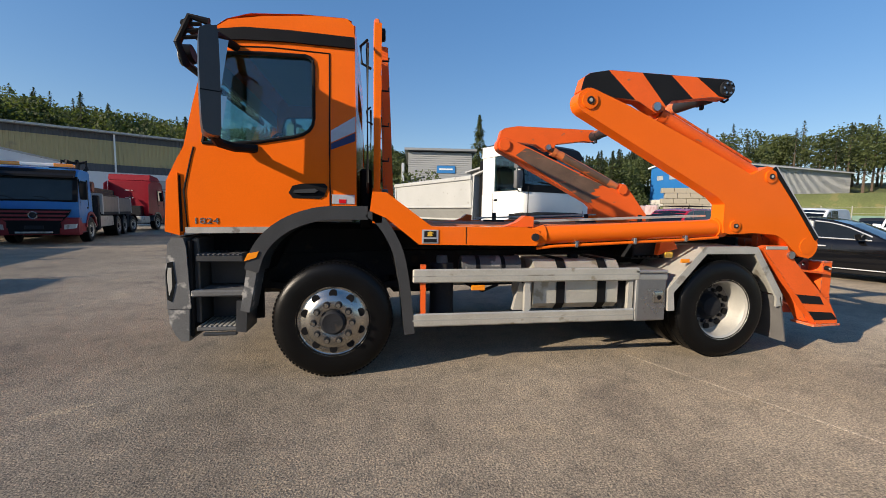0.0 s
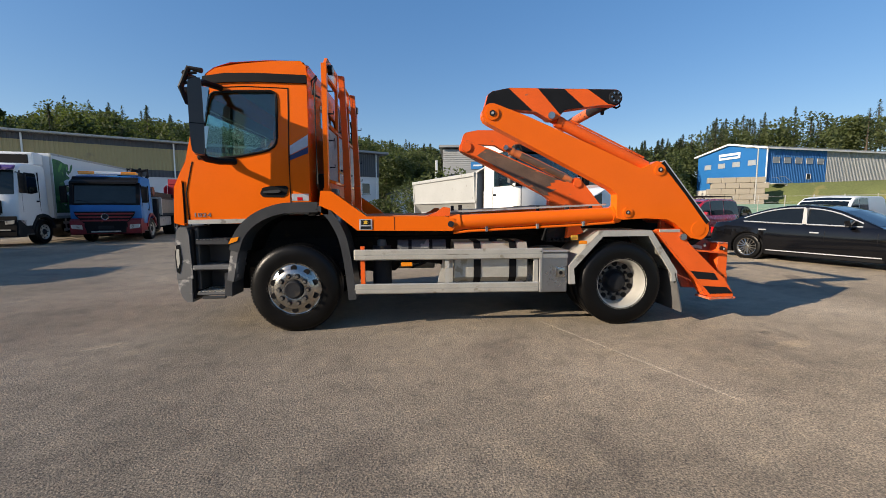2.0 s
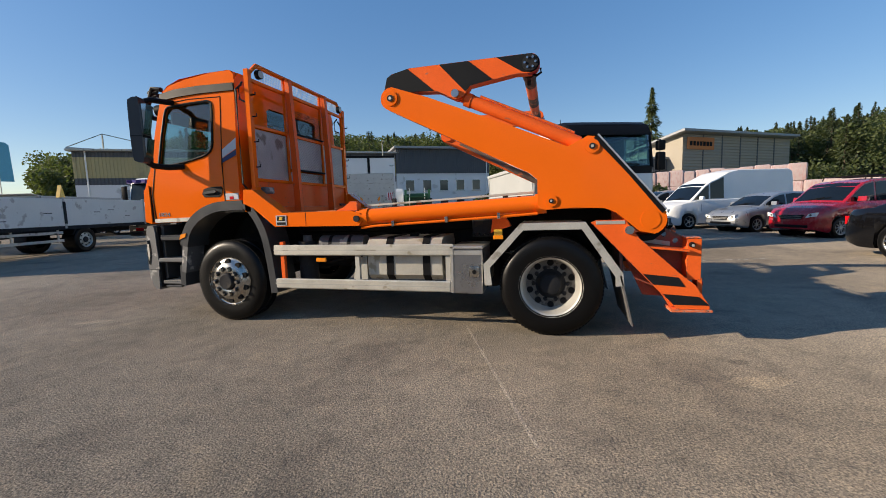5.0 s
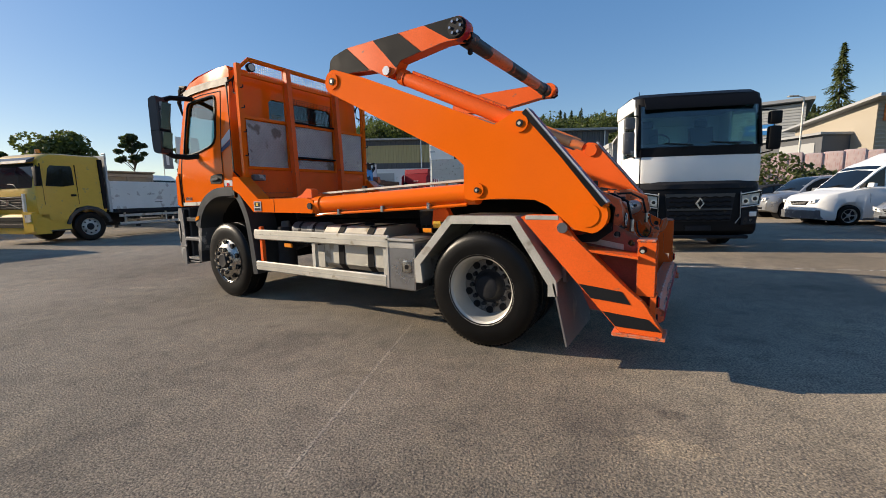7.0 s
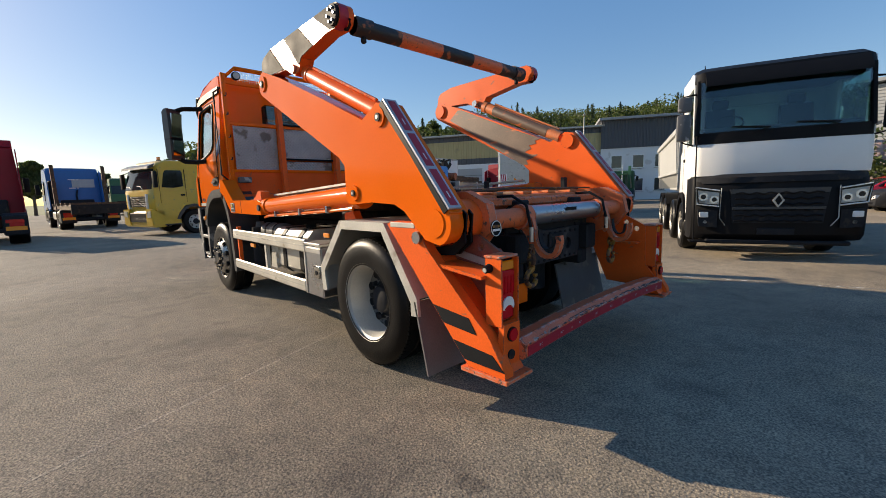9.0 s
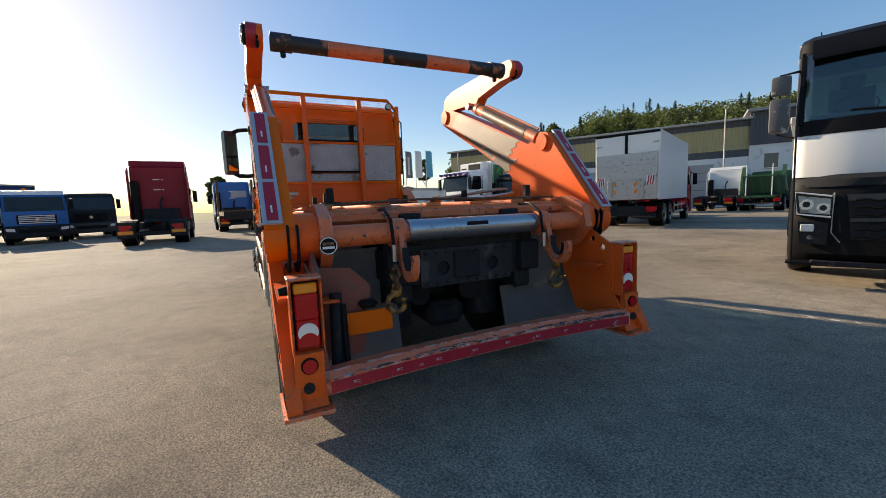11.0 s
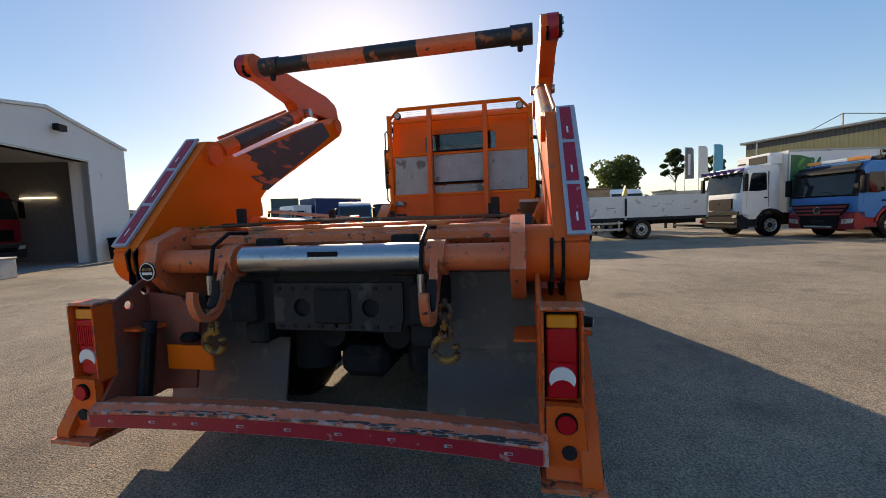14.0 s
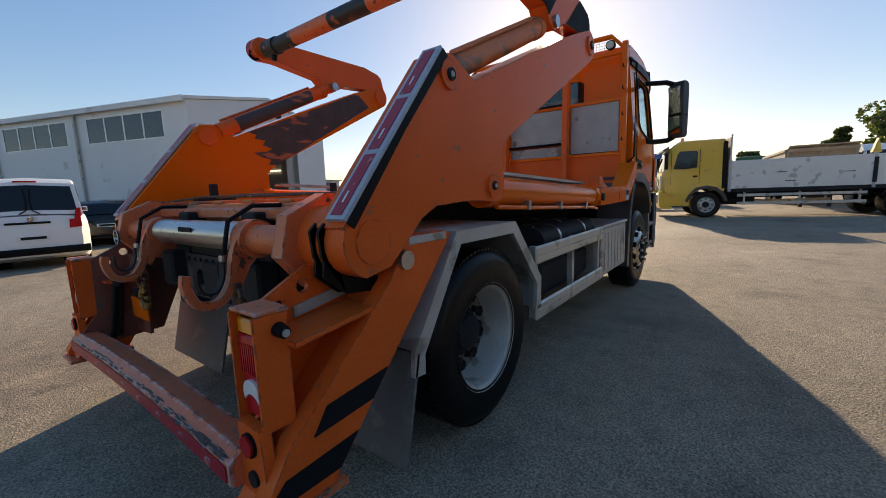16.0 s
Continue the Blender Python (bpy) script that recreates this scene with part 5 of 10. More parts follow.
# bent bumper beam with red tape
bm = bmesh.new()
N = 16
prof = [(5.08, 0.42), (5.08, 0.495), (5.17, 0.505), (5.215, 0.475), (5.215, 0.40), (5.19, 0.385)]
rings = []
for i in range(N + 1):
    y = -1.09 + 2.18 * i / N
    lift = 0.035 * (1 - (y / 1.09) ** 2)
    rings.append([bm.verts.new((x, y, z + lift)) for x, z in prof])
for a, b in zip(rings, rings[1:]):
    for k in range(len(prof)):
        j = (k + 1) % len(prof)
        bm.faces.new((a[k], a[j], b[j], b[k]))
bm.faces.new(rings[0]), bm.faces.new(rings[-1])
bumper_bar = T("rear_bumper", bm, BUMPER_PAINT, label="bent rear bumper beam with red reflective tape")
bm = bmesh.new()
rings = []
for i in range(N + 1):
    y = -1.07 + 2.14 * i / N
    lift = 0.035 * (1 - (y / 1.09) ** 2)
    rings.append([bm.verts.new((5.217, y, 0.405 + lift)), bm.verts.new((5.217, y, 0.465 + lift)), bm.verts.new((5.2205, y, 0.465 + lift)), bm.verts.new((5.2205, y, 0.405 + lift))])
for a, b in zip(rings, rings[1:]):
    for k in range(4):
        j = (k + 1) % 4
        bm.faces.new((a[k], a[j], b[j], b[k]))
bm.faces.new(rings[0]), bm.faces.new(rings[-1])
tape = T("red_tape", bm, TAPE_RED, bumper_bar)
for k in range(9):
    y = -0.94 + k * 0.235
    lift = 0.035 * (1 - (y / 1.09) ** 2)
    T("tape_mark", rbox(5.2205, 5.2225, y - 0.016, y + 0.016, 0.430 + lift, 0.442 + lift), TAPE_SILVER, tape)
    T("tape_bar", rbox(5.2225, 5.2235, y - 0.004, y + 0.014, 0.4325 + lift, 0.4395 + lift), TAPE_RED, tape)

rng = random.Random(17)
for mat, lb_, many in ((CHIP_PALE, "pale primer showing through chipped paint", 46), (CHIP_DARK, "dark scraped steel showing through chipped paint", 80)):
    bm = bmesh.new()
    for _ in range(many):
        y0 = rng.uniform(-1.05, 1.05)
        if rng.random() < 0.45:
            y0 = 1.05 - abs(rng.gauss(0, 0.3))
        y0 = max(-1.05, min(1.05, y0))
        u0, ly, lu = rng.gauss(0.044, 0.007), rng.uniform(0.005, 0.032) * (1.8 if mat is CHIP_DARK else 1.0), rng.uniform(0.002, 0.0075)
        lift = 0.035 * (1 - (y0 / 1.09) ** 2)
        ring_ = []
        for q in range(9):
            f = rng.uniform(0.5, 1.15)
            yy, u = y0 + ly * f * math.cos(q * 0.698), u0 + lu * f * math.sin(q * 0.698)
            x, z = (5.17 + u * 0.832, 0.505 - u * 0.555) if u > 0 else (5.17 + u * 0.994, 0.505 + u * 0.11)
            ring_.append(bm.verts.new((x + 0.0006, yy, z + 0.0016 + lift)))
        bm.faces.new(ring_)
    tagged(T("chipped_paint", bm, mat, bumper_bar, lb_), kind="stuff")

# frame end plate with holes, dark underbody
END = [(-0.36, 0.77), (0.37, 0.77), (0.39, 0.85), (0.39, 1.03), (-0.36, 1.03)]
T("frame_end", holed(bmesh.new(), END, [arc(-0.19, 0.895, 0.05, 0, 337, 15), arc(0.21, 0.895, 0.05, 0, 337, 15), arc(0.01, 0.80, 0.012, 0, 315, 7)], lambda u, v, d: (4.74 - d, u, v), 0.03), FRAME_PLATE, label="black frame end plate with round holes")
T("frame_box", rbox(4.68, 4.71, -0.6, 0.6, 0.80, 1.10, 0.01), CHASSIS)
T("end_boss", rbox(4.72, 4.76, -0.11, 0.10, 0.81, 1.0, 0.01), CHASSIS)
for k in range(18):
    y, z = -0.32 + (k % 9) * 0.08, 0.79 + (k // 9) * 0.21
    T("end_bolt", rcyl((4.74, y, z), (4.748, y, z), 0.012, None, 6), CHASSIS)
for s in (-1, 1):
    T("frame_cheek", rbox(4.45, 4.8, s * 0.44, s * 0.60, 0.82, 1.04, 0.015), CHASSIS)
    T("spring_hanger", rbox(4.5, 4.74, s * 0.42, s * 0.56, 0.68, 0.82, 0.02), CHASSIS)
    # hooks hanging from the tube, with chains
    y = -0.54 if s < 0 else 0.60
    hook = T("lift_hook", band(flowing([(4.79, 1.255), (4.87, 1.20), (4.915, 1.10), (4.935, 1.0), (4.985, 0.925), (5.055, 0.93), (5.085, 1.0), (5.08, 1.04)], 4), 0.036, y - 0.02, y + 0.02, 0.006), ORANGE_CHIPPED, label="worn steel lifting hook")
    T("hook_web", rprism([(4.78, 1.24), (4.86, 1.20), (4.905, 1.08), (4.92, 0.99), (4.88, 0.96), (4.84, 1.04), (4.78, 1.10)], y - 0.016, y + 0.016, "xz", 0.004), ORANGE_CHIPPED, hook)
    T("hook_lining", band(flowing([(4.955, 1.08), (4.962, 1.01), (4.99, 0.962), (5.03, 0.958), (5.052, 0.99), (5.055, 1.04)], 4), 0.008, y - 0.021, y + 0.021), CHASSIS, hook, "rubbed dark inside of the hook")
    T("hook_band", rcyl((4.80, y - 0.045, 1.166), (4.80, y + 0.045, 1.166), 0.088, None, 24), ORANGE_CHIPPED, hook)
    T("hook_hose", rtube([(4.60, y - 0.05, 1.31), (4.76, y - 0.06, 1.315), (4.88, y - 0.06, 1.25), (4.92, y - 0.06, 1.08)], 0.011), BLACK_PLASTIC, hook)
    T("hose_fitting", rcyl((4.92, y - 0.06, 1.10), (4.92, y - 0.06, 1.0), 0.017, None, 10), STEEL, hook)
    yc = y - 0.06 if s < 0 else y + 0.05
    chain = T("chain", rbox(4.905, 4.935, yc - 0.012, yc + 0.012, 0.955, 0.985, 0.004), RUST, label="rusty yellow chain with a hook")
    for k in range(3):
        z = 0.925 - k * 0.05
        ring_ = [(4.92 + (0.026 * math.cos(q * 0.7854) if k % 2 else 0), yc + (0 if k % 2 else 0.026 * math.cos(q * 0.7854)), z + 0.036 * math.sin(q * 0.7854)) for q in range(9)]
        T("link", rtube(ring_, 0.013, 6), YELLOW_CHAIN, chain)
    T("chain_hook", rtube(flowing([(4.92, yc + 0.01, 0.81), (4.92, yc - 0.045, 0.785), (4.92, yc - 0.058, 0.73), (4.92, yc - 0.01, 0.69), (4.92, yc + 0.045, 0.71), (4.92, yc + 0.045, 0.77)], 3), 0.018, 8), YELLOW_CHAIN, chain)
sticker = T("round_sticker", rcyl((4.92, -0.985, 1.125), (4.926, -0.985, 1.125), 0.05, None, 28), BLACK_PAINT, label="round black sticker with pale lettering")
T("sticker_ring", rtube([(4.927, -0.985 + 0.046 * math.cos(k * 0.2618), 1.125 + 0.046 * math.sin(k * 0.2618)) for k in range(25)], 0.003, 5), LENS_WHITE, sticker)
T("sticker_bar", rbox(4.926, 4.928, -1.015, -0.955, 1.13, 1.145), YELLOW_CHAIN, sticker)
T("sticker_bar", rbox(4.926, 4.928, -1.018, -0.952, 1.108, 1.122), LENS_WHITE, sticker)
# shade behind the leg is put into this plate's red-brown colour
T("inner_plate", rprism([(-1.06, 0.44), (-0.80, 0.46), (-0.74, 0.86), (-0.86, 0.98), (-1.06, 1.0)], 4.84, 4.86, "yz", 0.004), SHADED_RED, label="inner plate, red-brown with shade painted in")
T("leg_ram", rcyl((5.0, -0.99, 0.46), (4.95, -0.97, 0.86), 0.035, None, 16), CHASSIS, label="black stabiliser ram")
T("leg_ram_rod", rcyl((5.03, -0.94, 0.46), (4.98, -0.94, 0.80), 0.018, None, 12), BLACK_PLASTIC)
T("number_board", rbox(4.895, 4.91, -0.92, -0.63, 0.585, 0.72, 0.004), ORANGE, label="small orange board")
T("board_lamp", rbox(4.86, 4.93, -0.83, -0.72, 0.735, 0.785, 0.02), BLACK_PLASTIC)
for x0, y0 in ((1.9, -0.6), (1.9, 0.62), (3.3, -0.7), (3.35, 0.75), (4.3, -0.85), (4.3, 0.85)):
    T("deck_stop", rbox(x0, x0 + 0.05, y0 - 0.025, y0 + 0.025, 1.346, 1.47, 0.006), CHASSIS, label="black upright stop")
    T("stop_base", rbox(x0 - 0.12, x0 + 0.16, y0 - 0.05, y0 + 0.05, 1.346, 1.372, 0.004), CHASSIS)
T("deck_hose", rtube([(4.58, -0.95, 1.35), (4.62, -0.3, 1.37), (4.6, 0.3, 1.36), (4.55, 0.95, 1.36)], 0.007), RUST)
T("deck_hose", rtube([(4.3, -0.9, 1.36), (4.45, -0.2, 1.375), (4.4, 0.5, 1.365), (4.3, 0.95, 1.36)], 0.007), RUST)


# ---- other vehicles ----
def simple_wheel(P, x, y, s, r, w=0.28, rim=ALU_DULL, hub=CHASSIS):
    """A road wheel: tyre, rim and hub; y is the outer face on side s."""
    m = Matrix.Translation((x, y, r)) @ Matrix.Diagonal((1, -s, 1, 1))
    k = r / 0.5
    wh = part("wheel", lathe(bmesh.new(), [(0.29 * k, 0.01), (0.36 * k, -0.004), (0.46 * k, 0.0), (0.495 * k, 0.03), (r, 0.06), (r, w - 0.05), (0.49 * k, w - 0.01), (0.3 * k, w)], m, 28), RUBBER, P)
    part("rim", lathe(bmesh.new(), [(0.30 * k, 0.0), (0.28 * k, 0.02), (0.26 * k, 0.06), (0.17 * k, 0.035), (0.12 * k, 0.03)], m, 24), rim, wh)
    part("hub", lathe(bmesh.new(), [(0.12 * k, 0.03), (0.10 * k, 0.0), (0.05 * k, -0.01), (0.0, -0.01)], m, 16), hub, wh)
    for q in range(8):
        a = q * math.pi / 4
        px, pz = x + 0.22 * k * math.cos(a), r + 0.22 * k * math.sin(a)
        part("rim_hole", rcyl((px, y - s * 0.03, pz), (px, y - s * 0.06, pz), 0.028 * k, None, 8), BLACK_PLASTIC, wh)
    return wh


def panel(P, name, pts, place, thick, mat, label=""):
    return part(name, holed(bmesh.new(), pts, [], place, thick), mat, P, label)


def lorry_cab(P, paint, H=2.9, L=1.75, w=1.22, lower=None, bumper=None, visor=None, roof=None, zw0=1.85, zw1=None, slats=4, slat_mat=BLACK_PLASTIC, chin=None, lamp_z=0.78, beacon=None, wheel_x=1.35, grille=(1.08, 1.55), mirror_mat=BLACK_PLASTIC):
    """A forward-control cab: the front at x = 0, the rear wall at x = L."""
    zw1 = zw1 or H - 0.35
    bumper = bumper or PLASTIC
    slope = 0.16
    prof = [(0.04, 0.95), (0.0, 1.15), (0.0, zw0 - 0.1), (0.03, zw0), (0.03 + slope, zw1), (0.30, H - 0.14), (0.52, H - 0.02), (0.8, H), (L - 0.06, H), (L, H - 0.08), (L, 1.0),
            (wheel_x + 0.52, 1.0), (wheel_x + 0.36, 1.16), (wheel_x, 1.24), (wheel_x - 0.36, 1.16), (wheel_x - 0.55, 0.9), (wheel_x - 0.6, 0.78), (0.3, 0.78)]
    bm = bmesh.new()
    half = [prof]
    stations = [(-1.0, 0.07, 0.05), (-0.93, 0.02, 0.015), (-0.6, 0.0, 0.0), (0.6, 0.0, 0.0), (0.93, 0.02, 0.015), (1.0, 0.07, 0.05)]
    rings = []
    for f, dx, dz in stations:
        rings.append([bm.verts.new((x + (dx if x < 0.6 else -dx * 0.3), f * (w - max(0, z - zw0) * 0.05), z - (dz if z > H - 0.2 else 0))) for x, z in prof])
    for a, b in zip(rings, rings[1:]):
        for i in range(len(prof)):
            j = (i + 1) % len(prof)
            bm.faces.new((a[i], a[j], b[j], b[i]))
    for ring, rev in ((rings[0], False), (rings[-1], True)):
        bm.faces.new(ring[::-1] if rev else ring)
    cab_ = part("cab", bm, paint, P)
    nz = Vector((-(zw1 - zw0), 0, slope)).normalized()

    bm = bmesh.new()
    cols = []
    for f, dx in ((-0.92, 0.02), (-0.6, 0.0), (0.0, -0.004), (0.6, 0.0), (0.92, 0.02)):
        cols.append([bm.verts.new((0.03 + slope * q - 0.014 + dx + t, f * (w - (zw1 - zw0) * q * 0.05), zw0 + (zw1 - zw0) * q)) for t in (0.0, 0.012) for q in (0.0, 1.0)])
    for a, b in zip(cols, cols[1:]):
        for i, j in ((0, 1), (1, 3), (3, 2), (2, 0)):
            bm.faces.new((a[i], a[j], b[j], b[i]))
    bm.faces.new((cols[0][0], cols[0][1], cols[0][3], cols[0][2])), bm.faces.new((cols[-1][0], cols[-1][1], cols[-1][3], cols[-1][2]))
    part("windscreen", bm, SCREEN_GLASS, cab_)
    for y0 in (-0.5, 0.45):
        part("wiper", rtube([(0.0, y0, zw0 - 0.02), (0.03, y0 + 0.25, zw0 + 0.12), (0.035, y0 + 0.52, zw0 + 0.14)], 0.012, 5), BLACK_PLASTIC, cab_)
    if visor:
        part("sun_visor", rprism([(0.17, zw1 + 0.05), (-0.02, zw1 + 0.0), (0.0, zw1 + 0.08), (0.24, zw1 + 0.2)], -w * 0.93, w * 0.93, "xz", 0.01), visor, cab_)
    if roof:
        part("roof_cap", rprism([(0.24, H - 0.2), (0.34, H + 0.01), (0.8, H + 0.05), (L + 0.02, H + 0.05), (L + 0.02, H - 0.1), (0.6, H - 0.14)], -w * 0.955, w * 0.955, "xz", 0.02), roof, cab_)
    for s in (-1, 1):
        win = [(0.36, zw0 + 0.06), (0.48, zw1 - 0.16), (0.56, zw1 - 0.05), (1.12, zw1 - 0.05), (1.16, zw1 - 0.12), (1.16, zw0 + 0.10), (0.8, zw0 + 0.04)]
        panel(cab_, "side_window", win, lambda u, v, d: (u, s * (w + 0.004 - d - max(0, v - zw0) * 0.05), v), 0.02, DARK_GLASS)
        for gx in (0.28, 1.24):
            part("door_gap", rbox(gx - 0.006, gx + 0.006, s * (w - 0.06), s * (w + 0.002), 1.3, zw1), BLACK_PLASTIC, cab_)
        part("door_handle", rbox(1.02, 1.18, s * w, s * (w + 0.02), zw0 - 0.28, zw0 - 0.21, 0.008), BLACK_PLASTIC, cab_)
        part("wheel_arch", band(arc(wheel_x, 0.5, 0.72, 168, 12, 8), 0.10, s * (w - 0.3), s * (w + 0.03)), bumper if bumper is not YELLOW_PAINT else PLASTIC, cab_)
        mi = part("mirror", rbox(0.02, 0.14, s * (w + 0.06), s * (w + 0.27), zw0 + 0.05, zw1 - 0.12, 0.03, 2), mirror_mat, cab_)
        part("mirror_arm", rtube([(0.1, s * (w + 0.15), zw1 - 0.12), (0.22, s * (w - 0.1), zw1 - 0.06)], 0.018, 6), BLACK_PLASTIC, mi)
        part("headlamp", rprism([(s * (w - 0.38), lamp_z - 0.07), (s * (w - 0.06), lamp_z - 0.05), (s * (w - 0.03), lamp_z + 0.1), (s * (w - 0.34), lamp_z + 0.08)], -0.075, -0.03, "yz", 0.01), LENS_WHITE, cab_)
        part("step", rbox(0.30, wheel_x - 0.56, s * (w - 0.26), s * (w + 0.0), 0.42, 0.47, 0.008), PLASTIC, cab_)
        part("step_case", rbox(0.26, wheel_x - 0.55, s * (w - 0.30), s * (w - 0.02), 0.45, 0.80, 0.02), bumper, cab_)
    part("bumper", rprism([(-0.03, 0.36), (-0.07, 0.55), (-0.06, 0.93), (0.02, 1.0), (0.35, 1.0), (0.35, 0.36)], -w * 1.0, w * 1.0, "xz", 0.03, 2), bumper, cab_)
    if chin:
        part("front_band", rprism([(-0.03, grille[1] + 0.02), (-0.02, zw0 - 0.06), (0.04, zw0 - 0.06), (0.04, grille[1] + 0.02)], -w * 0.95, w * 0.95, "xz", 0.01), chin, cab_)
    part("grille", rprism([(-0.02, grille[0]), (-0.02, grille[1]), (0.05, grille[1]), (0.05, grille[0])], -w * 0.62, w * 0.62, "xz", 0.008), lower or BLACK_PLASTIC, cab_)
    for k in range(slats):
        z = grille[0] + (k + 0.5) * (grille[1] - grille[0]) / slats
        part("slat", rbox(-0.04, -0.018, -w * 0.56, w * 0.56, z - 0.025, z + 0.02, 0.005), slat_mat, cab_)
    part("lower_grille", rbox(-0.085, -0.05, -w * 0.6, w * 0.6, 0.62, 0.80, 0.006), BLACK_PLASTIC, cab_)
    part("badge_plain", rcyl((-0.05, 0, (grille[0] + grille[1]) / 2), (-0.055, 0, (grille[0] + grille[1]) / 2), 0.09, None, 16), CHROME, cab_)
    if beacon:
        for y in beacon:
            b_ = part("beacon", rcyl((0.75, y, H), (0.75, y, H + 0.16), 0.07, 0.06, 14), LENS_AMBER, cab_)
            part("beacon_foot", rcyl((0.75, y, H - 0.02), (0.75, y, H + 0.04), 0.085, None, 14), BLACK_PLASTIC, b_)
    for s in (-1, 1):
        simple_wheel(P, wheel_x, s * (w + 0.01), s, 0.5, 0.3)
    return cab_


def undercarriage(P, x0, x1, axles, w=1.22, rails=None, dark=True):
    """Frame rails, rear wheels, axles and under-run rails."""
    for s in (-1, 1):
        part("frame_rail", rbox(x0, x1, s * 0.36, s * 0.46, 0.72, 1.0), CHASSIS, P)
        for ax in axles:
            simple_wheel(P, ax, s * (w + 0.0), s, 0.5, 0.55)
            part("mudguard", band(arc(ax, 0.5, 0.62, 150, 30, 6), 0.02, s * 0.65, s * w), BLACK_PLASTIC, P)
        if rails:
            for z in (0.48, 0.78):
                part("side_rail", rbox(rails[0], rails[1], s * (w - 0.04), s * w, z, z + 0.1, 0.008), ALU_DULL, P)
            for q in range(3):
                xx = rails[0] + 0.2 + q * (rails[1] - rails[0] - 0.4) / 2
                part("rail_post", rbox(xx, xx + 0.06, s * (w - 0.08), s * (w - 0.042), 0.45, 1.0), ALU_DULL, P)
    for ax in axles:
        part("axle", rcyl((ax, -1.0, 0.5), (ax, 1.0, 0.5), 0.1, None, 10), CHASSIS, P)
    part("rear_bar", rbox(x1 - 0.08, x1, -1.15, 1.15, 0.48, 0.60, 0.01), CHASSIS, P)
    for s in (-1, 1):
        part("tail_lamp", rbox(x1 - 0.02, x1 + 0.03, s * 0.78, s * 1.14, 0.66, 0.80, 0.008), LENS_RED, P)
    part("gearbox", rbox(x0 + 0.3, x0 + 1.4, -0.34, 0.34, 0.45, 0.8, 0.05), CHASSIS, P)


def drop_side(P, x0, x1, z0, h, mat, w=1.25, panels=2, head=0.6):
    """A flat bed with drop sides, posts and a headboard."""
    part("bed", rbox(x0, x1, -w, w, z0 - 0.14, z0, 0.01), CHASSIS, P)
    step_ = (x1 - x0) / panels
    for s in (-1, 1):
        for k in range(panels):
            b_ = part("side_board", rbox(x0 + k * step_ + 0.03, x0 + (k + 1) * step_ - 0.03, s * (w - 0.04), s * w, z0, z0 + h, 0.008), mat, P, "dull white drop side")
            for q in range(1, 3):
                part("board_line", rbox(x0 + k * step_ + 0.05, x0 + (k + 1) * step_ - 0.05, s * (w - 0.001), s * (w + 0.004), z0 + h * q / 3 - 0.008, z0 + h * q / 3 + 0.008), mat, b_)
        for k in range(panels + 1):
            part("bed_post", rbox(x0 + k * step_ - 0.05, x0 + k * step_ + 0.05, s * (w - 0.07), s * (w + 0.012), z0 - 0.1, z0 + h + 0.05, 0.008), GREY_BODY, P)
    part("tail_board", rbox(x1 - 0.04, x1, -w + 0.05, w - 0.05, z0, z0 + h, 0.008), mat, P)
    part("headboard", rbox(x0 - 0.03, x0 + 0.03, -w, w, z0 - 0.02, z0 + h + head, 0.01), GREY_BODY, P)


def box_body(P, x0, x1, z0, z1, mat, w=1.27, edge=ALU_DULL):
    b_ = part("cargo_box", rbox(x0, x1, -w, w, z0, z1, 0.012), mat, P)
    for s in (-1, 1):
        part("roof_edge", rbox(x0 - 0.01, x1 + 0.01, s * (w - 0.05), s * (w + 0.012), z1 - 0.08, z1 + 0.012, 0.006), edge, b_)
        part("sill_edge", rbox(x0 - 0.01, x1 + 0.01, s * (w - 0.05), s * (w + 0.012), z0 - 0.04, z0 + 0.08, 0.006), edge, b_)
        for xx in (x0, x1):
            part("corner_post", rbox(xx - 0.014, xx + 0.014, s * (w - 0.06), s * (w + 0.012), z0, z1, 0.004), edge, b_)
    return b_


def tipper_body(P, x0, x1, z0, z1, mat, w=1.22):
    """A tipping body: floor, ribbed sides that lean out, tailboard and a cab shield."""
    body = part("tipper_floor", rbox(x0, x1, -0.9, 0.9, z0 - 0.1, z0, 0.02), mat, P)
    for s in (-1, 1):
        part("tipper_side", rprism([(s * 0.88, z0 - 0.05), (s * w, z0 + 0.35), (s * (w + 0.05), z1), (s * (w - 0.03), z1), (s * (w - 0.06), z0 + 0.38), (s * 0.82, z0)], x0, x1, "yz", 0.01), mat, body)
        part("top_rim", rbox(x0, x1, s * (w - 0.06), s * (w + 0.10), z1 - 0.1, z1 + 0.03, 0.012), mat, body)
        part("side_fold", rbox(x0, x1, s * (w - 0.01), s * (w + 0.04), z0 + 0.33, z0 + 0.40, 0.01), mat, body)
        for xx in (x0 + 0.03, x1 - 0.1):
            part("side_rib", rprism([(s * 0.88, z0 - 0.05), (s * (w + 0.03), z0 + 0.33), (s * (w + 0.08), z1), (s * (w + 0.0), z1), (s * 0.82, z0 - 0.05)], xx, xx + 0.09, "yz"), mat, body)
    part("tailboard", rprism([(x1 - 0.05, z0 - 0.05), (x1 + 0.02, z0 - 0.05), (x1 + 0.10, z1), (x1 + 0.02, z1)], -w, w, "xz", 0.01), mat, body)
    part("front_wall", rprism([(x0, z0 - 0.05), (x0 + 0.06, z0), (x0 + 0.0, z1), (x0 - 0.07, z1)], -w, w, "xz", 0.01), mat, body)
    part("cab_shield", rprism([(x0 + 0.1, z1 - 0.02), (x0 - 0.5, z1 + 0.12), (x0 - 0.5, z1 + 0.16), (x0 + 0.1, z1 + 0.05)], -w, w, "xz", 0.01), mat, body)
    return body


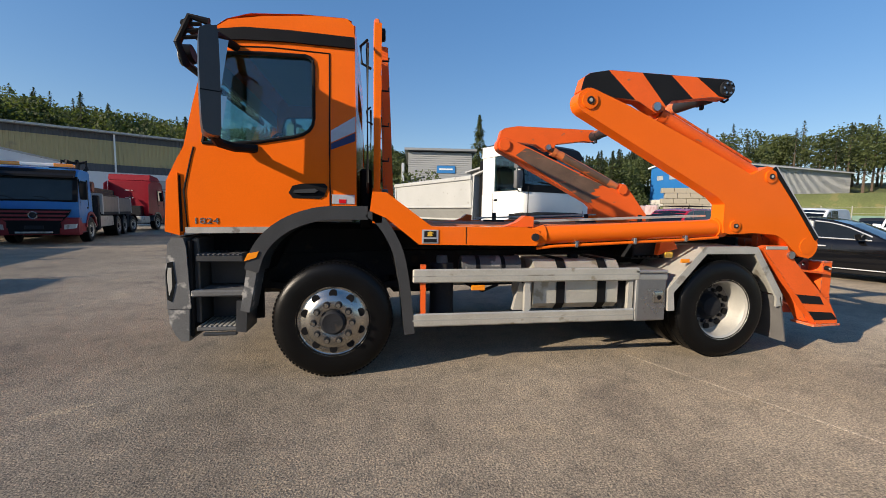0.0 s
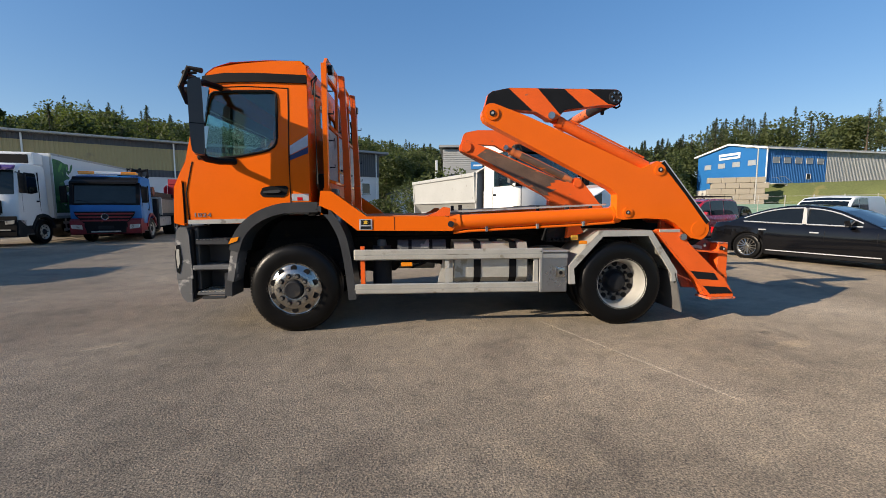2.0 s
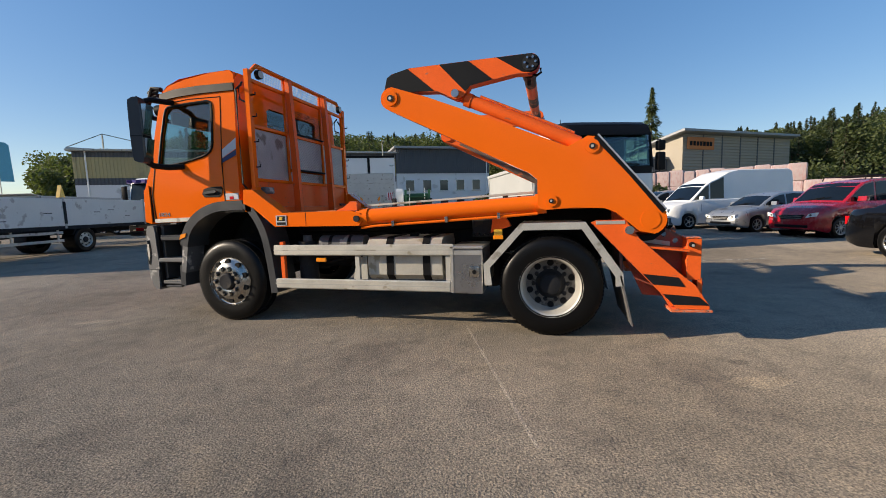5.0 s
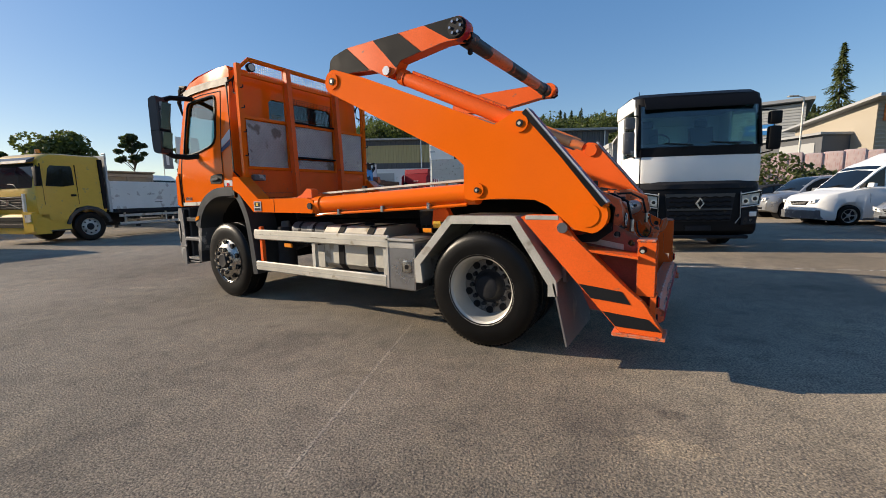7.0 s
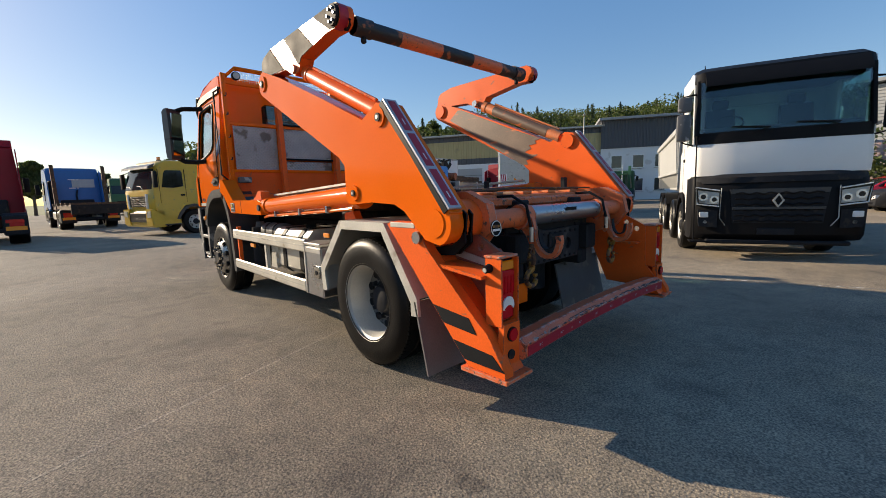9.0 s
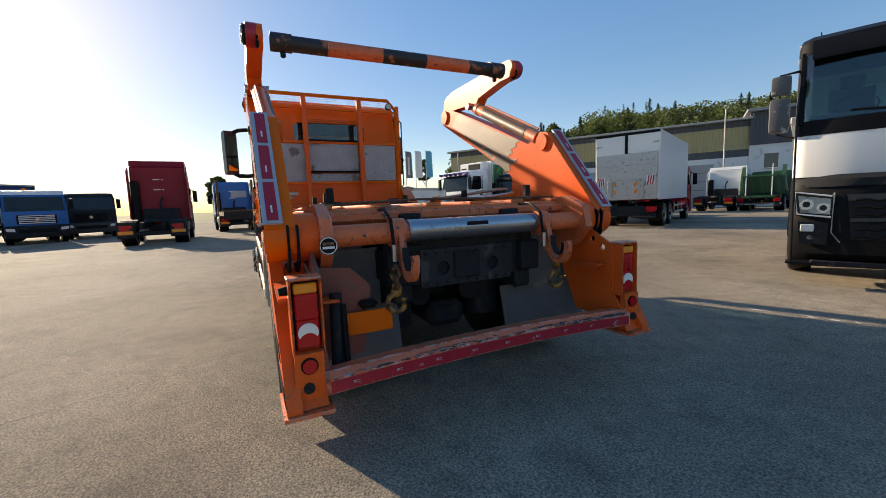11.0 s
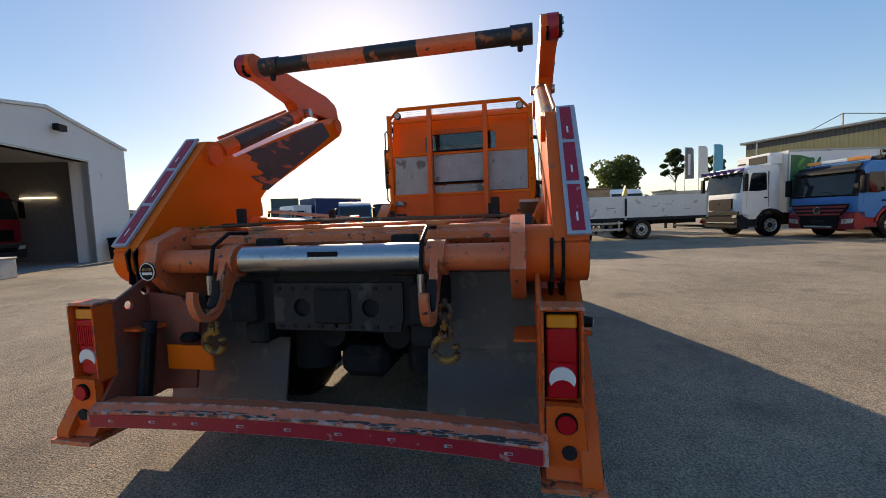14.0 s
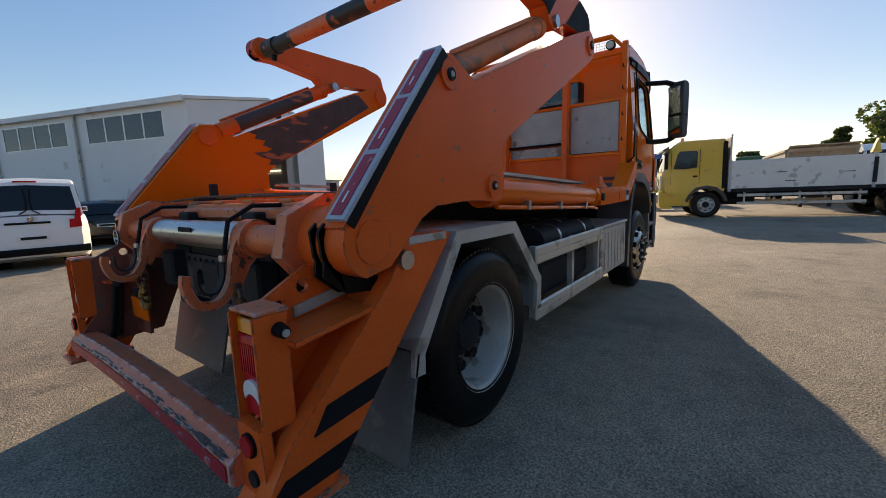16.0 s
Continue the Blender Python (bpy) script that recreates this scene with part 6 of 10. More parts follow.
# white construction tipper facing the yard
tip = thing("tipper_truck", facing(5.38, 11.12, 0.38, -0.925), "white tipper truck with black front and grey body", "truck")


def tipper_front(P):
    """Cab of the tipper: white shell, glazed front with a visible inside, black bumper block with lamps and grille."""
    W_, H_ = 1.24, 3.45

    def shell(prof, ys, name, mat, parent, label=""):
        bm = bmesh.new()
        rings = []
        for f, back, drop in ys:
            rings.append([bm.verts.new((x + (back if x < 0.5 else -back * 0.25), f, z - (drop if z > 3.2 else 0))) for x, z in prof])
        for a, b in zip(rings, rings[1:]):
            for i in range(len(prof)):
                j = (i + 1) % len(prof)
                bm.faces.new((a[i], a[j], b[j], b[i]))
        bm.faces.new(rings[0]), bm.faces.new(rings[-1][::-1])
        return part(name, bm, mat, parent, label)

    wide = [(-1.24, 0.16, 0.06), (-1.20, 0.09, 0.02), (-1.10, 0.035, 0.0), (-0.6, 0.0, 0.0), (0.6, 0.0, 0.0), (1.10, 0.035, 0.0), (1.20, 0.09, 0.02), (1.24, 0.16, 0.06)]
    cab_ = shell([(-0.02, 1.50), (-0.04, 1.72), (-0.02, 2.06), (0.10, 2.10), (1.5, 2.10), (1.9, 2.0), (1.9, 1.0), (1.84, 1.0), (1.70, 1.16), (1.42, 1.22), (1.0, 1.16), (0.82, 1.0), (0.80, 0.8), (0.3, 0.8), (0.3, 1.46)], wide, "cab", WHITE, P, "white painted cab shell")
    shell([(-0.025, 2.06), (-0.015, 2.26), (0.10, 2.26), (0.10, 2.06)], [(y * 0.985, b, 0) for y, b, d in wide], "cowl", BLACK_PLASTIC, cab_, "black cowl below the windscreen")
    shell([(0.13, 3.17), (0.20, 3.36), (0.42, 3.46), (1.0, 3.50), (1.84, 3.48), (1.9, 3.38), (1.9, 3.17)], wide, "roof_cap", BLACK_PLASTIC, cab_, "black roof cap")
    part("rear_wall", rbox(1.82, 1.9, -1.2, 1.2, 2.0, 3.2, 0.01), WHITE, cab_)
    part("rear_window", rbox(1.80, 1.83, -0.55, 0.5, 2.42, 2.95, 0.03), LENS_WHITE, cab_)
    # windscreen
    bm = bmesh.new()
    rows_ = []
    for f, back, d in wide[1:-1]:
        rows_.append([bm.verts.new((x + back, f * 0.985, z)) for x, z in ((-0.01, 2.24), (0.14, 3.20), (0.152, 3.20), (0.002, 2.24))])
    for a, b in zip(rows_, rows_[1:]):
        for i in range(4):
            bm.faces.new((a[i], a[(i + 1) % 4], b[(i + 1) % 4], b[i]))
    bm.faces.new(rows_[0]), bm.faces.new(rows_[-1][::-1])
    part("windscreen", bm, GLASS, cab_, "clear windscreen", 20)
    for s in (-1, 1):
        part("corner_post", rtube([(0.09, s * 1.19, 2.22), (0.25, s * 1.18, 3.2)], 0.045, 6), BLACK_PLASTIC, cab_)
        part("white_post", rprism([(0.13, 2.08), (0.30, 3.2), (0.42, 3.2), (0.26, 2.08)], s * 1.20, s * 1.238, "xz", 0.012, 2), WHITE, cab_)
        part("roof_side", rprism([(0.28, 3.12), (0.36, 3.34), (0.56, 3.41), (1.86, 3.43), (1.88, 3.12)], s * 1.205, s * 1.246, "xz", 0.015, 2), WHITE, cab_, "white side of the roof")
        part("door_post", rbox(1.32, 1.44, s * 1.14, s * 1.215, 2.05, 3.2, 0.01), WHITE, cab_)
        part("side_panel", rbox(1.44, 1.86, s * 1.16, s * 1.22, 2.05, 3.2, 0.01), WHITE, cab_)
        part("side_window", rprism([(0.16, 2.12), (0.32, 3.16), (1.32, 3.16), (1.32, 2.12)], s * 1.185, s * 1.195, "xz"), GLASS, cab_)
        part("door_gap", rbox(1.33, 1.345, s * 1.20, s * 1.243, 1.25, 2.1), BLACK_PLASTIC, cab_)
        part("door_handle", rbox(1.12, 1.28, s * 1.235, s * 1.262, 1.82, 1.88, 0.008), BLACK_PLASTIC, cab_)
        pale = PLASTIC_PALE if s > 0 else BLACK_PLASTIC
        mi = part("mirror", rbox(0.0, 0.14, s * 1.30, s * 1.53, 2.14, 2.62, 0.05, 2), pale, cab_)
        part("wide_mirror", rbox(0.0, 0.14, s * 1.30, s * 1.52, 2.66, 2.92, 0.04, 2), pale, cab_)
        part("mirror_arm", rtube([(0.22, s * 1.2, 2.98), (0.10, s * 1.42, 2.94), (0.10, s * 1.42, 2.12), (0.24, s * 1.2, 2.06)], 0.02, 6), BLACK_PLASTIC, mi)
        part("wheel_arch", band(arc(1.42, 0.5, 0.70, 168, 12, 10), 0.10, s * 0.95, s * 1.27), BLACK_PLASTIC, cab_)
        part("step_case", rbox(0.30, 0.86, s * 0.95, s * 1.235, 0.42, 0.86, 0.03, 2), BLACK_PLASTIC, cab_)
        part("step", rbox(0.34, 0.82, s * 1.0, s * 1.245, 0.62, 0.66, 0.006), ALU_DULL, cab_)
        simple_wheel(P, 1.42, s * 1.25, s, 0.5, 0.3)
    part("sun_visor", rprism([(0.13, 3.16), (0.02, 3.06), (0.03, 3.12), (0.20, 3.34)], -1.10, 1.10, "xz", 0.02, 2), BLACK_PLASTIC, cab_, "black sun visor")
    for y0 in (-0.95, -0.05):
        part("wiper", rtube([(-0.04, y0 + 0.45, 2.20), (-0.035, y0 + 0.2, 2.29), (-0.01, y0 - 0.1 + 0.85, 2.34)], 0.012, 5), BLACK_PLASTIC, cab_)
    # inside
    part("dashboard", rprism([(0.12, 2.10), (0.15, 2.30), (0.45, 2.38), (0.6, 2.10)], -1.1, 1.1, "xz", 0.02), SEAT_CLOTH, cab_)
    for y in (-0.62, 0.62):
        st = part("seat", rprism([(0.9, 2.1), (0.95, 2.2), (1.35, 2.2), (1.5, 2.85), (1.62, 2.85), (1.55, 2.1)], y - 0.25, y + 0.25, "xz", 0.04), SEAT_CLOTH, cab_)
        part("headrest", rbox(1.5, 1.6, y - 0.14, y + 0.14, 2.86, 3.05, 0.03), SEAT_CLOTH, st)
    part("steering_wheel", rtube([(0.62 + 0.08 * math.sin(a), 0.62 + 0.22 * math.cos(a), 2.48 + 0.14 * math.sin(a)) for a in [q * math.pi / 8 for q in range(17)]], 0.018, 5), BLACK_PLASTIC, cab_)
    # black bumper block with rounded corners
    front = [(-1.25, 0.30, 0), (-1.22, 0.16, 0), (-1.10, 0.05, 0), (-0.75, 0.0, 0), (-0.7, -0.015, 0), (0.7, -0.015, 0), (0.75, 0.0, 0), (1.10, 0.05, 0), (1.22, 0.16, 0), (1.25, 0.30, 0)]
    bump = shell([(0.02, 0.36), (-0.08, 0.46), (-0.10, 0.9), (-0.06, 1.36), (-0.02, 1.46), (0.3, 1.46), (0.3, 0.36)], front, "bumper", BLACK_PLASTIC, P, "black plastic bumper block")
    shell([(-0.09, 1.36), (-0.08, 1.46), (-0.02, 1.52), (0.1, 1.52), (0.1, 1.36)], [(y * 0.98, b + 0.02 * (abs(y) > 1.0), 0) for y, b, d in front], "shut_line", CHASSIS, bump)
    gr = part("grille", rprism([(-0.62, 0.66), (0.62, 0.66), (0.68, 1.26), (-0.68, 1.26)], -0.125, -0.08, "yz", 0.02), CHASSIS, bump, "dark ribbed grille")
    for k in range(6):
        z = 0.70 + k * 0.095
        wv = [(-0.13 - 0.006, -0.60 + 1.2 * q / 12, z + 0.014 * (1 if q % 2 else -1) * (q not in (0, 12))) for q in range(13)]
        part("grille_bar", rtube(wv, 0.014, 5), BLACK_PLASTIC, gr)
    part("diamond_badge", rprism([(0, 0.93), (0.085, 1.05), (0, 1.17), (-0.085, 1.05)], -0.17, -0.14, "yz", 0.008), ALU, gr)
    part("badge_core", rprism([(0, 0.965), (0.05, 1.05), (0, 1.135), (-0.05, 1.05)], -0.174, -0.165, "yz"), BLACK_PLASTIC, gr)
    part("grille_band", rprism([(-0.66, 1.17), (0.66, 1.17), (0.68, 1.25), (-0.68, 1.25)], -0.14, -0.12, "yz", 0.006), PLASTIC, gr)
    part("grille_band", rprism([(-0.63, 0.90), (0.63, 0.90), (0.635, 0.94), (-0.635, 0.94)], -0.15, -0.12, "yz", 0.006), PLASTIC, gr)
    part("plate_holder", rbox(-0.125, -0.10, -0.26, 0.26, 0.46, 0.57, 0.006), CHASSIS, bump)
    for s in (-1, 1):
        part("trim_line", rtube([(-0.10, s * 0.80, 1.28), (-0.115, s * 0.81, 0.75), (-0.115, s * 0.72, 0.62)], 0.009, 5), ALU_DULL, bump)
        la = part("headlamp", rprism([(s * 0.80, 0.94), (s * 1.17, 0.98), (s * 1.215, 1.32), (s * 0.80, 1.25)], -0.085, 0.05, "yz", 0.02, 2), SCREEN_GLASS, bump, "dark headlamp with bright reflectors")
        for yy, zz, rr in ((0.90, 1.08, 0.07), (1.07, 1.13, 0.075)):
            part("reflector", rcyl((-0.098, s * yy, zz), (-0.08, s * yy, zz), rr, rr * 0.8, 16), BRIGHT_TRIM, la)
            part("bulb_lens", rcyl((-0.103, s * yy, zz), (-0.096, s * yy, zz), rr * 0.55, None, 14), SCREEN_GLASS, la)
        part("lamp_bowl", rprism([(s * 0.83, 0.99), (s * 1.13, 1.02), (s * 1.16, 1.25), (s * 0.83, 1.20)], -0.092, -0.08, "yz", 0.006), ALU_DULL, la)
        part("day_light", rtube([(-0.094, s * 0.82, 1.235), (-0.094, s * 1.19, 1.30), (-0.09, s * 1.16, 1.0), (-0.094, s * 0.82, 0.955)], 0.013, 5), LENS_WHITE, la)
        part("corner_intake", rprism([(s * 0.84, 0.58), (s * 1.12, 0.60), (s * 1.15, 0.90), (s * 0.84, 0.88)], -0.10, -0.05, "yz", 0.015), CHASSIS, bump)
        part("fog_lamp", rbox(-0.112, -0.05, s * 0.98, s * 1.12, 0.76, 0.86, 0.01), LENS_WHITE, bump)
        part("tow_eye", rcyl((-0.10, s * 1.02, 0.68), (-0.07, s * 1.02, 0.68), 0.03, None, 12), ALU_DULL, bump)
    part("under_shelf", rbox(-0.12, 0.25, -1.0, 1.0, 0.29, 0.36, 0.02), CHASSIS, bump)
    part("side_pole", rcyl((-0.12, 1.2, 0.33), (-0.12, 1.22, 2.2), 0.012, None, 8), BLACK_PLASTIC, bump)
    part("pole_foot", rbox(-0.16, 0.1, 0.95, 1.26, 0.31, 0.34, 0.006), BLACK_PLASTIC, bump)


tipper_front(tip)
undercarriage(tip, 1.6, 8.0, (5.6, 6.95), 1.24)
simple_wheel(tip, 3.3, 1.25, 1, 0.5, 0.3)
simple_wheel(tip, 3.3, -1.25, -1, 0.5, 0.3)
tipper_body(tip, 2.35, 8.0, 1.30, 2.62, GREY_BODY, 1.24)
part("exhaust_stack", rcyl((2.08, -0.95, 0.8), (2.08, -0.95, 3.3), 0.09, None, 14), CHASSIS, tip)
part("air_intake", rbox(1.98, 2.22, 0.5, 1.1, 1.1, 3.1, 0.04), BLACK_PLASTIC, tip)
part("aerial", rtube([(0.9, 1.0, 3.45), (0.87, 1.02, 3.62)], 0.008, 5), BLACK_PLASTIC, tip)

# yellow flatbed
fb = thing("flatbed_truck", facing(-13.57, 4.43, 0.261, -0.965), "yellow flatbed truck with dull white drop sides", "truck")
lorry_cab(fb, YELLOW_PAINT, H=2.98, L=2.1, w=1.22, bumper=YELLOW_PAINT, visor=PLASTIC, zw0=1.84, zw1=2.62, slats=5, lamp_z=0.80, beacon=(-0.35,), wheel_x=1.50, grille=(1.16, 1.58))
undercarriage(fb, 1.9, 10.4, (7.14,), 1.22, rails=(2.5, 6.2))
drop_side(fb, 2.22, 10.42, 1.08, 1.03, WHITE_DULL, 1.25, 2, 0.9)
part("bumper_slot", rbox(-0.09, -0.05, -0.75, 0.75, 0.56, 0.70, 0.01), BLACK_PLASTIC, fb)
part("bumper_slot", rbox(-0.09, -0.05, -0.75, 0.75, 0.78, 0.92, 0.01), BLACK_PLASTIC, fb)
part("grille_sash", rprism([(-0.62, 1.18), (-0.55, 1.18), (0.60, 1.54), (0.53, 1.54)], -0.052, -0.04, "yz", 0.003), ALU, fb, "pale slanting grille bar")
for s in (-1, 1):
    part("bumper_corner", rprism([(s * 0.72, 0.40), (s * 1.20, 0.44), (s * 1.22, 1.06), (s * 0.74, 1.08)], -0.10, 0.02, "yz", 0.03, 2), YELLOW_PAINT, fb)
    part("lamp_glass", rprism([(s * 0.86, 0.74), (s * 1.14, 0.76), (s * 1.16, 1.0), (s * 0.86, 0.98)], -0.115, -0.09, "yz", 0.012), ALU, fb)
    part("rear_pillar", rbox(1.98, 2.12, s * 1.08, s * 1.235, 1.1, 2.86, 0.02), BLACK_PLASTIC, fb)
    part("grille_frame", rprism([(s * 0.72, 1.08), (s * 0.80, 1.08), (s * 0.84, 1.66), (s * 0.76, 1.66)], -0.06, 0.02, "yz", 0.012), LENS_WHITE, fb)
part("headboard_rail", rtube([(2.22, -1.25, 2.9), (2.22, -1.25, 3.08), (2.22, -1.1, 3.08)], 0.03, 6), ALU_DULL, fb)
for s in (-1, 1):
    part("post_latch", rbox(6.26, 6.38, s * 1.262, s * 1.275, 1.16, 2.0, 0.006), CHASSIS, fb, "dark latch on the middle post")
    part("rear_mudguard", rprism(arc(7.14, 0.52, 0.62, 20, 160, 10) + arc(7.14, 0.52, 0.58, 160, 20, 10), s * 0.86, s * 1.24, "xz"), BLACK_PLASTIC, fb)
part("post_cap", rprism([(6.20, 2.15), (6.44, 2.15), (6.38, 2.45), (6.33, 2.62), (6.28, 2.45)], -1.24, -1.10, "xz", 0.01), YELLOW_PAINT, fb, "worn yellow post cap")
for x, z in ((3.6, 1.62), (3.9, 1.30), (5.5, 1.55), (7.6, 1.58), (8.3, 1.66), (9.2, 1.4)):
    part("board_scuff", rbox(x, x + 0.32, -1.2525, -1.2515, z, z + 0.025), CHASSIS, fb)

# white refrigerated lorry
rf = thing("refrigerated_truck", facing(-15.34, 15.5, 0.217, -0.976) @ Matrix.Scale(1.05, 4), "white refrigerated truck with a purple visor and leaf print", "truck")
lorry_cab(rf, WHITE, H=3.15, L=1.75, bumper=CHASSIS, visor=PURPLE_PAINT, zw0=1.95, zw1=2.84, slats=6, slat_mat=BLACK_PLASTIC, lamp_z=0.86, wheel_x=1.34, grille=(1.25, 1.72))
lf = part("lower_front", rprism([(-1.16, 0.42), (1.16, 0.42), (1.2, 1.14), (-1.2, 1.14)], -0.09, -0.05, "yz", 0.02), BLACK_PLASTIC, rf, "black lower front with lamps")
for s in (-1, 1):
    part("lamp_glass", rprism([(s * 0.86, 0.84), (s * 1.12, 0.86), (s * 1.14, 1.0), (s * 0.86, 0.97)], -0.11, -0.08, "yz", 0.012), ALU, lf)
part("grille_panel", rprism([(-0.72, 1.20), (0.72, 1.20), (0.76, 1.66), (-0.76, 1.66)], -0.055, -0.035, "yz", 0.012), BLACK_PLASTIC, rf, "black ribbed grille")
for k in range(5):
    part("visor_rib", rbox(-0.34, -0.04, -0.88 + k * 0.44 - 0.02, -0.88 + k * 0.44 + 0.02, 2.86, 2.99, 0.008), PURPLE_PAINT, rf)
part("bumper_gap", rbox(-0.115, -0.088, -1.0, 1.0, 0.62, 0.66), ALU_DULL, lf)
part("bumper_gap", rbox(-0.115, -0.088, -1.0, 1.0, 0.98, 1.0), PLASTIC, lf)
bx = box_body(rf, 2.05, 9.3, 1.05, 3.7, WHITE)
undercarriage(rf, 1.7, 9.3, (6.6, 7.9), 1.24, rails=(2.6, 5.9))
cool = part("cooling_unit", rbox(1.45, 2.05, -1.0, 1.0, 3.15, 3.66, 0.05), WHITE, rf, "white cooling unit over the cab")
part("cooling_grille", rbox(1.43, 1.46, -0.85, 0.2, 3.22, 3.56, 0.01), BLACK_PLASTIC, cool)
part("unit_bar", rbox(1.43, 1.455, 0.4, 0.85, 3.3, 3.37), BLACK_PLASTIC, cool)
rng = random.Random(5)
PRINT_GREEN = material("green_leaf_print", (0.03, 0.15, 0.035), 0.45, vary=0.35, scale=4)
PRINT_LIME = material("light_green_leaf_print", (0.10, 0.32, 0.06), 0.45, vary=0.25, scale=5)
for s in (-1, 1):
    back_ = [(2.12, 1.25)] + [(3.0 + 0.28 * math.sin(2.3 * q) + 0.12 * math.cos(5.1 * q), 1.25 + 0.17 * q) for q in range(14)] + [(2.12, 3.5)]
    part("tree_print", rprism(back_, s * 1.2705, s * 1.2718, "xz"), PRINT_GREEN, bx, "green tree print on the box front")
    for k in range(30):
        cx, cz, r_ = 2.35 + rng.random() ** 1.5 * 1.1, 1.4 + rng.random() * 1.9, 0.14 + rng.random() * 0.2
        lean = rng.random() * 3.1
        pts = [(cx + r_ * math.cos(a) * math.cos(lean) - 0.35 * r_ * math.sin(a) * math.sin(lean), cz + r_ * math.cos(a) * math.sin(lean) + 0.35 * r_ * math.sin(a) * math.cos(lean)) for a in [q * 0.785 for q in range(8)]]
        part("leaf_print", rprism(pts, s * (1.272 + k * 0.0004), s * (1.2745 + k * 0.0004), "xz"), (PRINT_GREEN, PRINT_LIME, GREEN_PAINT)[k % 3], bx)

# blue lorry with a loading crane
SIGN_RUST = material("faded_orange_crane_paint", (0.30, 0.085, 0.035), 0.6, vary=0.3, wear=(0.10, 0.055, 0.035), wear_amount=0.4, wear_scale=6)
cr = thing("crane_truck", facing(-12.42, 17.9, 0.31, -0.951) @ Matrix.Scale(1.05, 4), "blue crane truck with red grille and grey drop sides", "truck")
lorry_cab(cr, BLUE_PAINT, H=2.85, L=1.75, lower=BLUE_PAINT, bumper=DEEP_RED, visor=BLACK_PLASTIC, roof=None, zw0=1.62, zw1=2.46, slats=0, lamp_z=0.66, wheel_x=1.45, grille=(1.02, 1.2))
gb = part("grille_block", rprism([(-1.04, 1.30), (1.04, 1.30), (0.98, 1.12), (0.74, 0.84), (-0.74, 0.84), (-0.98, 1.12)], -0.13, -0.05, "yz", 0.03, 2), BLACK_PLASTIC, cr, "black grille with dark red bars")
for k, hw in enumerate((0.76, 0.86, 0.96)):
    part("grille_bar", rprism([(-hw, 0.89 + k * 0.14), (hw, 0.89 + k * 0.14), (hw + 0.05, 0.96 + k * 0.14), (-hw - 0.05, 0.96 + k * 0.14)], -0.155, -0.125, "yz", 0.01), DEEP_RED, gb)
part("badge_ring", rtube([(-0.165, 0.12 * math.cos(q * 0.3927), 1.08 + 0.12 * math.sin(q * 0.3927)) for q in range(17)], 0.016, 6), CHROME, gb)
part("badge_disc", rcyl((-0.16, 0, 1.08), (-0.15, 0, 1.08), 0.11, None, 20), CHASSIS, gb)
low_ = part("lower_front", rprism([(-0.66, 0.40), (0.66, 0.40), (0.72, 0.84), (-0.72, 0.84)], -0.11, -0.06, "yz", 0.02), BLACK_PLASTIC, cr, "black lower front")
part("step_plate", rbox(-0.16, -0.09, -0.5, 0.5, 0.43, 0.49, 0.008), ALU_DULL, low_)
part("plate_holder", rbox(-0.13, -0.105, -0.26, 0.26, 0.58, 0.70, 0.006), CHASSIS, low_)
for s in (-1, 1):
    part("lamp_glass", rprism([(s * 0.80, 0.56), (s * 1.12, 0.60), (s * 1.16, 0.76), (s * 0.82, 0.74)], -0.095, -0.06, "yz", 0.012), ALU, cr)
part("screen_head", rprism([(0.15, 2.45), (0.12, 2.50), (0.27, 2.76), (0.36, 2.74)], -1.13, 1.13, "xz", 0.01), BLACK_PLASTIC, cr)
for s in (-1, 1):
    part("screen_pillar", rprism([(-0.012, 1.58), (0.165, 2.52), (0.25, 2.52), (0.07, 1.58)], s * 1.06, s * 1.2, "xz", 0.01), BLACK_PLASTIC, cr)
part("screen_frame", rprism([(0.02, 1.57), (0.0, 1.64), (0.05, 1.64), (0.07, 1.57)], -1.14, 1.14, "xz"), BLACK_PLASTIC, cr)
lb = part("roof_sign", rbox(0.5, 0.75, -1.0, 1.0, 2.88, 3.0, 0.02), LENS_WHITE, cr)
for s in (-1, 1):
    part("beacon_bar", rbox(0.49, 0.76, s * 0.45, s * 1.02, 2.875, 3.005, 0.02), LENS_AMBER, cr)
undercarriage(cr, 1.7, 8.6, (5.8, 7.1), 1.24)
part("side_skirt", rbox(2.0, 4.9, -1.22, 1.22, 0.55, 1.02, 0.03), ALU_DULL, cr)
drop_side(cr, 3.1, 8.6, 1.2, 0.7, WOOD_GREY, 1.25, 2, 0.1)
col_ = part("crane_column", rbox(2.15, 2.6, -0.4, 0.4, 1.0, 2.4, 0.05), CHASSIS, cr, "dark folded loading crane")
part("crane_boom", rprism([(2.1, 2.3), (2.5, 3.15), (2.75, 3.1), (2.6, 2.2)], -0.2, 0.25, "xz", 0.03), CHASSIS, col_)
part("crane_arm", rbox(2.5, 6.2, -0.15, 0.2, 2.2, 2.42, 0.03), RUST, col_)
part("crane_arm", rbox(3.4, 7.4, -0.75, -0.4, 2.05, 2.3, 0.03), RUST, col_)
part("crane_elbow", rcyl((3.3, -0.9, 2.3), (3.3, 0.4, 2.3), 0.22, None, 14), SIGN_RUST, col_)
part("crane_link", rprism([(3.0, 1.6), (3.3, 1.6), (3.6, 2.5), (3.2, 2.55)], -0.5, 0.45, "xz", 0.03), SIGN_RUST, col_)
grab = part("crane_grab", rcyl((2.45, -0.55, 2.75), (2.45, -0.55, 3.25), 0.13, 0.2, 14), CHASSIS, col_, "dark folded claw grab")
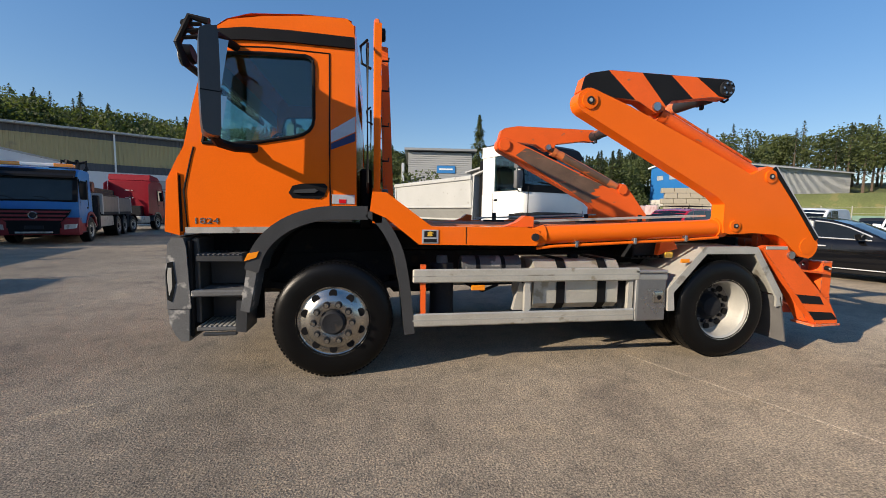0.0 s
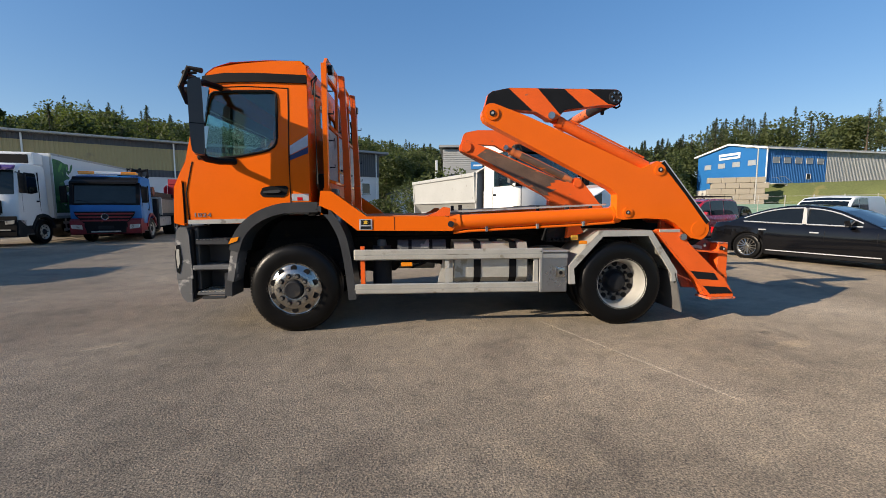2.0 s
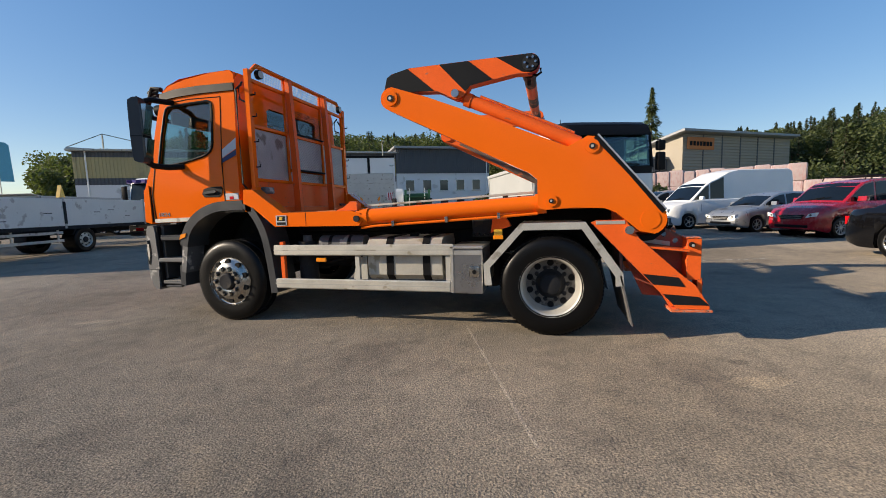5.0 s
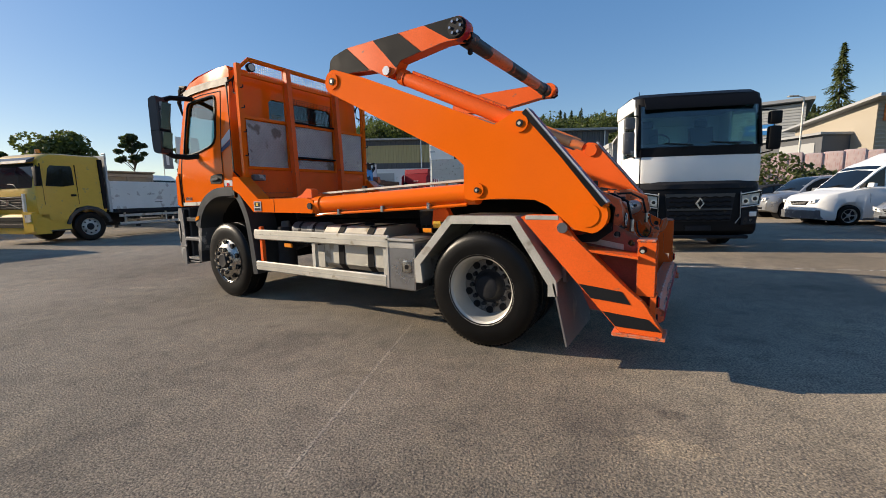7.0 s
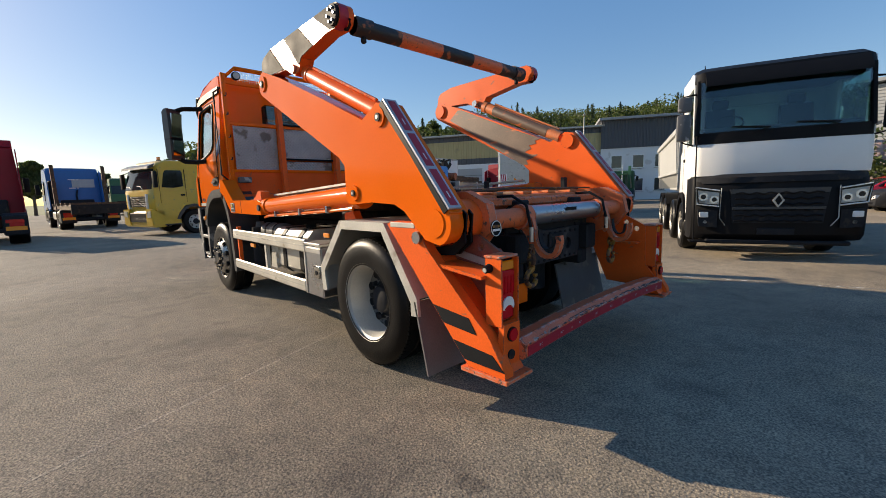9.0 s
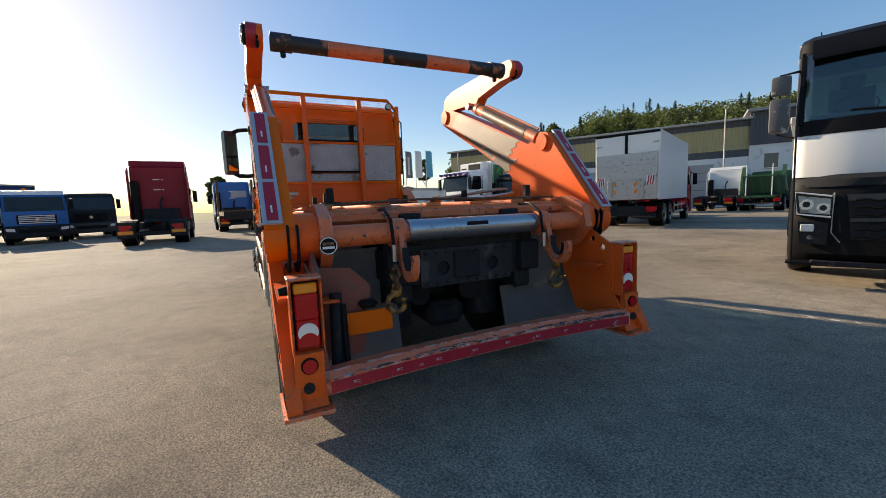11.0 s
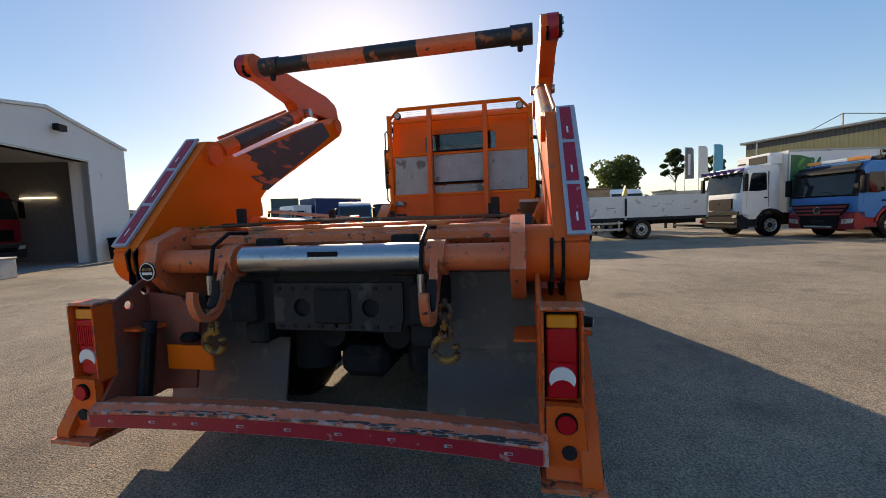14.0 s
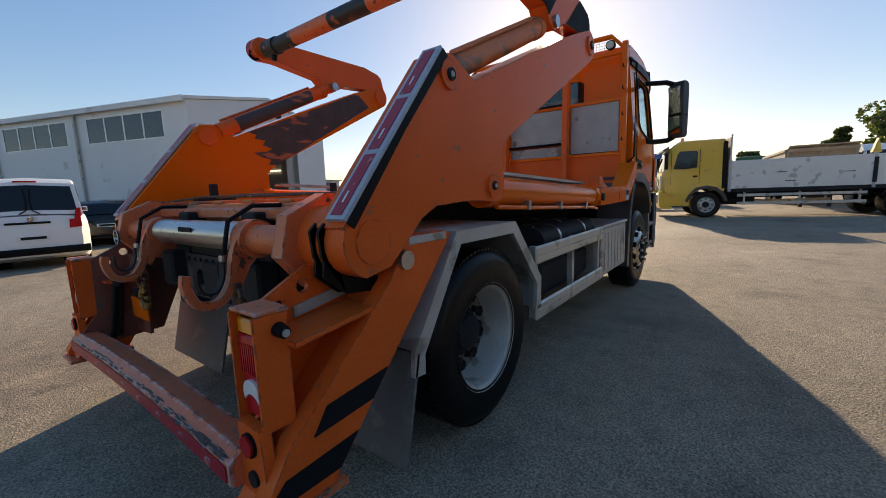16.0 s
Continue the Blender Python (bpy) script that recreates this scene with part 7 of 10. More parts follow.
for k in range(7):
    a = k * 0.9
    part("claw", rtube([(2.45 + 0.12 * math.cos(a), -0.55 + 0.12 * math.sin(a), 3.2), (2.45 + 0.40 * math.cos(a), -0.55 + 0.40 * math.sin(a), 3.28), (2.45 + 0.42 * math.cos(a), -0.55 + 0.42 * math.sin(a), 3.0), (2.45 + 0.2 * math.cos(a), -0.55 + 0.2 * math.sin(a), 2.7)], 0.06, 6), CHASSIS, grab)
part("crane_leg", rbox(2.2, 2.45, -1.3, -1.1, 0.45, 1.9, 0.02), CHASSIS, col_)
part("crane_leg", rbox(2.2, 2.45, 1.1, 1.3, 0.45, 1.9, 0.02), CHASSIS, col_)
for k in range(5):
    part("crane_hose", rtube([(2.4, -0.3 + 0.1 * k, 1.6), (2.2, -0.35 + 0.12 * k, 2.3), (2.5, -0.3 + 0.14 * k, 3.1), (2.9, -0.2 + 0.1 * k, 2.6)], 0.02, 5), BLACK_PLASTIC, col_)
part("load_beam", rbox(3.4, 7.8, -0.8, 0.9, 1.9, 2.05, 0.02), RUST, cr)

# white box lorry with a folded tail lift, seen from the rear
bt = thing("box_truck", facing(-8.42, 26.11, -0.417, 0.909), "white box truck with a folded aluminium tail lift", "truck")
lorry_cab(bt, RED_PAINT, H=2.9, L=1.8, bumper=RED_PAINT, zw0=1.8, zw1=2.6)
bx = box_body(bt, 1.95, 8.6, 1.2, 3.95, WHITE, 1.27, WHITE)
undercarriage(bt, 1.7, 8.6, (6.0, 7.3), 1.24, rails=(2.6, 5.0))
for s in (-1, 1):
    part("rear_door", rbox(8.6, 8.635, s * 0.03, s * 1.22, 3.1, 3.85, 0.006), WHITE, bx)
    part("door_hinge", rbox(8.63, 8.65, s * 1.0, s * 1.24, 3.45, 3.51, 0.004), STEEL, bx)
part("door_bar", rbox(8.63, 8.66, -0.06, 0.06, 3.1, 3.9, 0.006), BLACK_PLASTIC, bx)
part("rear_frame", rbox(8.59, 8.65, -1.27, 1.27, 3.86, 3.96, 0.006), BLACK_PLASTIC, bx)
lift = part("tail_lift", rbox(8.64, 8.74, -1.2, 1.2, 1.18, 3.08, 0.015), ALU, bt, "folded aluminium tail lift platform")
for z in (1.35, 2.0, 2.6):
    part("platform_line", rbox(8.74, 8.755, -1.18, 1.18, z, z + 0.02), ALU_DULL, lift)
for s in (-1, 1):
    part("lift_arm", rbox(8.74, 8.80, s * 0.52, s * 0.72, 1.2, 2.0, 0.01), ALU_DULL, lift)
    m_ = part("warning_plate", rbox(8.75, 8.757, s * 0.82, s * 1.12, 1.75, 2.15), LENS_WHITE, lift)
    for k in range(3):
        part("red_slash", rprism([(s * 0.84 + s * 0.09 * k, 1.76), (s * 0.89 + s * 0.09 * k, 1.76), (s * 0.94 + s * 0.09 * k, 2.14), (s * 0.89 + s * 0.09 * k, 2.14)], 8.757, 8.761, "yz"), TAPE_RED, m_)
    for k in range(2):
        part("amber_slash", rprism([(s * 0.36, 1.4 + k * 0.3), (s * 0.48, 1.5 + k * 0.3), (s * 0.48, 1.66 + k * 0.3), (s * 0.36, 1.56 + k * 0.3)], 8.756, 8.760, "yz"), LENS_AMBER, lift)
    part("lift_tail_lamp", rbox(8.62, 8.70, s * 0.8, s * 1.2, 0.72, 0.88, 0.01), LENS_RED, bt)
    part("step_bar", rbox(8.5, 9.0, s * 0.3, s * 1.15, 0.42, 0.50, 0.01), CHASSIS, bt)
part("lift_beam", rbox(8.3, 8.6, -1.0, 1.0, 0.55, 0.9, 0.02), CHASSIS, bt)


def tractor(m, paint, label, H=3.4, roof_h=0.0, group=""):
    """A tractor unit seen mostly from behind: cab, frame, fifth wheel, rear guards and lamps."""
    t = thing("tractor_unit", m, label, "truck", group)
    c = lorry_cab(t, paint, H=H, L=2.2, w=1.24, zw0=1.9, zw1=2.7, wheel_x=1.4)
    if roof_h:
        part("roof_spoiler", rprism([(0.5, H - 0.02), (0.9, H + roof_h * 0.7), (2.1, H + roof_h), (2.2, H - 0.02)], -1.15, 1.15, "xz", 0.04), paint, c)
    for s in (-1, 1):
        part("side_fairing", rprism([(2.2, 1.1), (2.75, 1.15), (2.6, H - 0.3), (2.2, H - 0.1)], s * 1.2, s * 1.24, "xz", 0.01), paint, c)
    undercarriage(t, 2.0, 6.0, (4.9,), 1.24)
    part("fifth_wheel", rcyl((4.7, 0, 1.0), (4.7, 0, 1.12), 0.45, 0.42, 20), CHASSIS, t)
    for z in (H - 0.7, H - 1.2):
        part("rear_handle", rbox(2.2, 2.24, -0.25, 0.05, z, z + 0.04), LENS_WHITE, c)
        part("rear_handle", rbox(2.2, 2.24, 0.12, 0.2, z, z + 0.04), LENS_WHITE, c)
    for s in (-1, 1):
        part("rear_guard", rbox(5.4, 6.02, s * 0.62, s * 1.25, 0.35, 1.05, 0.04), CHASSIS, t)
        part("guard_lamp", rbox(6.02, 6.04, s * 0.70, s * 1.15, 0.78, 0.9, 0.006), LENS_RED, t)
        part("guard_board", rbox(6.02, 6.035, s * 0.68, s * 1.2, 0.52, 0.66, 0.004), LENS_AMBER, t)
    part("catwalk", rbox(2.35, 3.3, -0.9, 0.9, 0.98, 1.04, 0.01), CHASSIS, t)
    part("tank_pack", rbox(2.3, 3.6, -1.15, -0.6, 0.5, 0.95, 0.05), ALU_DULL, t)
    part("tank_pack", rbox(2.3, 3.6, 0.6, 1.15, 0.5, 0.95, 0.05), ALU_DULL, t)
    part("rear_gear", rbox(2.22, 2.62, -0.72, 0.78, 1.0, 1.62, 0.05), CHASSIS, t, "dark gear behind the cab")
    part("air_stack", rbox(2.22, 2.5, -1.16, -0.82, 1.0, H - 0.75, 0.06), BLACK_PLASTIC, t)
    for s in (-1, 1):
        part("mudguard", band(arc(4.9, 0.5, 0.62, 165, 15, 9), 0.03, s * 0.62, s * 1.24), BLACK_PLASTIC, t)
    part("hose_stand", rtube([(2.6, 0.0, 1.0), (2.5, 0.0, 1.9), (2.35, 0.1, 2.2)], 0.05, 6), CHASSIS, t)
    return t


tractor(facing(-19.75, -0.27, -0.999, -0.049), RED_PAINT, "dark red tractor unit seen from the rear", 3.75, 0.25)
bl_t = tractor(facing(-28.8, 2.6, -0.993, -0.12), BLUE_PAINT, "blue tractor unit with a dark frame and stakes", 3.5)
part("rear_window", rbox(2.2, 2.225, -0.1, 0.95, 2.35, 2.85, 0.01), PALE_GLASS, bl_t, "pale rear cab window")
for s in (-1, 1):
    part("stake", rprism([(3.9, 1.0), (4.12, 1.0), (4.10, 3.5), (4.04, 3.42), (3.96, 3.55)], s * 1.1 - 0.08, s * 1.1 + 0.08, "xz", 0.01), RUST, bl_t, "rusty upright stake")
    part("load_frame", rbox(2.6, 9.0, s * 1.05 - 0.09, s * 1.05 + 0.09, 1.06, 1.30, 0.01), RUST, bl_t)
for k in range(5):
    part("cross_bar", rbox(3.2 + k * 1.4, 3.4 + k * 1.4, -1.2, 1.2, 1.305, 1.42, 0.01), RUST, bl_t)
part("load_tail", rbox(8.9, 9.05, -1.2, 1.2, 0.85, 1.32, 0.02), CHASSIS, bl_t)
tractor(facing(-15.8, 32.0, -0.1, 0.99), RED_PAINT, "dark red tractor unit with a roof spoiler", 3.3, 0.35)
tractor(facing(-12.2, 39.7, -0.3, 0.95), WHITE, "white tractor unit parked at the hall", 3.1, 0.2)

# blue lorry facing the yard, with a dark lorry beside it
bl = thing("blue_truck", facing(-21.1, -6.2, 0.92, 0.38), "blue truck with white roof and broad grille", "truck")
lorry_cab(bl, BLUE_PAINT, H=2.8, L=1.75, roof=WHITE, slats=5, slat_mat=LENS_WHITE, zw0=1.75, zw1=2.5, bumper=CHASSIS, beacon=(0.3,))
undercarriage(bl, 1.7, 8.0, (5.8, 7.0))
drop_side(bl, 2.3, 8.0, 1.2, 0.6, CHASSIS, 1.25, 2, 0.2)
dk = thing("dark_tipper_truck", facing(-24.5, -4.9, 0.95, 0.28), "dark grey tipper truck with a covered load", "truck")
lorry_cab(dk, CHASSIS, H=2.8, L=1.75, zw0=1.75, zw1=2.5)
undercarriage(dk, 1.7, 7.5, (5.6, 6.8))
tipper_body(dk, 2.3, 7.5, 1.3, 2.5, CHASSIS)

# row of parked lorries at the far edge
xt = thing("delivery_truck", facing(-23.67, -26.89, 0.362, -0.932), "blue printed delivery truck with a pale cone picture", "truck")
PRINT_BLUE = material("printed_blue_panel", (0.10, 0.22, 0.45), 0.4, vary=0.25, scale=0.8)
CREAM = material("cream_print", (0.72, 0.62, 0.5), 0.45, vary=0.15)
lorry_cab(xt, WHITE, H=2.8, L=1.75, zw0=1.75, zw1=2.5)
bx = box_body(xt, 2.0, 9.05, 1.05, 3.5, PRINT_BLUE, 1.27, WHITE)
undercarriage(xt, 1.7, 9.0, (6.9,), rails=(2.6, 6.0))
PINK = material("pink_print", (0.62, 0.30, 0.30), 0.45, vary=0.2)
SKY_PRINT = material("pale_blue_print", (0.30, 0.48, 0.70), 0.45, vary=0.2)
for s in (-1, 1):
    for j, (mat_, nm, cx, cz, ra, rb) in enumerate(((SKY_PRINT, "sky_print", 5.6, 3.1, 2.6, 0.5), (CREAM, "cream_swirl", 4.6, 2.7, 1.5, 0.55), (PINK, "pink_swirl", 5.5, 2.5, 1.2, 0.42), (CREAM, "cream_swirl", 6.2, 2.75, 0.8, 0.35), (RED_PAINT, "berry_print", 6.9, 2.3, 0.3, 0.28))):
        part(nm, rprism([(cx + ra * math.cos(a), cz + rb * math.sin(a) + 0.08 * math.sin(3 * a)) for a in [q * 0.3927 for q in range(16)]], s * (1.272 + 0.002 * j), s * (1.2745 + 0.002 * j), "xz"), mat_, bx)
    part("cone_print", rprism([(4.4, 1.3), (4.9, 1.3), (3.8, 2.4), (3.2, 2.2)], s * 1.272, s * 1.285, "xz"), CREAM, bx)
for s in (-1, 1):
    for k in range(6):
        part("print_bar", rbox(5.2 + k * 0.5, 5.56 + k * 0.5, s * 1.272, s * 1.276, 1.45 - 0.05 * (k % 2), 1.8 + 0.15 * (k == 0), 0.0), LENS_WHITE, bx)
tl = thing("teal_box_truck", facing(-27.0, -15.8, 0.85, 0.52), "dark teal box truck", "truck")
lorry_cab(tl, TEAL_PAINT, H=2.9, L=1.75)
box_body(tl, 2.0, 8.5, 1.1, 3.9, TEAL_PAINT)
undercarriage(tl, 1.7, 8.5, (6.6,))
wn = thing("curtain_side_truck", facing(-21.7, -12.5, 0.85, -0.52), "white cab truck with navy curtain sides", "truck")
lorry_cab(wn, WHITE, H=2.8, L=1.8, roof=WHITE, bumper=PLASTIC)
box_body(wn, 2.1, 6.5, 1.05, 3.4, NAVY_PAINT)
undercarriage(wn, 1.8, 6.5, (5.3,), rails=(2.5, 4.5))

# green skip lorry by the hall
gs = thing("green_skip_truck", facing(-9.7, 40.6, -0.3, 0.95), "green skip loader truck seen from the rear", "truck")
lorry_cab(gs, GREEN_PAINT, H=2.8, L=1.7)
undercarriage(gs, 1.6, 6.6, (5.0,))
SKIP_GREEN = material("dull_green_skip_paint", (0.03, 0.085, 0.04), 0.6, vary=0.3, scale=2, wear=(0.10, 0.06, 0.04), wear_amount=0.3, wear_scale=3)
skip = part("skip", rprism([(2.6, 1.2), (6.0, 1.2), (6.5, 2.3), (2.2, 2.3)], -0.88, 0.88, "xz", 0.03), SKIP_GREEN, gs, "dull green steel skip")
part("skip_rim", rbox(2.15, 6.56, -0.95, 0.95, 2.28, 2.40, 0.02), GREEN_PAINT, skip)
for k in range(5):
    part("skip_rib", rprism([(6.02, 1.22), (6.07, 1.22), (6.56, 2.28), (6.50, 2.28)], -0.8 + k * 0.4 - 0.03, -0.8 + k * 0.4 + 0.03, "xz"), GREEN_PAINT, skip)
for s in (-1, 1):
    arm = part("skip_arm", rprism([(5.0, 1.1), (5.35, 1.1), (5.5, 2.0), (5.0, 3.05), (4.75, 3.05), (5.2, 2.0)], s * 1.0, s * 1.2, "xz", 0.01), GREEN_PAINT, gs)
    part("arm_ram", rcyl((3.2, s * 1.1, 1.3), (5.1, s * 1.1, 2.6), 0.07, None, 10), ALU_DULL, arm)
    part("chain_post", rbox(6.45, 6.55, s * 0.66, s * 0.72, 1.0, 3.1, 0.01), LENS_WHITE, gs)
    part("rear_leg", rbox(6.3, 6.6, s * 0.85, s * 1.15, 0.3, 1.1, 0.02), CHASSIS, gs)
    part("guard_lamp", rbox(6.6, 6.63, s * 0.8, s * 1.15, 0.72, 0.86, 0.006), LENS_RED, gs)
part("crossbar", rbox(6.4, 6.6, -1.2, 1.2, 0.9, 1.05, 0.01), GREEN_PAINT, gs)
part("rear_bar", rbox(6.45, 6.6, -1.2, 1.2, 0.45, 0.56, 0.01), ALU_DULL, gs)

# tipping trailers parked behind the flatbed
for x, y, fx, fy, mat, lb_ in ((-20.0, 10.1, 0.995, 0.1, WOOD_GREY, "weathered wooden tipping trailer body"), (-27.0, 16.5, 0.3, -0.954, GREY_BODY, "pale grey tipping trailer body")):
    tr = thing("tipping_trailer", facing(x, y, fx, fy), lb_, "trailer")
    undercarriage(tr, 0.2, 7.5, (4.6, 5.9))
    tipper_body(tr, 0.2, 7.5, 1.35, 2.75, mat)
    for k in range(3):
        part("end_frame", rbox(-0.09, -0.05, -1.2 + k * 1.17, -1.1 + k * 1.17, 1.4, 2.72, 0.008), mat, tr)
    part("end_rail", rbox(-0.10, -0.05, -1.22, 1.24, 2.62, 2.78, 0.01), mat, tr)
    part("landing_leg", rbox(0.5, 0.65, -0.6, -0.45, 0.0, 1.3), CHASSIS, tr)
    part("landing_leg", rbox(0.5, 0.65, 0.45, 0.6, 0.0, 1.3), CHASSIS, tr)

gl = thing("green_truck", facing(-49.0, 7.3, 0.99, 0.05), "green truck with a tall green front", "truck")
lorry_cab(gl, GREEN_PAINT, H=4.0, L=1.9, zw0=2.3, zw1=3.2)
undercarriage(gl, 1.8, 7.2, (5.4,))
drop_side(gl, 2.1, 7.2, 1.2, 1.0, RED_PAINT, 1.24, 2, 1.3)
wc = thing("white_truck", facing(-23.6, 13.2, 0.97, 0.24), "white truck cab parked behind the flatbed", "truck")
lorry_cab(wc, WHITE, H=3.0, L=1.8)
undercarriage(wc, 1.7, 6.4, (4.9,))


# ---- cars ----
def car(name, m, label, paint, L, W, belt, roof, clear=0.18, r=0.33, axles=(0.85, 0.8), category="car", rim=ALU_DULL, pillars=(), glass=DARK_GLASS, plate=False, blind=99.0, trim=None, low=None, tumble=0.14, spokes=10, screen=None):
    """A car: belt and roof are (x, z) lines from the front (x = 0) to the rear; windows end at x = blind."""
    P = thing(name, m, label, category)
    hw = W / 2

    def z_at(line, x):
        for (xa, za), (xb, zb) in zip(line, line[1:]):
            if xa <= x <= xb:
                f = (x - xa) / max(1e-6, xb - xa)
                return za + (zb - za) * f
        return line[-1][1] if x > line[-1][0] else line[0][1]

    fx, rx = axles[0], L - axles[1]
    arch = r + 0.055
    xs = [p[0] for p in belt] + [L * k / 40 for k in range(41)]
    for ax in (fx, rx):
        xs += [ax + arch * math.cos(math.pi * k / 14) for k in range(15)] + [ax - arch - 0.004, ax + arch + 0.004]
    xs = sorted(set(round(x, 3) for x in xs if 0 <= x <= L))
    bm = bmesh.new()
    rings = []
    for x in xs:
        e = min(x, L - x)
        end_ = max(0, 1 - e / 0.5) ** 2
        w_ = hw * (1 - 0.17 * end_)
        zt = z_at(belt, x)
        zb = clear + 0.10 * max(0, 1 - e / 0.35)
        under = zb
        for ax in (fx, rx):
            d = abs(x - ax)
            if d <= arch + 0.001:
                under = max(under, r + math.sqrt(max(0, arch ** 2 - d * d)))
        under = min(under, zt - 0.12)
        hip = max(under + 0.03, zb + (zt - zb) * 0.62)
        crease = max(under + 0.05, zb + (zt - zb) * 0.80)
        half = [(w_ * 0.93, under), (w_ * 0.985, min(under + 0.10, hip - 0.02)), (w_, hip), (w_ * 0.985, crease), (w_ * 0.955, zt - 0.035), (w_ * 0.915, zt), (w_ * 0.5, zt + 0.03)]
        rings.append([bm.verts.new((x, -y, z)) for y, z in half] + [bm.verts.new((x, 0, zt + 0.04))] + [bm.verts.new((x, y, z)) for y, z in half[::-1]] + [bm.verts.new((x, 0, zb))])
    for a, b in zip(rings, rings[1:]):
        n_ = len(a)
        for i in range(n_):
            j = (i + 1) % n_
            bm.faces.new((a[i], a[j], b[j], b[i]))
    bm.faces.new(rings[0]), bm.faces.new(rings[-1][::-1])
    body = part("body", bm, paint, P, smooth=38)
    top = max(p[1] for p in roof)

    def rail(x):
        """Half width and height of the cabin at its foot and at its top edge."""
        zb, z = z_at(belt, x) - 0.02, max(z_at(roof, x), z_at(belt, x) + 0.002)
        return hw * 0.915, zb, hw * (0.915 - tumble * (z - zb) / max(0.01, top - zb)), z

    gx = sorted(set([p[0] for p in roof] + [roof[0][0] + (roof[-1][0] - roof[0][0]) * k / 24 for k in range(25)]))
    bm = bmesh.new()
    rings = []
    for x in gx:
        y0, z0, y1, z1 = rail(x)
        rings.append([bm.verts.new(v) for v in ((x, -y0, z0), (x, -y1, z1 - 0.03), (x, -y1 * 0.95, z1), (x, 0, z1 + 0.035), (x, y1 * 0.95, z1), (x, y1, z1 - 0.03), (x, y0, z0))])
    for a, b in zip(rings, rings[1:]):
        for i in range(6):
            bm.faces.new((a[i], a[i + 1], b[i + 1], b[i]))
    part("cabin", bm, paint, body, smooth=30)

    def side_pane(s, xa, xb):
        pts = []
        n_ = 10
        for k in range(n_ + 1):
            x = xa + (xb - xa) * k / n_
            y0, z0, y1, z1 = rail(x)
            lo, hi = z0 + 0.05, z1 - 0.075
            if hi - lo > 0.05:
                q = lambda z: y0 + (y1 - y0) * (z - z0) / max(0.01, z1 - z0)
                pts.append((x, lo, hi, q(lo) + 0.006, q(hi) + 0.006))
        if len(pts) < 2:
            return
        bm = bmesh.new()
        cols = [[bm.verts.new(v) for v in ((x, s * ya, lo), (x, s * yb, hi), (x, s * (yb - 0.03), hi), (x, s * (ya - 0.03), lo))] for x, lo, hi, ya, yb in pts]
        for a, b in zip(cols, cols[1:]):
            for i in range(4):
                bm.faces.new((a[i], a[(i + 1) % 4], b[(i + 1) % 4], b[i]))
        bm.faces.new(cols[0]), bm.faces.new(cols[-1][::-1])
        part("side_window", bm, glass, body, smooth=20)
        if trim:
            for low_, k in ((True, 3), (False, 4)):
                part("window_trim", rtube([(x, s * ((ya if low_ else yb) + 0.006), (lo - 0.012 if low_ else hi + 0.012)) for x, lo, hi, ya, yb in pts], 0.015, 5), trim, body)

    stops_ = [roof[0][0] + 0.05] + sorted(pillars) + [roof[-1][0] - 0.05]
    for s in (-1, 1):
        for k, (xa, xb) in enumerate(zip(stops_, stops_[1:])):
            xb_ = min(xb - (0.04 if k < len(stops_) - 2 else 0.0), blind)
            if xb_ - xa > 0.2:
                side_pane(s, xa + (0.04 if k else 0.0), xb_)
        for px in pillars:
            if px < blind - 0.1 and trim:
                y0, z0, y1, z1 = rail(px)
                part("pillar", rprism([(px - 0.05, z0 + 0.04), (px + 0.05, z0 + 0.04), (px + 0.035, z1 - 0.07), (px - 0.035, z1 - 0.07)], s * (y1 - 0.02), s * (y0 + 0.002), "xz"), trim, body)
    # windscreen and rear window on the sloping ends of the cabin
    flat = [i for i in range(len(roof)) if roof[i][1] > top - 0.16]

    def end_pane(nm, xa, xb):
        bm = bmesh.new()
        cols = []
        up = 0.006
        for k in range(7):
            x = xa + (xb - xa) * k / 6
            y0, z0, y1, z1 = rail(x)
            y_ = y1 * 0.93 - 0.03
            cols.append([bm.verts.new((x, f * y_, z1 + 0.035 * (1 - abs(f)) + up + d)) for d in (0.0, -0.02) for f in (-1, -0.5, 0, 0.5, 1)])
        for a, b in zip(cols, cols[1:]):
            for i in range(4):
                bm.faces.new((a[i], a[i + 1], b[i + 1], b[i])), bm.faces.new((a[i + 5], a[i + 6], b[i + 6], b[i + 5]))
            bm.faces.new((a[0], a[5], b[5], b[0])), bm.faces.new((a[4], a[9], b[9], b[4]))
        part(nm, bm, glass, body, smooth=30)

    xa, xb = screen or (roof[0][0], roof[flat[0]][0])
    end_pane("windscreen", xa + 0.08 * (xb - xa), xb - 0.06 * (xb - xa))
    xa, xb = roof[flat[-1]][0], roof[-1][0]
    end_pane("rear_window", xa + 0.10 * (xb - xa), xb - 0.12 * (xb - xa))
    for s in (-1, 1):
        part("wiper", rtube([(roof[0][0] + 0.06, s * 0.1 + 0.2, z_at(roof, roof[0][0] + 0.06) + 0.05), (roof[0][0] + 0.16, s * 0.1 - 0.25, z_at(roof, roof[0][0] + 0.16) + 0.05)], 0.009, 4), BLACK_PLASTIC, body)
        part("sill", rbox(fx + r + 0.08, rx - r - 0.08, s * hw * 0.9, s * (hw * 0.975), clear - 0.01, clear + 0.09, 0.02), low or BLACK_PLASTIC, body)
        if trim:
            part("sill_trim", rbox(fx + r + 0.12, rx - r - 0.12, s * hw * 0.96, s * (hw * 0.99), clear + 0.10, clear + 0.125, 0.004), trim, body)
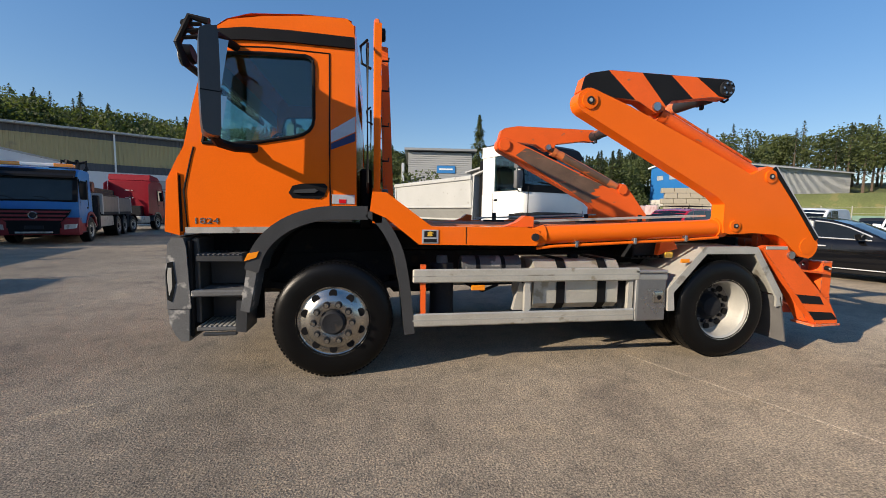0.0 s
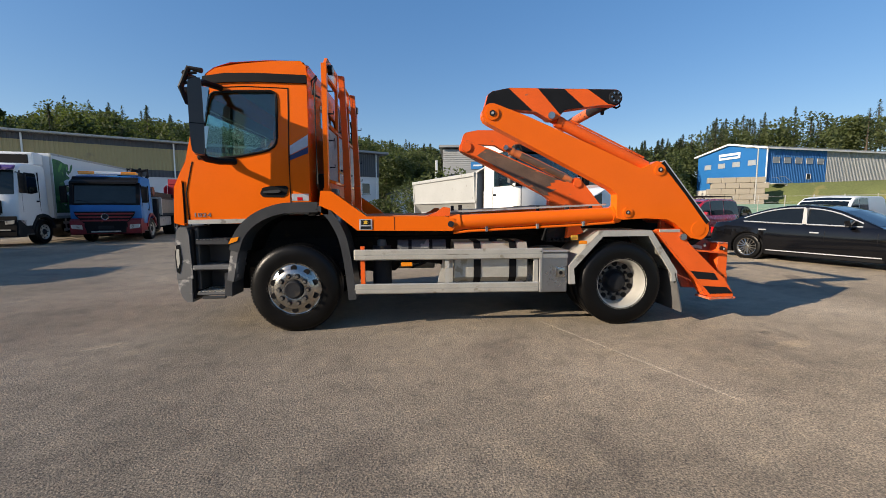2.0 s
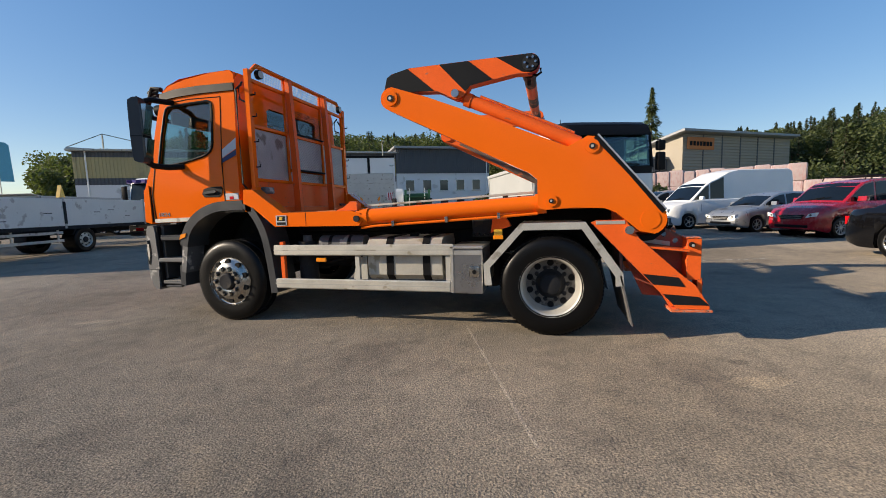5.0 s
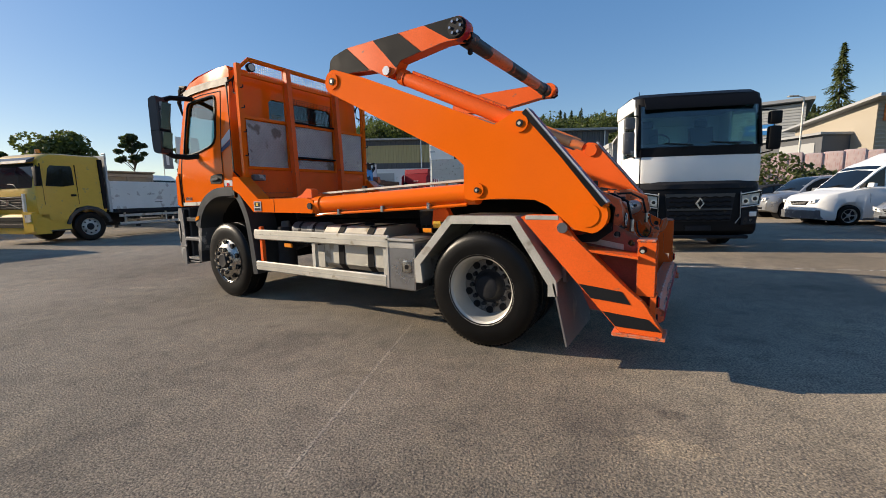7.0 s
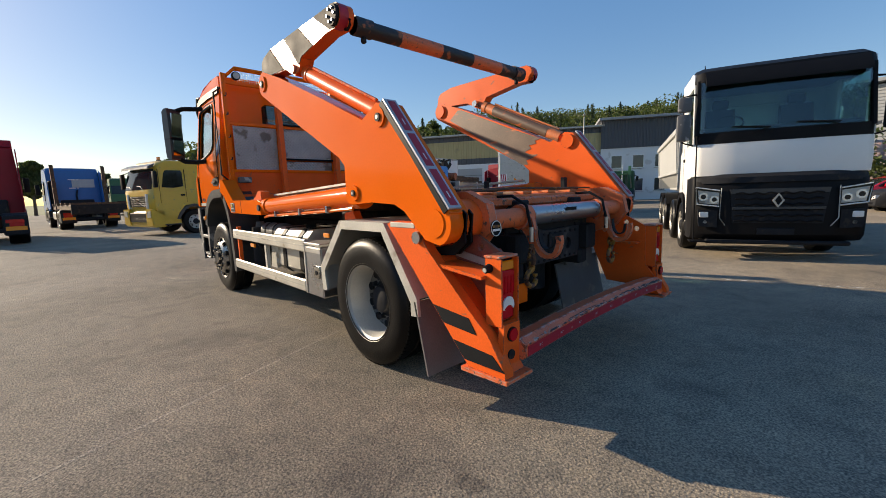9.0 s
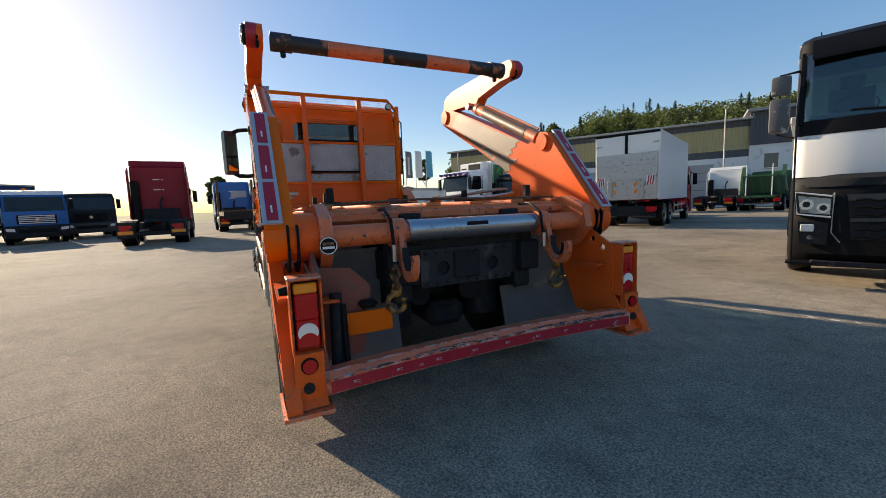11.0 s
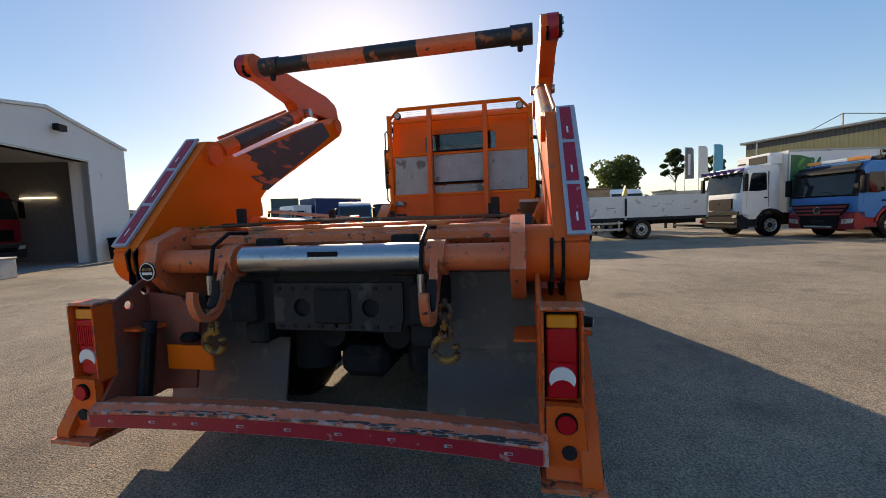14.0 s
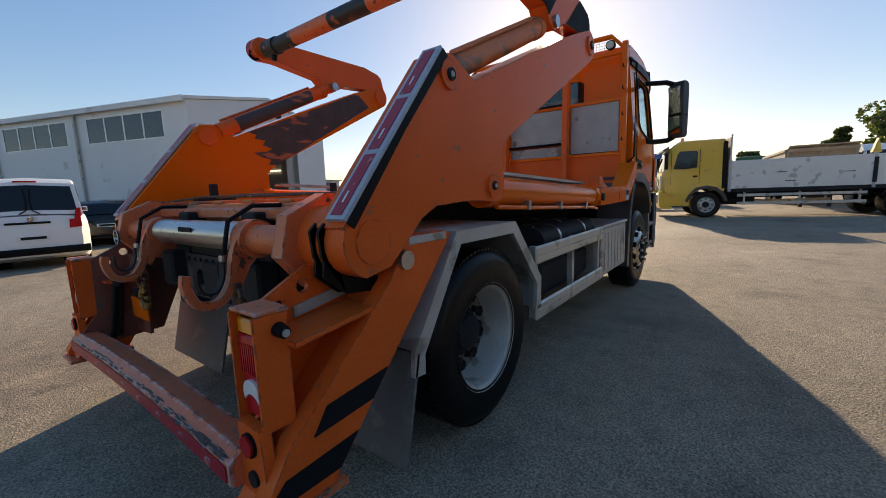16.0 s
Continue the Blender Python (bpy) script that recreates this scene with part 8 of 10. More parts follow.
        for xx in ([(fx + rx) / 2 - 0.1] + ([fx + r + 0.22, rx - r + 0.06])):
            zt = z_at(belt, xx)
            part("door_gap", rprism([(hw * 0.97, clear + 0.12), (hw * 1.0025, clear + (zt - clear) * 0.6), (hw * 0.99, clear + (zt - clear) * 0.8), (hw * 0.925, zt + 0.002), (hw * 0.9, zt - 0.05), (hw * 0.9, clear + 0.12)] if s > 0 else
                                    [(-hw * 0.97, clear + 0.12), (-hw * 1.0025, clear + (zt - clear) * 0.6), (-hw * 0.99, clear + (zt - clear) * 0.8), (-hw * 0.925, zt + 0.002), (-hw * 0.9, zt - 0.05), (-hw * 0.9, clear + 0.12)], xx - 0.004, xx + 0.004, "yz"), BLACK_PLASTIC, body)
        for xx in ((fx + rx) / 2 + 0.0, rx - r - 0.12):
            part("door_handle", rbox(xx, xx + 0.19, s * (hw * 0.98), s * (hw + 0.02), z_at(belt, xx) - 0.19, z_at(belt, xx) - 0.155, 0.010), trim or paint, body)
        mx, mz = roof[0][0] + 0.42, z_at(belt, roof[0][0] + 0.4)
        mi = part("wing_mirror", rprism([(mx, mz + 0.03), (mx + 0.10, mz + 0.02), (mx + 0.13, mz + 0.14), (mx + 0.03, mz + 0.17)], s * (hw * 0.96), s * (hw + 0.19), "xz", 0.025, 2), paint, body)
        part("mirror_glass", rbox(mx + 0.115, mx + 0.135, s * (hw + 0.01), s * (hw + 0.17), mz + 0.045, mz + 0.13, 0.005), MIRROR, mi)
        zf = z_at(belt, 0.1)
        la = part("headlamp", rprism([(s * hw * 0.52, zf - 0.20), (s * hw * 0.84, zf - 0.15), (s * hw * 0.855, zf - 0.03), (s * hw * 0.62, zf - 0.075)], -0.03, 0.24, "yz", 0.025, 2), LENS_WHITE, body)
        part("lamp_core", rcyl((-0.036, s * hw * 0.70, zf - 0.115), (-0.02, s * hw * 0.70, zf - 0.115), 0.035, None, 12), CHROME, la)
        zr = z_at(belt, L - 0.05)
        part("tail_lamp", rprism([(s * hw * 0.62, zr - 0.26), (s * hw * 0.845, zr - 0.24), (s * hw * 0.85, zr - 0.06), (s * hw * 0.64, zr - 0.07)], L - 0.14, L + 0.008, "yz", 0.02, 2), LENS_RED, body)
        for ax in (fx, rx):
            m_ = Matrix.Translation((ax, s * hw * 0.975, r)) @ Matrix.Diagonal((1, -s, 1, 1))
            wh = part("wheel", lathe(bmesh.new(), [(r * 0.66, 0.014), (r * 0.72, 0.0), (r * 0.90, 0.0), (r * 0.97, 0.012), (r, 0.04), (r, 0.19), (r * 0.6, 0.2)], m_, 32), RUBBER, P)
            part("rim", lathe(bmesh.new(), [(r * 0.70, 0.000), (r * 0.68, 0.006), (r * 0.64, 0.012), (r * 0.62, 0.07)], m_, 32), rim, wh)
            part("brake_disc", lathe(bmesh.new(), [(r * 0.62, 0.07), (r * 0.3, 0.075), (0.0, 0.07)], m_, 24), CHASSIS, wh)
            part("hub", lathe(bmesh.new(), [(r * 0.20, 0.04), (r * 0.17, 0.012), (r * 0.06, 0.006), (0.0, 0.006)], m_, 16), rim, wh)
            for q in range(spokes):
                a = q * 2 * math.pi / spokes
                p0 = Vector((ax + r * 0.12 * math.cos(a), s * (hw * 0.975 - 0.03), r + r * 0.12 * math.sin(a)))
                p1 = Vector((ax + r * 0.66 * math.cos(a), s * (hw * 0.975 - 0.014), r + r * 0.66 * math.sin(a)))
                part("spoke", rtube([p0, p1], r * 0.045, 5), rim, wh)
            part("arch_inside", rcyl((ax, s * hw * 0.45, r), (ax, s * hw * 0.90, r), arch - 0.004, None, 24), BLACK_PLASTIC, body)
    g_ = part("grille", rprism([(-hw * 0.36, z_at(belt, 0.05) - 0.21), (hw * 0.36, z_at(belt, 0.05) - 0.21), (hw * 0.46, z_at(belt, 0.05) - 0.07), (-hw * 0.46, z_at(belt, 0.05) - 0.07)], -0.014, 0.06, "yz", 0.01), BLACK_PLASTIC, body)
    for k in range(2):
        part("grille_bar", rbox(-0.024, -0.01, -hw * 0.38, hw * 0.38, z_at(belt, 0.05) - 0.18 + 0.06 * k, z_at(belt, 0.05) - 0.165 + 0.06 * k, 0.003), rim, g_)
    part("front_intake", rbox(-0.014, 0.06, -hw * 0.6, hw * 0.6, clear + 0.14, clear + 0.24, 0.02), BLACK_PLASTIC, body)
    part("rear_bumper_strip", rbox(L - 0.05, L + 0.01, -hw * 0.78, hw * 0.78, clear + 0.11, clear + 0.22, 0.02), low or BLACK_PLASTIC, body)
    if low:
        part("front_bumper", rprism([(-0.02, clear + 0.05), (-0.035, clear + 0.32), (0.02, clear + 0.36), (0.40, clear + 0.34), (0.40, clear + 0.05)], -hw * 0.90, hw * 0.90, "xz", 0.03, 2), low, body)
    if plate:
        pl = part("number_plate", rbox(L + 0.005, L + 0.02, -0.26, 0.26, clear + 0.45, clear + 0.56, 0.004), LENS_WHITE, body)
        part("plate_bar", rbox(L + 0.02, L + 0.023, -0.2, 0.2, clear + 0.475, clear + 0.535), BLACK_PAINT, pl)
    return P


sedan = car("sedan", facing(12.9, 6.37, 0.35, -0.94), "glossy black sedan with chrome window trim", BLACK_CAR, 5.2, 1.88,
            [(0, 0.60), (0.06, 0.70), (0.3, 0.80), (0.9, 0.90), (1.5, 0.95), (2.2, 0.97), (3.4, 1.0), (4.2, 1.03), (4.7, 1.03), (5.05, 0.99), (5.16, 0.90), (5.2, 0.80)],
            [(1.45, 0.95), (1.8, 1.14), (2.2, 1.34), (2.5, 1.43), (2.9, 1.48), (3.3, 1.47), (3.7, 1.40), (4.1, 1.27), (4.65, 1.04)], r=0.345, axles=(0.92, 1.08), rim=CHROME, pillars=(2.86,), trim=BRIGHT_TRIM, spokes=15)
red_van = car("van", facing(11.4, 15.3, -0.92, -0.39), "small red van with a dark roof rack", RED_CAR, 4.2, 1.83,
              [(0, 0.66), (0.05, 0.80), (0.2, 0.92), (0.6, 1.04), (0.95, 1.10), (1.3, 1.10), (3.9, 1.12), (4.1, 1.08), (4.2, 0.9)],
              [(0.9, 1.09), (1.2, 1.33), (1.5, 1.58), (1.7, 1.70), (2.0, 1.77), (2.6, 1.81), (3.7, 1.80), (4.0, 1.72), (4.14, 1.15)], r=0.32, axles=(0.8, 0.72), pillars=(2.05, 3.0), tumble=0.10, low=None)
for s in (-1, 1):
    part("roof_rack", rtube([(1.9, s * 0.62, 1.80), (1.95, s * 0.62, 1.92), (3.9, s * 0.62, 1.92), (3.95, s * 0.62, 1.78)], 0.02, 6), BLACK_PLASTIC, red_van)
for xx in (2.0, 2.6, 3.2, 3.85):
    part("rack_bar", rtube([(xx, -0.62, 1.92), (xx, 0.62, 1.92)], 0.018, 6), BLACK_PLASTIC, red_van)
HATCH = dict(belt=[(0, 0.60), (0.05, 0.70), (0.25, 0.82), (0.7, 0.92), (1.05, 0.97), (1.5, 1.0), (3.6, 1.04), (3.85, 1.0), (3.95, 0.82)],
             roof=[(0.98, 0.96), (1.3, 1.18), (1.65, 1.38), (1.95, 1.48), (2.5, 1.53), (3.1, 1.50), (3.5, 1.40), (3.85, 1.05)])
car("hatchback", facing(10.4, 18.1, -0.92, -0.39), "silver grey hatchback car", SILVER_CAR, 3.95, 1.68, HATCH["belt"], HATCH["roof"], r=0.3, pillars=(2.15,), spokes=7)
VAN_BELT = [(0, 0.66), (0.05, 0.92), (0.25, 1.05), (0.7, 1.16), (1.15, 1.24), (1.5, 1.30), (6.2, 1.33), (6.35, 1.30), (6.4, 1.1)]
transit = car("panel_van", facing(8.6, 20.5, -0.92, -0.39), "white high-roof panel van with grey bumper", WHITE, 6.4, 1.97, VAN_BELT,
              [(1.0, 1.21), (1.35, 1.52), (1.75, 1.90), (2.05, 2.10), (2.5, 2.28), (3.0, 2.52), (3.5, 2.62), (6.1, 2.62), (6.3, 2.52), (6.38, 1.34)], r=0.34, axles=(0.98, 1.2), category="van", pillars=(2.0,), blind=2.72, tumble=0.08, screen=(1.0, 1.98), low=PLASTIC_PALE, spokes=5)
for s in (-1, 1):
    part("side_fold", rbox(2.9, 6.2, s * 0.93, s * 0.995, 0.96, 0.985, 0.006), WHITE, transit)
car("sport_utility_car", facing(7.64, 24.0, -0.92, -0.39), "silver sport utility car with dark windows", SILVER_CAR, 4.7, 1.95, [(0, 0.78), (0.05, 0.95), (0.3, 1.03), (1.2, 1.12), (1.6, 1.15), (4.4, 1.18), (4.65, 1.12), (4.7, 0.95)],
    [(1.2, 1.12), (1.5, 1.42), (1.8, 1.66), (2.1, 1.78), (2.8, 1.84), (4.2, 1.80), (4.45, 1.7), (4.66, 1.18)], clear=0.28, r=0.38, pillars=(2.4, 3.4), spokes=7)
car("hatchback", facing(6.4, 26.8, -0.92, -0.39), "dark grey hatchback car", CHASSIS, 3.95, 1.68, HATCH["belt"], HATCH["roof"], r=0.3, pillars=(2.15,))
car("hatchback", facing(5.3, 29.5, -0.92, -0.39), "dark red hatchback car", RED_CAR, 3.95, 1.68, HATCH["belt"], HATCH["roof"], r=0.3, pillars=(2.15,))
vw = car("passenger_van", facing(3.55, -9.55, -0.14, -0.99), "white passenger van seen from the rear", WHITE, 4.9, 1.9, [(0, 0.70), (0.06, 0.92), (0.4, 1.05), (0.9, 1.13), (1.2, 1.16), (4.7, 1.16), (4.85, 1.12), (4.9, 0.9)],
         [(0.85, 1.12), (1.2, 1.5), (1.55, 1.80), (1.85, 1.92), (2.4, 1.97), (4.4, 1.95), (4.62, 1.85), (4.84, 1.16)], r=0.34, axles=(0.95, 0.95), category="van", pillars=(1.95, 3.2), plate=True, tumble=0.10, low=WHITE)
for s in (-1, 1):
    part("rear_wiper", rtube([(4.88, s * 0.16, 1.20), (4.86, s * 0.05, 1.27), (4.80, s * 0.03, 1.50), (4.74, s * 0.05, 1.74)], 0.015, 5), BLACK_PLASTIC, vw)
part("tailgate_grip", rbox(4.86, 4.915, -0.40, 0.30, 0.985, 1.03, 0.01), BLACK_PLASTIC, vw)
part("round_badge", rcyl((4.88, 0.0, 1.09), (4.92, 0.0, 1.09), 0.055, 0.05, 20), CHROME, vw)
part("brake_light", rbox(4.55, 4.64, -0.18, 0.18, 1.885, 1.915, 0.006), LENS_RED, vw)
part("rear_bumper", rprism([(4.70, 0.30), (4.95, 0.32), (4.98, 0.42), (4.95, 0.47), (4.70, 0.47)], -0.90, 0.90, "xz", 0.02, 2), BLACK_PLASTIC, vw, "black rear bumper")
for s in (-1, 1):
    part("tall_tail_lamp", rprism([(s * 0.67, 0.94), (s * 0.80, 0.94), (s * 0.82, 1.30), (s * 0.74, 1.30)], 4.72, 4.905, "yz", 0.02, 2), LENS_RED, vw)
ESTATE = [(0, 0.60), (0.05, 0.70), (0.3, 0.80), (1.15, 0.94), (1.6, 0.98), (4.4, 1.02), (4.62, 0.98), (4.7, 0.8)]
ESTATE_ROOF = [(1.15, 0.94), (1.5, 1.17), (1.85, 1.38), (2.2, 1.47), (3.0, 1.50), (4.0, 1.45), (4.25, 1.36), (4.6, 1.02)]
car("estate_car", facing(0.9, -13.6, -0.23, -0.97), "black estate car seen from the rear", BLACK_CAR, 4.7, 1.82, ESTATE, ESTATE_ROOF, r=0.33, pillars=(2.6, 3.6), plate=True)
car("estate_car", facing(4.0, -15.5, -0.36, -0.93), "dark estate car beside the workshop", BLACK_CAR, 4.7, 1.82, ESTATE, ESTATE_ROOF, r=0.33, pillars=(2.6, 3.6), plate=True)
white_row = ((15.6, 13.2), (19.2, 11.8), (23.0, 10.0))
SMALL_VAN = dict(belt=[(0, 0.66), (0.05, 0.84), (0.3, 0.96), (0.8, 1.08), (1.2, 1.12), (4.4, 1.15), (4.55, 1.1), (4.6, 0.9)], roof=[(0.85, 1.08), (1.2, 1.4), (1.5, 1.66), (1.8, 1.8), (2.3, 1.86), (4.25, 1.86), (4.45, 1.76), (4.56, 1.15)])
for x, y in white_row:
    car("panel_van", facing(x, y, -0.92, -0.39), "white van in the parking row", WHITE, 4.6, 1.9, SMALL_VAN["belt"], SMALL_VAN["roof"], r=0.32, category="van", pillars=(2.0,), blind=2.8, tumble=0.10)
for x, y in ((17.5, 20.0), (21.0, 18.0), (24.5, 16.0), (28.0, 13.5)):
    car("hatchback", facing(x, y, -0.80, -0.60), "dark car in the far parking row", CHASSIS, 3.95, 1.68, HATCH["belt"], HATCH["roof"], r=0.3, pillars=(2.15,))


# ---- buildings ----
def leaf_material(name, color, through=0.35):
    """Leaves that let some light through, their colour varied from clump to clump and tree to tree."""
    m = material(name, color, 0.65, vary=0.5, scale=0.07, fine=0.6, island=1.0)
    nt, n = m.node_tree, m.node_tree.nodes
    b = n["Principled BSDF"]
    back, mix = n.new("ShaderNodeBsdfTranslucent"), n.new("ShaderNodeMixShader")
    gain = n.new("ShaderNodeVectorMath")
    gain.operation = "MULTIPLY"
    gain.inputs[1].default_value = (1.6, 1.7, 0.9)
    nt.links.new(b.inputs["Base Color"].links[0].from_socket, gain.inputs[0])
    nt.links.new(gain.outputs[0], back.inputs["Color"])
    mix.inputs[0].default_value = through
    nt.links.new(b.outputs[0], mix.inputs[1]), nt.links.new(back.outputs[0], mix.inputs[2])
    nt.links.new(mix.outputs[0], n["Material Output"].inputs["Surface"])
    return m


WALL_WHITE = material("white_render", (0.72, 0.72, 0.71), 0.8, vary=0.06, scale=0.6, fine=30, wear=(0.55, 0.54, 0.52), wear_amount=0.12, wear_scale=0.9)
CONCRETE = material("pale_concrete", (0.46, 0.45, 0.42), 0.85, vary=0.12, scale=0.7, fine=40, wear=(0.33, 0.32, 0.3), wear_amount=0.2, wear_scale=1.2)
CLAD_YELLOW = material("ochre_cladding", (0.46, 0.38, 0.19), 0.6, vary=0.07, scale=0.4, wear=(0.36, 0.3, 0.17), wear_amount=0.15, wear_scale=0.5)
CLAD_GREY = material("dark_grey_cladding", (0.085, 0.09, 0.10), 0.55, vary=0.1, scale=0.4)
CLAD_MID = material("grey_cladding", (0.34, 0.35, 0.35), 0.55, vary=0.07, scale=0.4)
CLAD_BEIGE = material("beige_slat_cladding", (0.34, 0.30, 0.24), 0.7, vary=0.08, scale=0.5)
CLAD_BLUE = material("blue_cladding", (0.008, 0.125, 0.36), 0.5, vary=0.06, scale=0.4)
ROOF_GREY = material("grey_roof_sheet", (0.30, 0.31, 0.32), 0.5, 0.2, vary=0.1, scale=0.4)
WIN_GLASS = material("window_pane", (0.03, 0.04, 0.05), 0.06, vary=0.3, spec=0.7)
INSIDE = material("workshop_inside", (0.28, 0.28, 0.28), 0.8, vary=0.2)
LAMP_ON = glow_material("tube_lamp", (1.0, 0.86, 0.6), 3.0)
SIGN_ORANGE = material("orange_sign", (0.55, 0.17, 0.03), 0.5, vary=0.05)
SIGN_BLUE = material("blue_sign", (0.03, 0.2, 0.5), 0.5, vary=0.05)
BALE = material("wrapped_bale_film", (0.42, 0.33, 0.32), 0.4, vary=0.3, scale=5, rand=0.6, bump=0.3, wear=(0.40, 0.24, 0.23), wear_amount=0.45, wear_scale=5, stretch=(2.0, 2.0, 0.35))
GRASS = material("rough_grass", (0.115, 0.135, 0.045), 0.9, vary=0.35, scale=0.3, fine=6, bump=0.4, wear=(0.17, 0.16, 0.06), wear_amount=0.3, wear_scale=0.5)
LEAVES = leaf_material("broad_leaves", (0.080, 0.100, 0.034), 0.36)
NEEDLES = leaf_material("dark_needles", (0.048, 0.066, 0.030), 0.3)
BARK = material("bark", (0.10, 0.075, 0.055), 0.9, vary=0.3, bump=0.4)


def ribs(x0, x1, z0, z1, step, depth, y=0.0, lying=False):
    """A corrugated sheet: ribs standing (or lying) in front of the plane y."""
    verts, faces = [], []
    span_ = (z1 - z0) if lying else (x1 - x0)
    n_ = int(span_ / step)
    line = []
    for k in range(n_):
        a = (z0 if lying else x0) + k * step
        line += [(a, y), (a + step * 0.45, y), (a + step * 0.55, y - depth), (a + step * 0.9, y - depth)]
    line.append(((z1 if lying else x1), y))
    for a, d in line:
        if lying:
            verts += [(x0, d, a), (x1, d, a)]
        else:
            verts += [(a, d, z0), (a, d, z1)]
    for i in range(len(line) - 1):
        faces.append((2 * i, 2 * i + 2, 2 * i + 3, 2 * i + 1))
    bm = bmesh.new()
    vs = [bm.verts.new(v) for v in verts]
    for f in faces:
        bm.faces.new([vs[i] for i in f])
    return bm


def window_unit(P, x, z, w, h, y=0.0, panes=2, sill=True):
    """A framed window set in a wall face at y, looking towards negative y."""
    fr = part("window", holed(bmesh.new(), [(x, z), (x + w, z), (x + w, z + h), (x, z + h)],
                              [[(x + 0.06 + k * (w - 0.06) / panes, z + 0.06), (x + (k + 1) * (w - 0.06) / panes, z + 0.06), (x + (k + 1) * (w - 0.06) / panes, z + h - 0.06), (x + 0.06 + k * (w - 0.06) / panes, z + h - 0.06)] for k in range(panes)],
                              lambda u, v, d: (u, y - 0.05 + d, v), 0.05), LENS_WHITE, P)
    for k in range(panes):
        part("pane", rbox(x + 0.05 + k * (w - 0.06) / panes, x + 0.01 + (k + 1) * (w - 0.06) / panes, y - 0.025, y - 0.012, z + 0.05, z + h - 0.05), WIN_GLASS, fr)
    if sill:
        part("sill", rbox(x - 0.05, x + w + 0.05, y - 0.12, y, z - 0.06, z, 0.01), ALU_DULL, fr)
    return fr


# long hall with ochre band, offices at its end
hall = thing("hall", pose(-20.9, 40.2, 0, 0, 0, 32), "long hall with ochre cladding over a white base", "building")
part("wall", rbox(-22.6, 8.5, 0, 22, 0, 4.5), WALL_WHITE, hall)
part("upper_wall", rbox(-22.6, 8.5, 0.05, 22, 4.5, 7.7), CLAD_GREY, hall)
part("grey_band", ribs(-22.6, 8.5, 4.5, 5.15, 0.30, 0.05, 0.03), CLAD_GREY, hall, smooth=0)
part("ochre_band", ribs(-22.6, 8.5, 5.15, 7.15, 0.30, 0.06, 0.0), CLAD_YELLOW, hall, "ochre corrugated cladding", 0)
part("top_band", ribs(-22.6, 8.5, 7.15, 7.72, 0.30, 0.05, 0.03), CLAD_GREY, hall, smooth=0)
part("roof", rprism([(-0.4, 7.7), (-0.4, 7.9), (11, 8.5), (22.4, 7.9), (22.4, 7.7)], -22.9, 8.8, "yz"), ROOF_GREY, hall)
part("gutter", rbox(-22.9, 8.8, -0.5, -0.38, 7.72, 7.9, 0.02), ALU_DULL, hall)
for k in range(3):
    u = -21.5 + k * 10.2
    part("downpipe", rtube([(u, -0.14, 0.2), (u, -0.14, 7.8)], 0.07, 8), LENS_WHITE, hall)
    dr = part("gate", rbox(u + 2.5, u + 7.0, -0.06, 0.02, 0.0, 4.0), CLAD_MID, hall)
    for z in (0.8, 1.6, 2.4, 3.2):
        part("gate_line", rbox(u + 2.5, u + 7.0, -0.075, -0.06, z, z + 0.04), CLAD_GREY, dr)
office = thing("office_building", pose(-20.9, 40.2, 0, 0, 0, 32), "office building with dark cladding over white walls", "building")
part("wall", rbox(8.5, 20.2, -0.4, 14, 0, 5.4), WALL_WHITE, office)
part("upper_wall", rbox(8.5, 20.2, -0.42, 14, 5.4, 8.25), CLAD_GREY, office)
part("cladding", ribs(8.5, 20.2, 5.4, 8.25, 0.28, 0.06, -0.44), CLAD_GREY, office, "dark grey corrugated cladding", 0)
part("side_cladding", rbox(20.2, 20.26, -0.44, 14, 5.4, 8.25), CLAD_GREY, office)
part("roof", rbox(8.2, 21.4, -1.0, 14.4, 8.25, 8.5, 0.02), ROOF_GREY, office)
for row in (0.9, 3.3):
    for k in range(5):
        window_unit(office, 9.5 + k * 2.1, row, 1.1, 1.35, -0.4, 1)
part("downpipe", rtube([(19.8, -0.6, 0.2), (19.8, -0.6, 8.25)], 0.07, 8), LENS_WHITE, office)

# workshop with an open gate
shop = thing("workshop", Matrix.Translation((-1.15, -10.0, 0)) @ Matrix(((-0.938, 0.347, 0, 0), (-0.347, -0.938, 0, 0), (0, 0, 1, 0), (0, 0, 0, 1))), "white workshop with an open gate and a window strip", "building")
GW, GD, EAVE, APEX = 9.2, 24.0, 5.25, 6.08
part("gable_wall", holed(bmesh.new(), [(0, 0.0), (0.59, 0.0), (0.59, 0.002), (0.6, 0.002), (0.6, 4.35), (6.6, 4.35), (6.6, 0.0), (GW, 0), (GW, EAVE), (GW * 0.5, APEX), (0, EAVE)], [], lambda u, v, d: (u, d, v), 0.3), WALL_WHITE, shop)
part("gate_jamb", rbox(0.52, 0.6, -0.03, 0.32, 0, 4.4), ALU_DULL, shop)
part("gate_jamb", rbox(6.6, 6.68, -0.03, 0.32, 0, 4.4), WALL_WHITE, shop)
part("gate_reveal", rbox(6.62, 6.9, 0.32, 0.75, 0, 4.4), WALL_WHITE, shop)
part("gate_head", rbox(0.52, 6.68, -0.03, 0.32, 4.35, 4.43), ALU_DULL, shop)
for k in range(4):
    part("gate_leaf", rbox(0.6, 6.6, 0.4 + k * 0.9, 1.28 + k * 0.9, 4.36, 4.42), CLAD_MID, shop)
strips = [(1.2 + k * 5.6, 3.95, 4.4, 1.05) for k in range(4)]
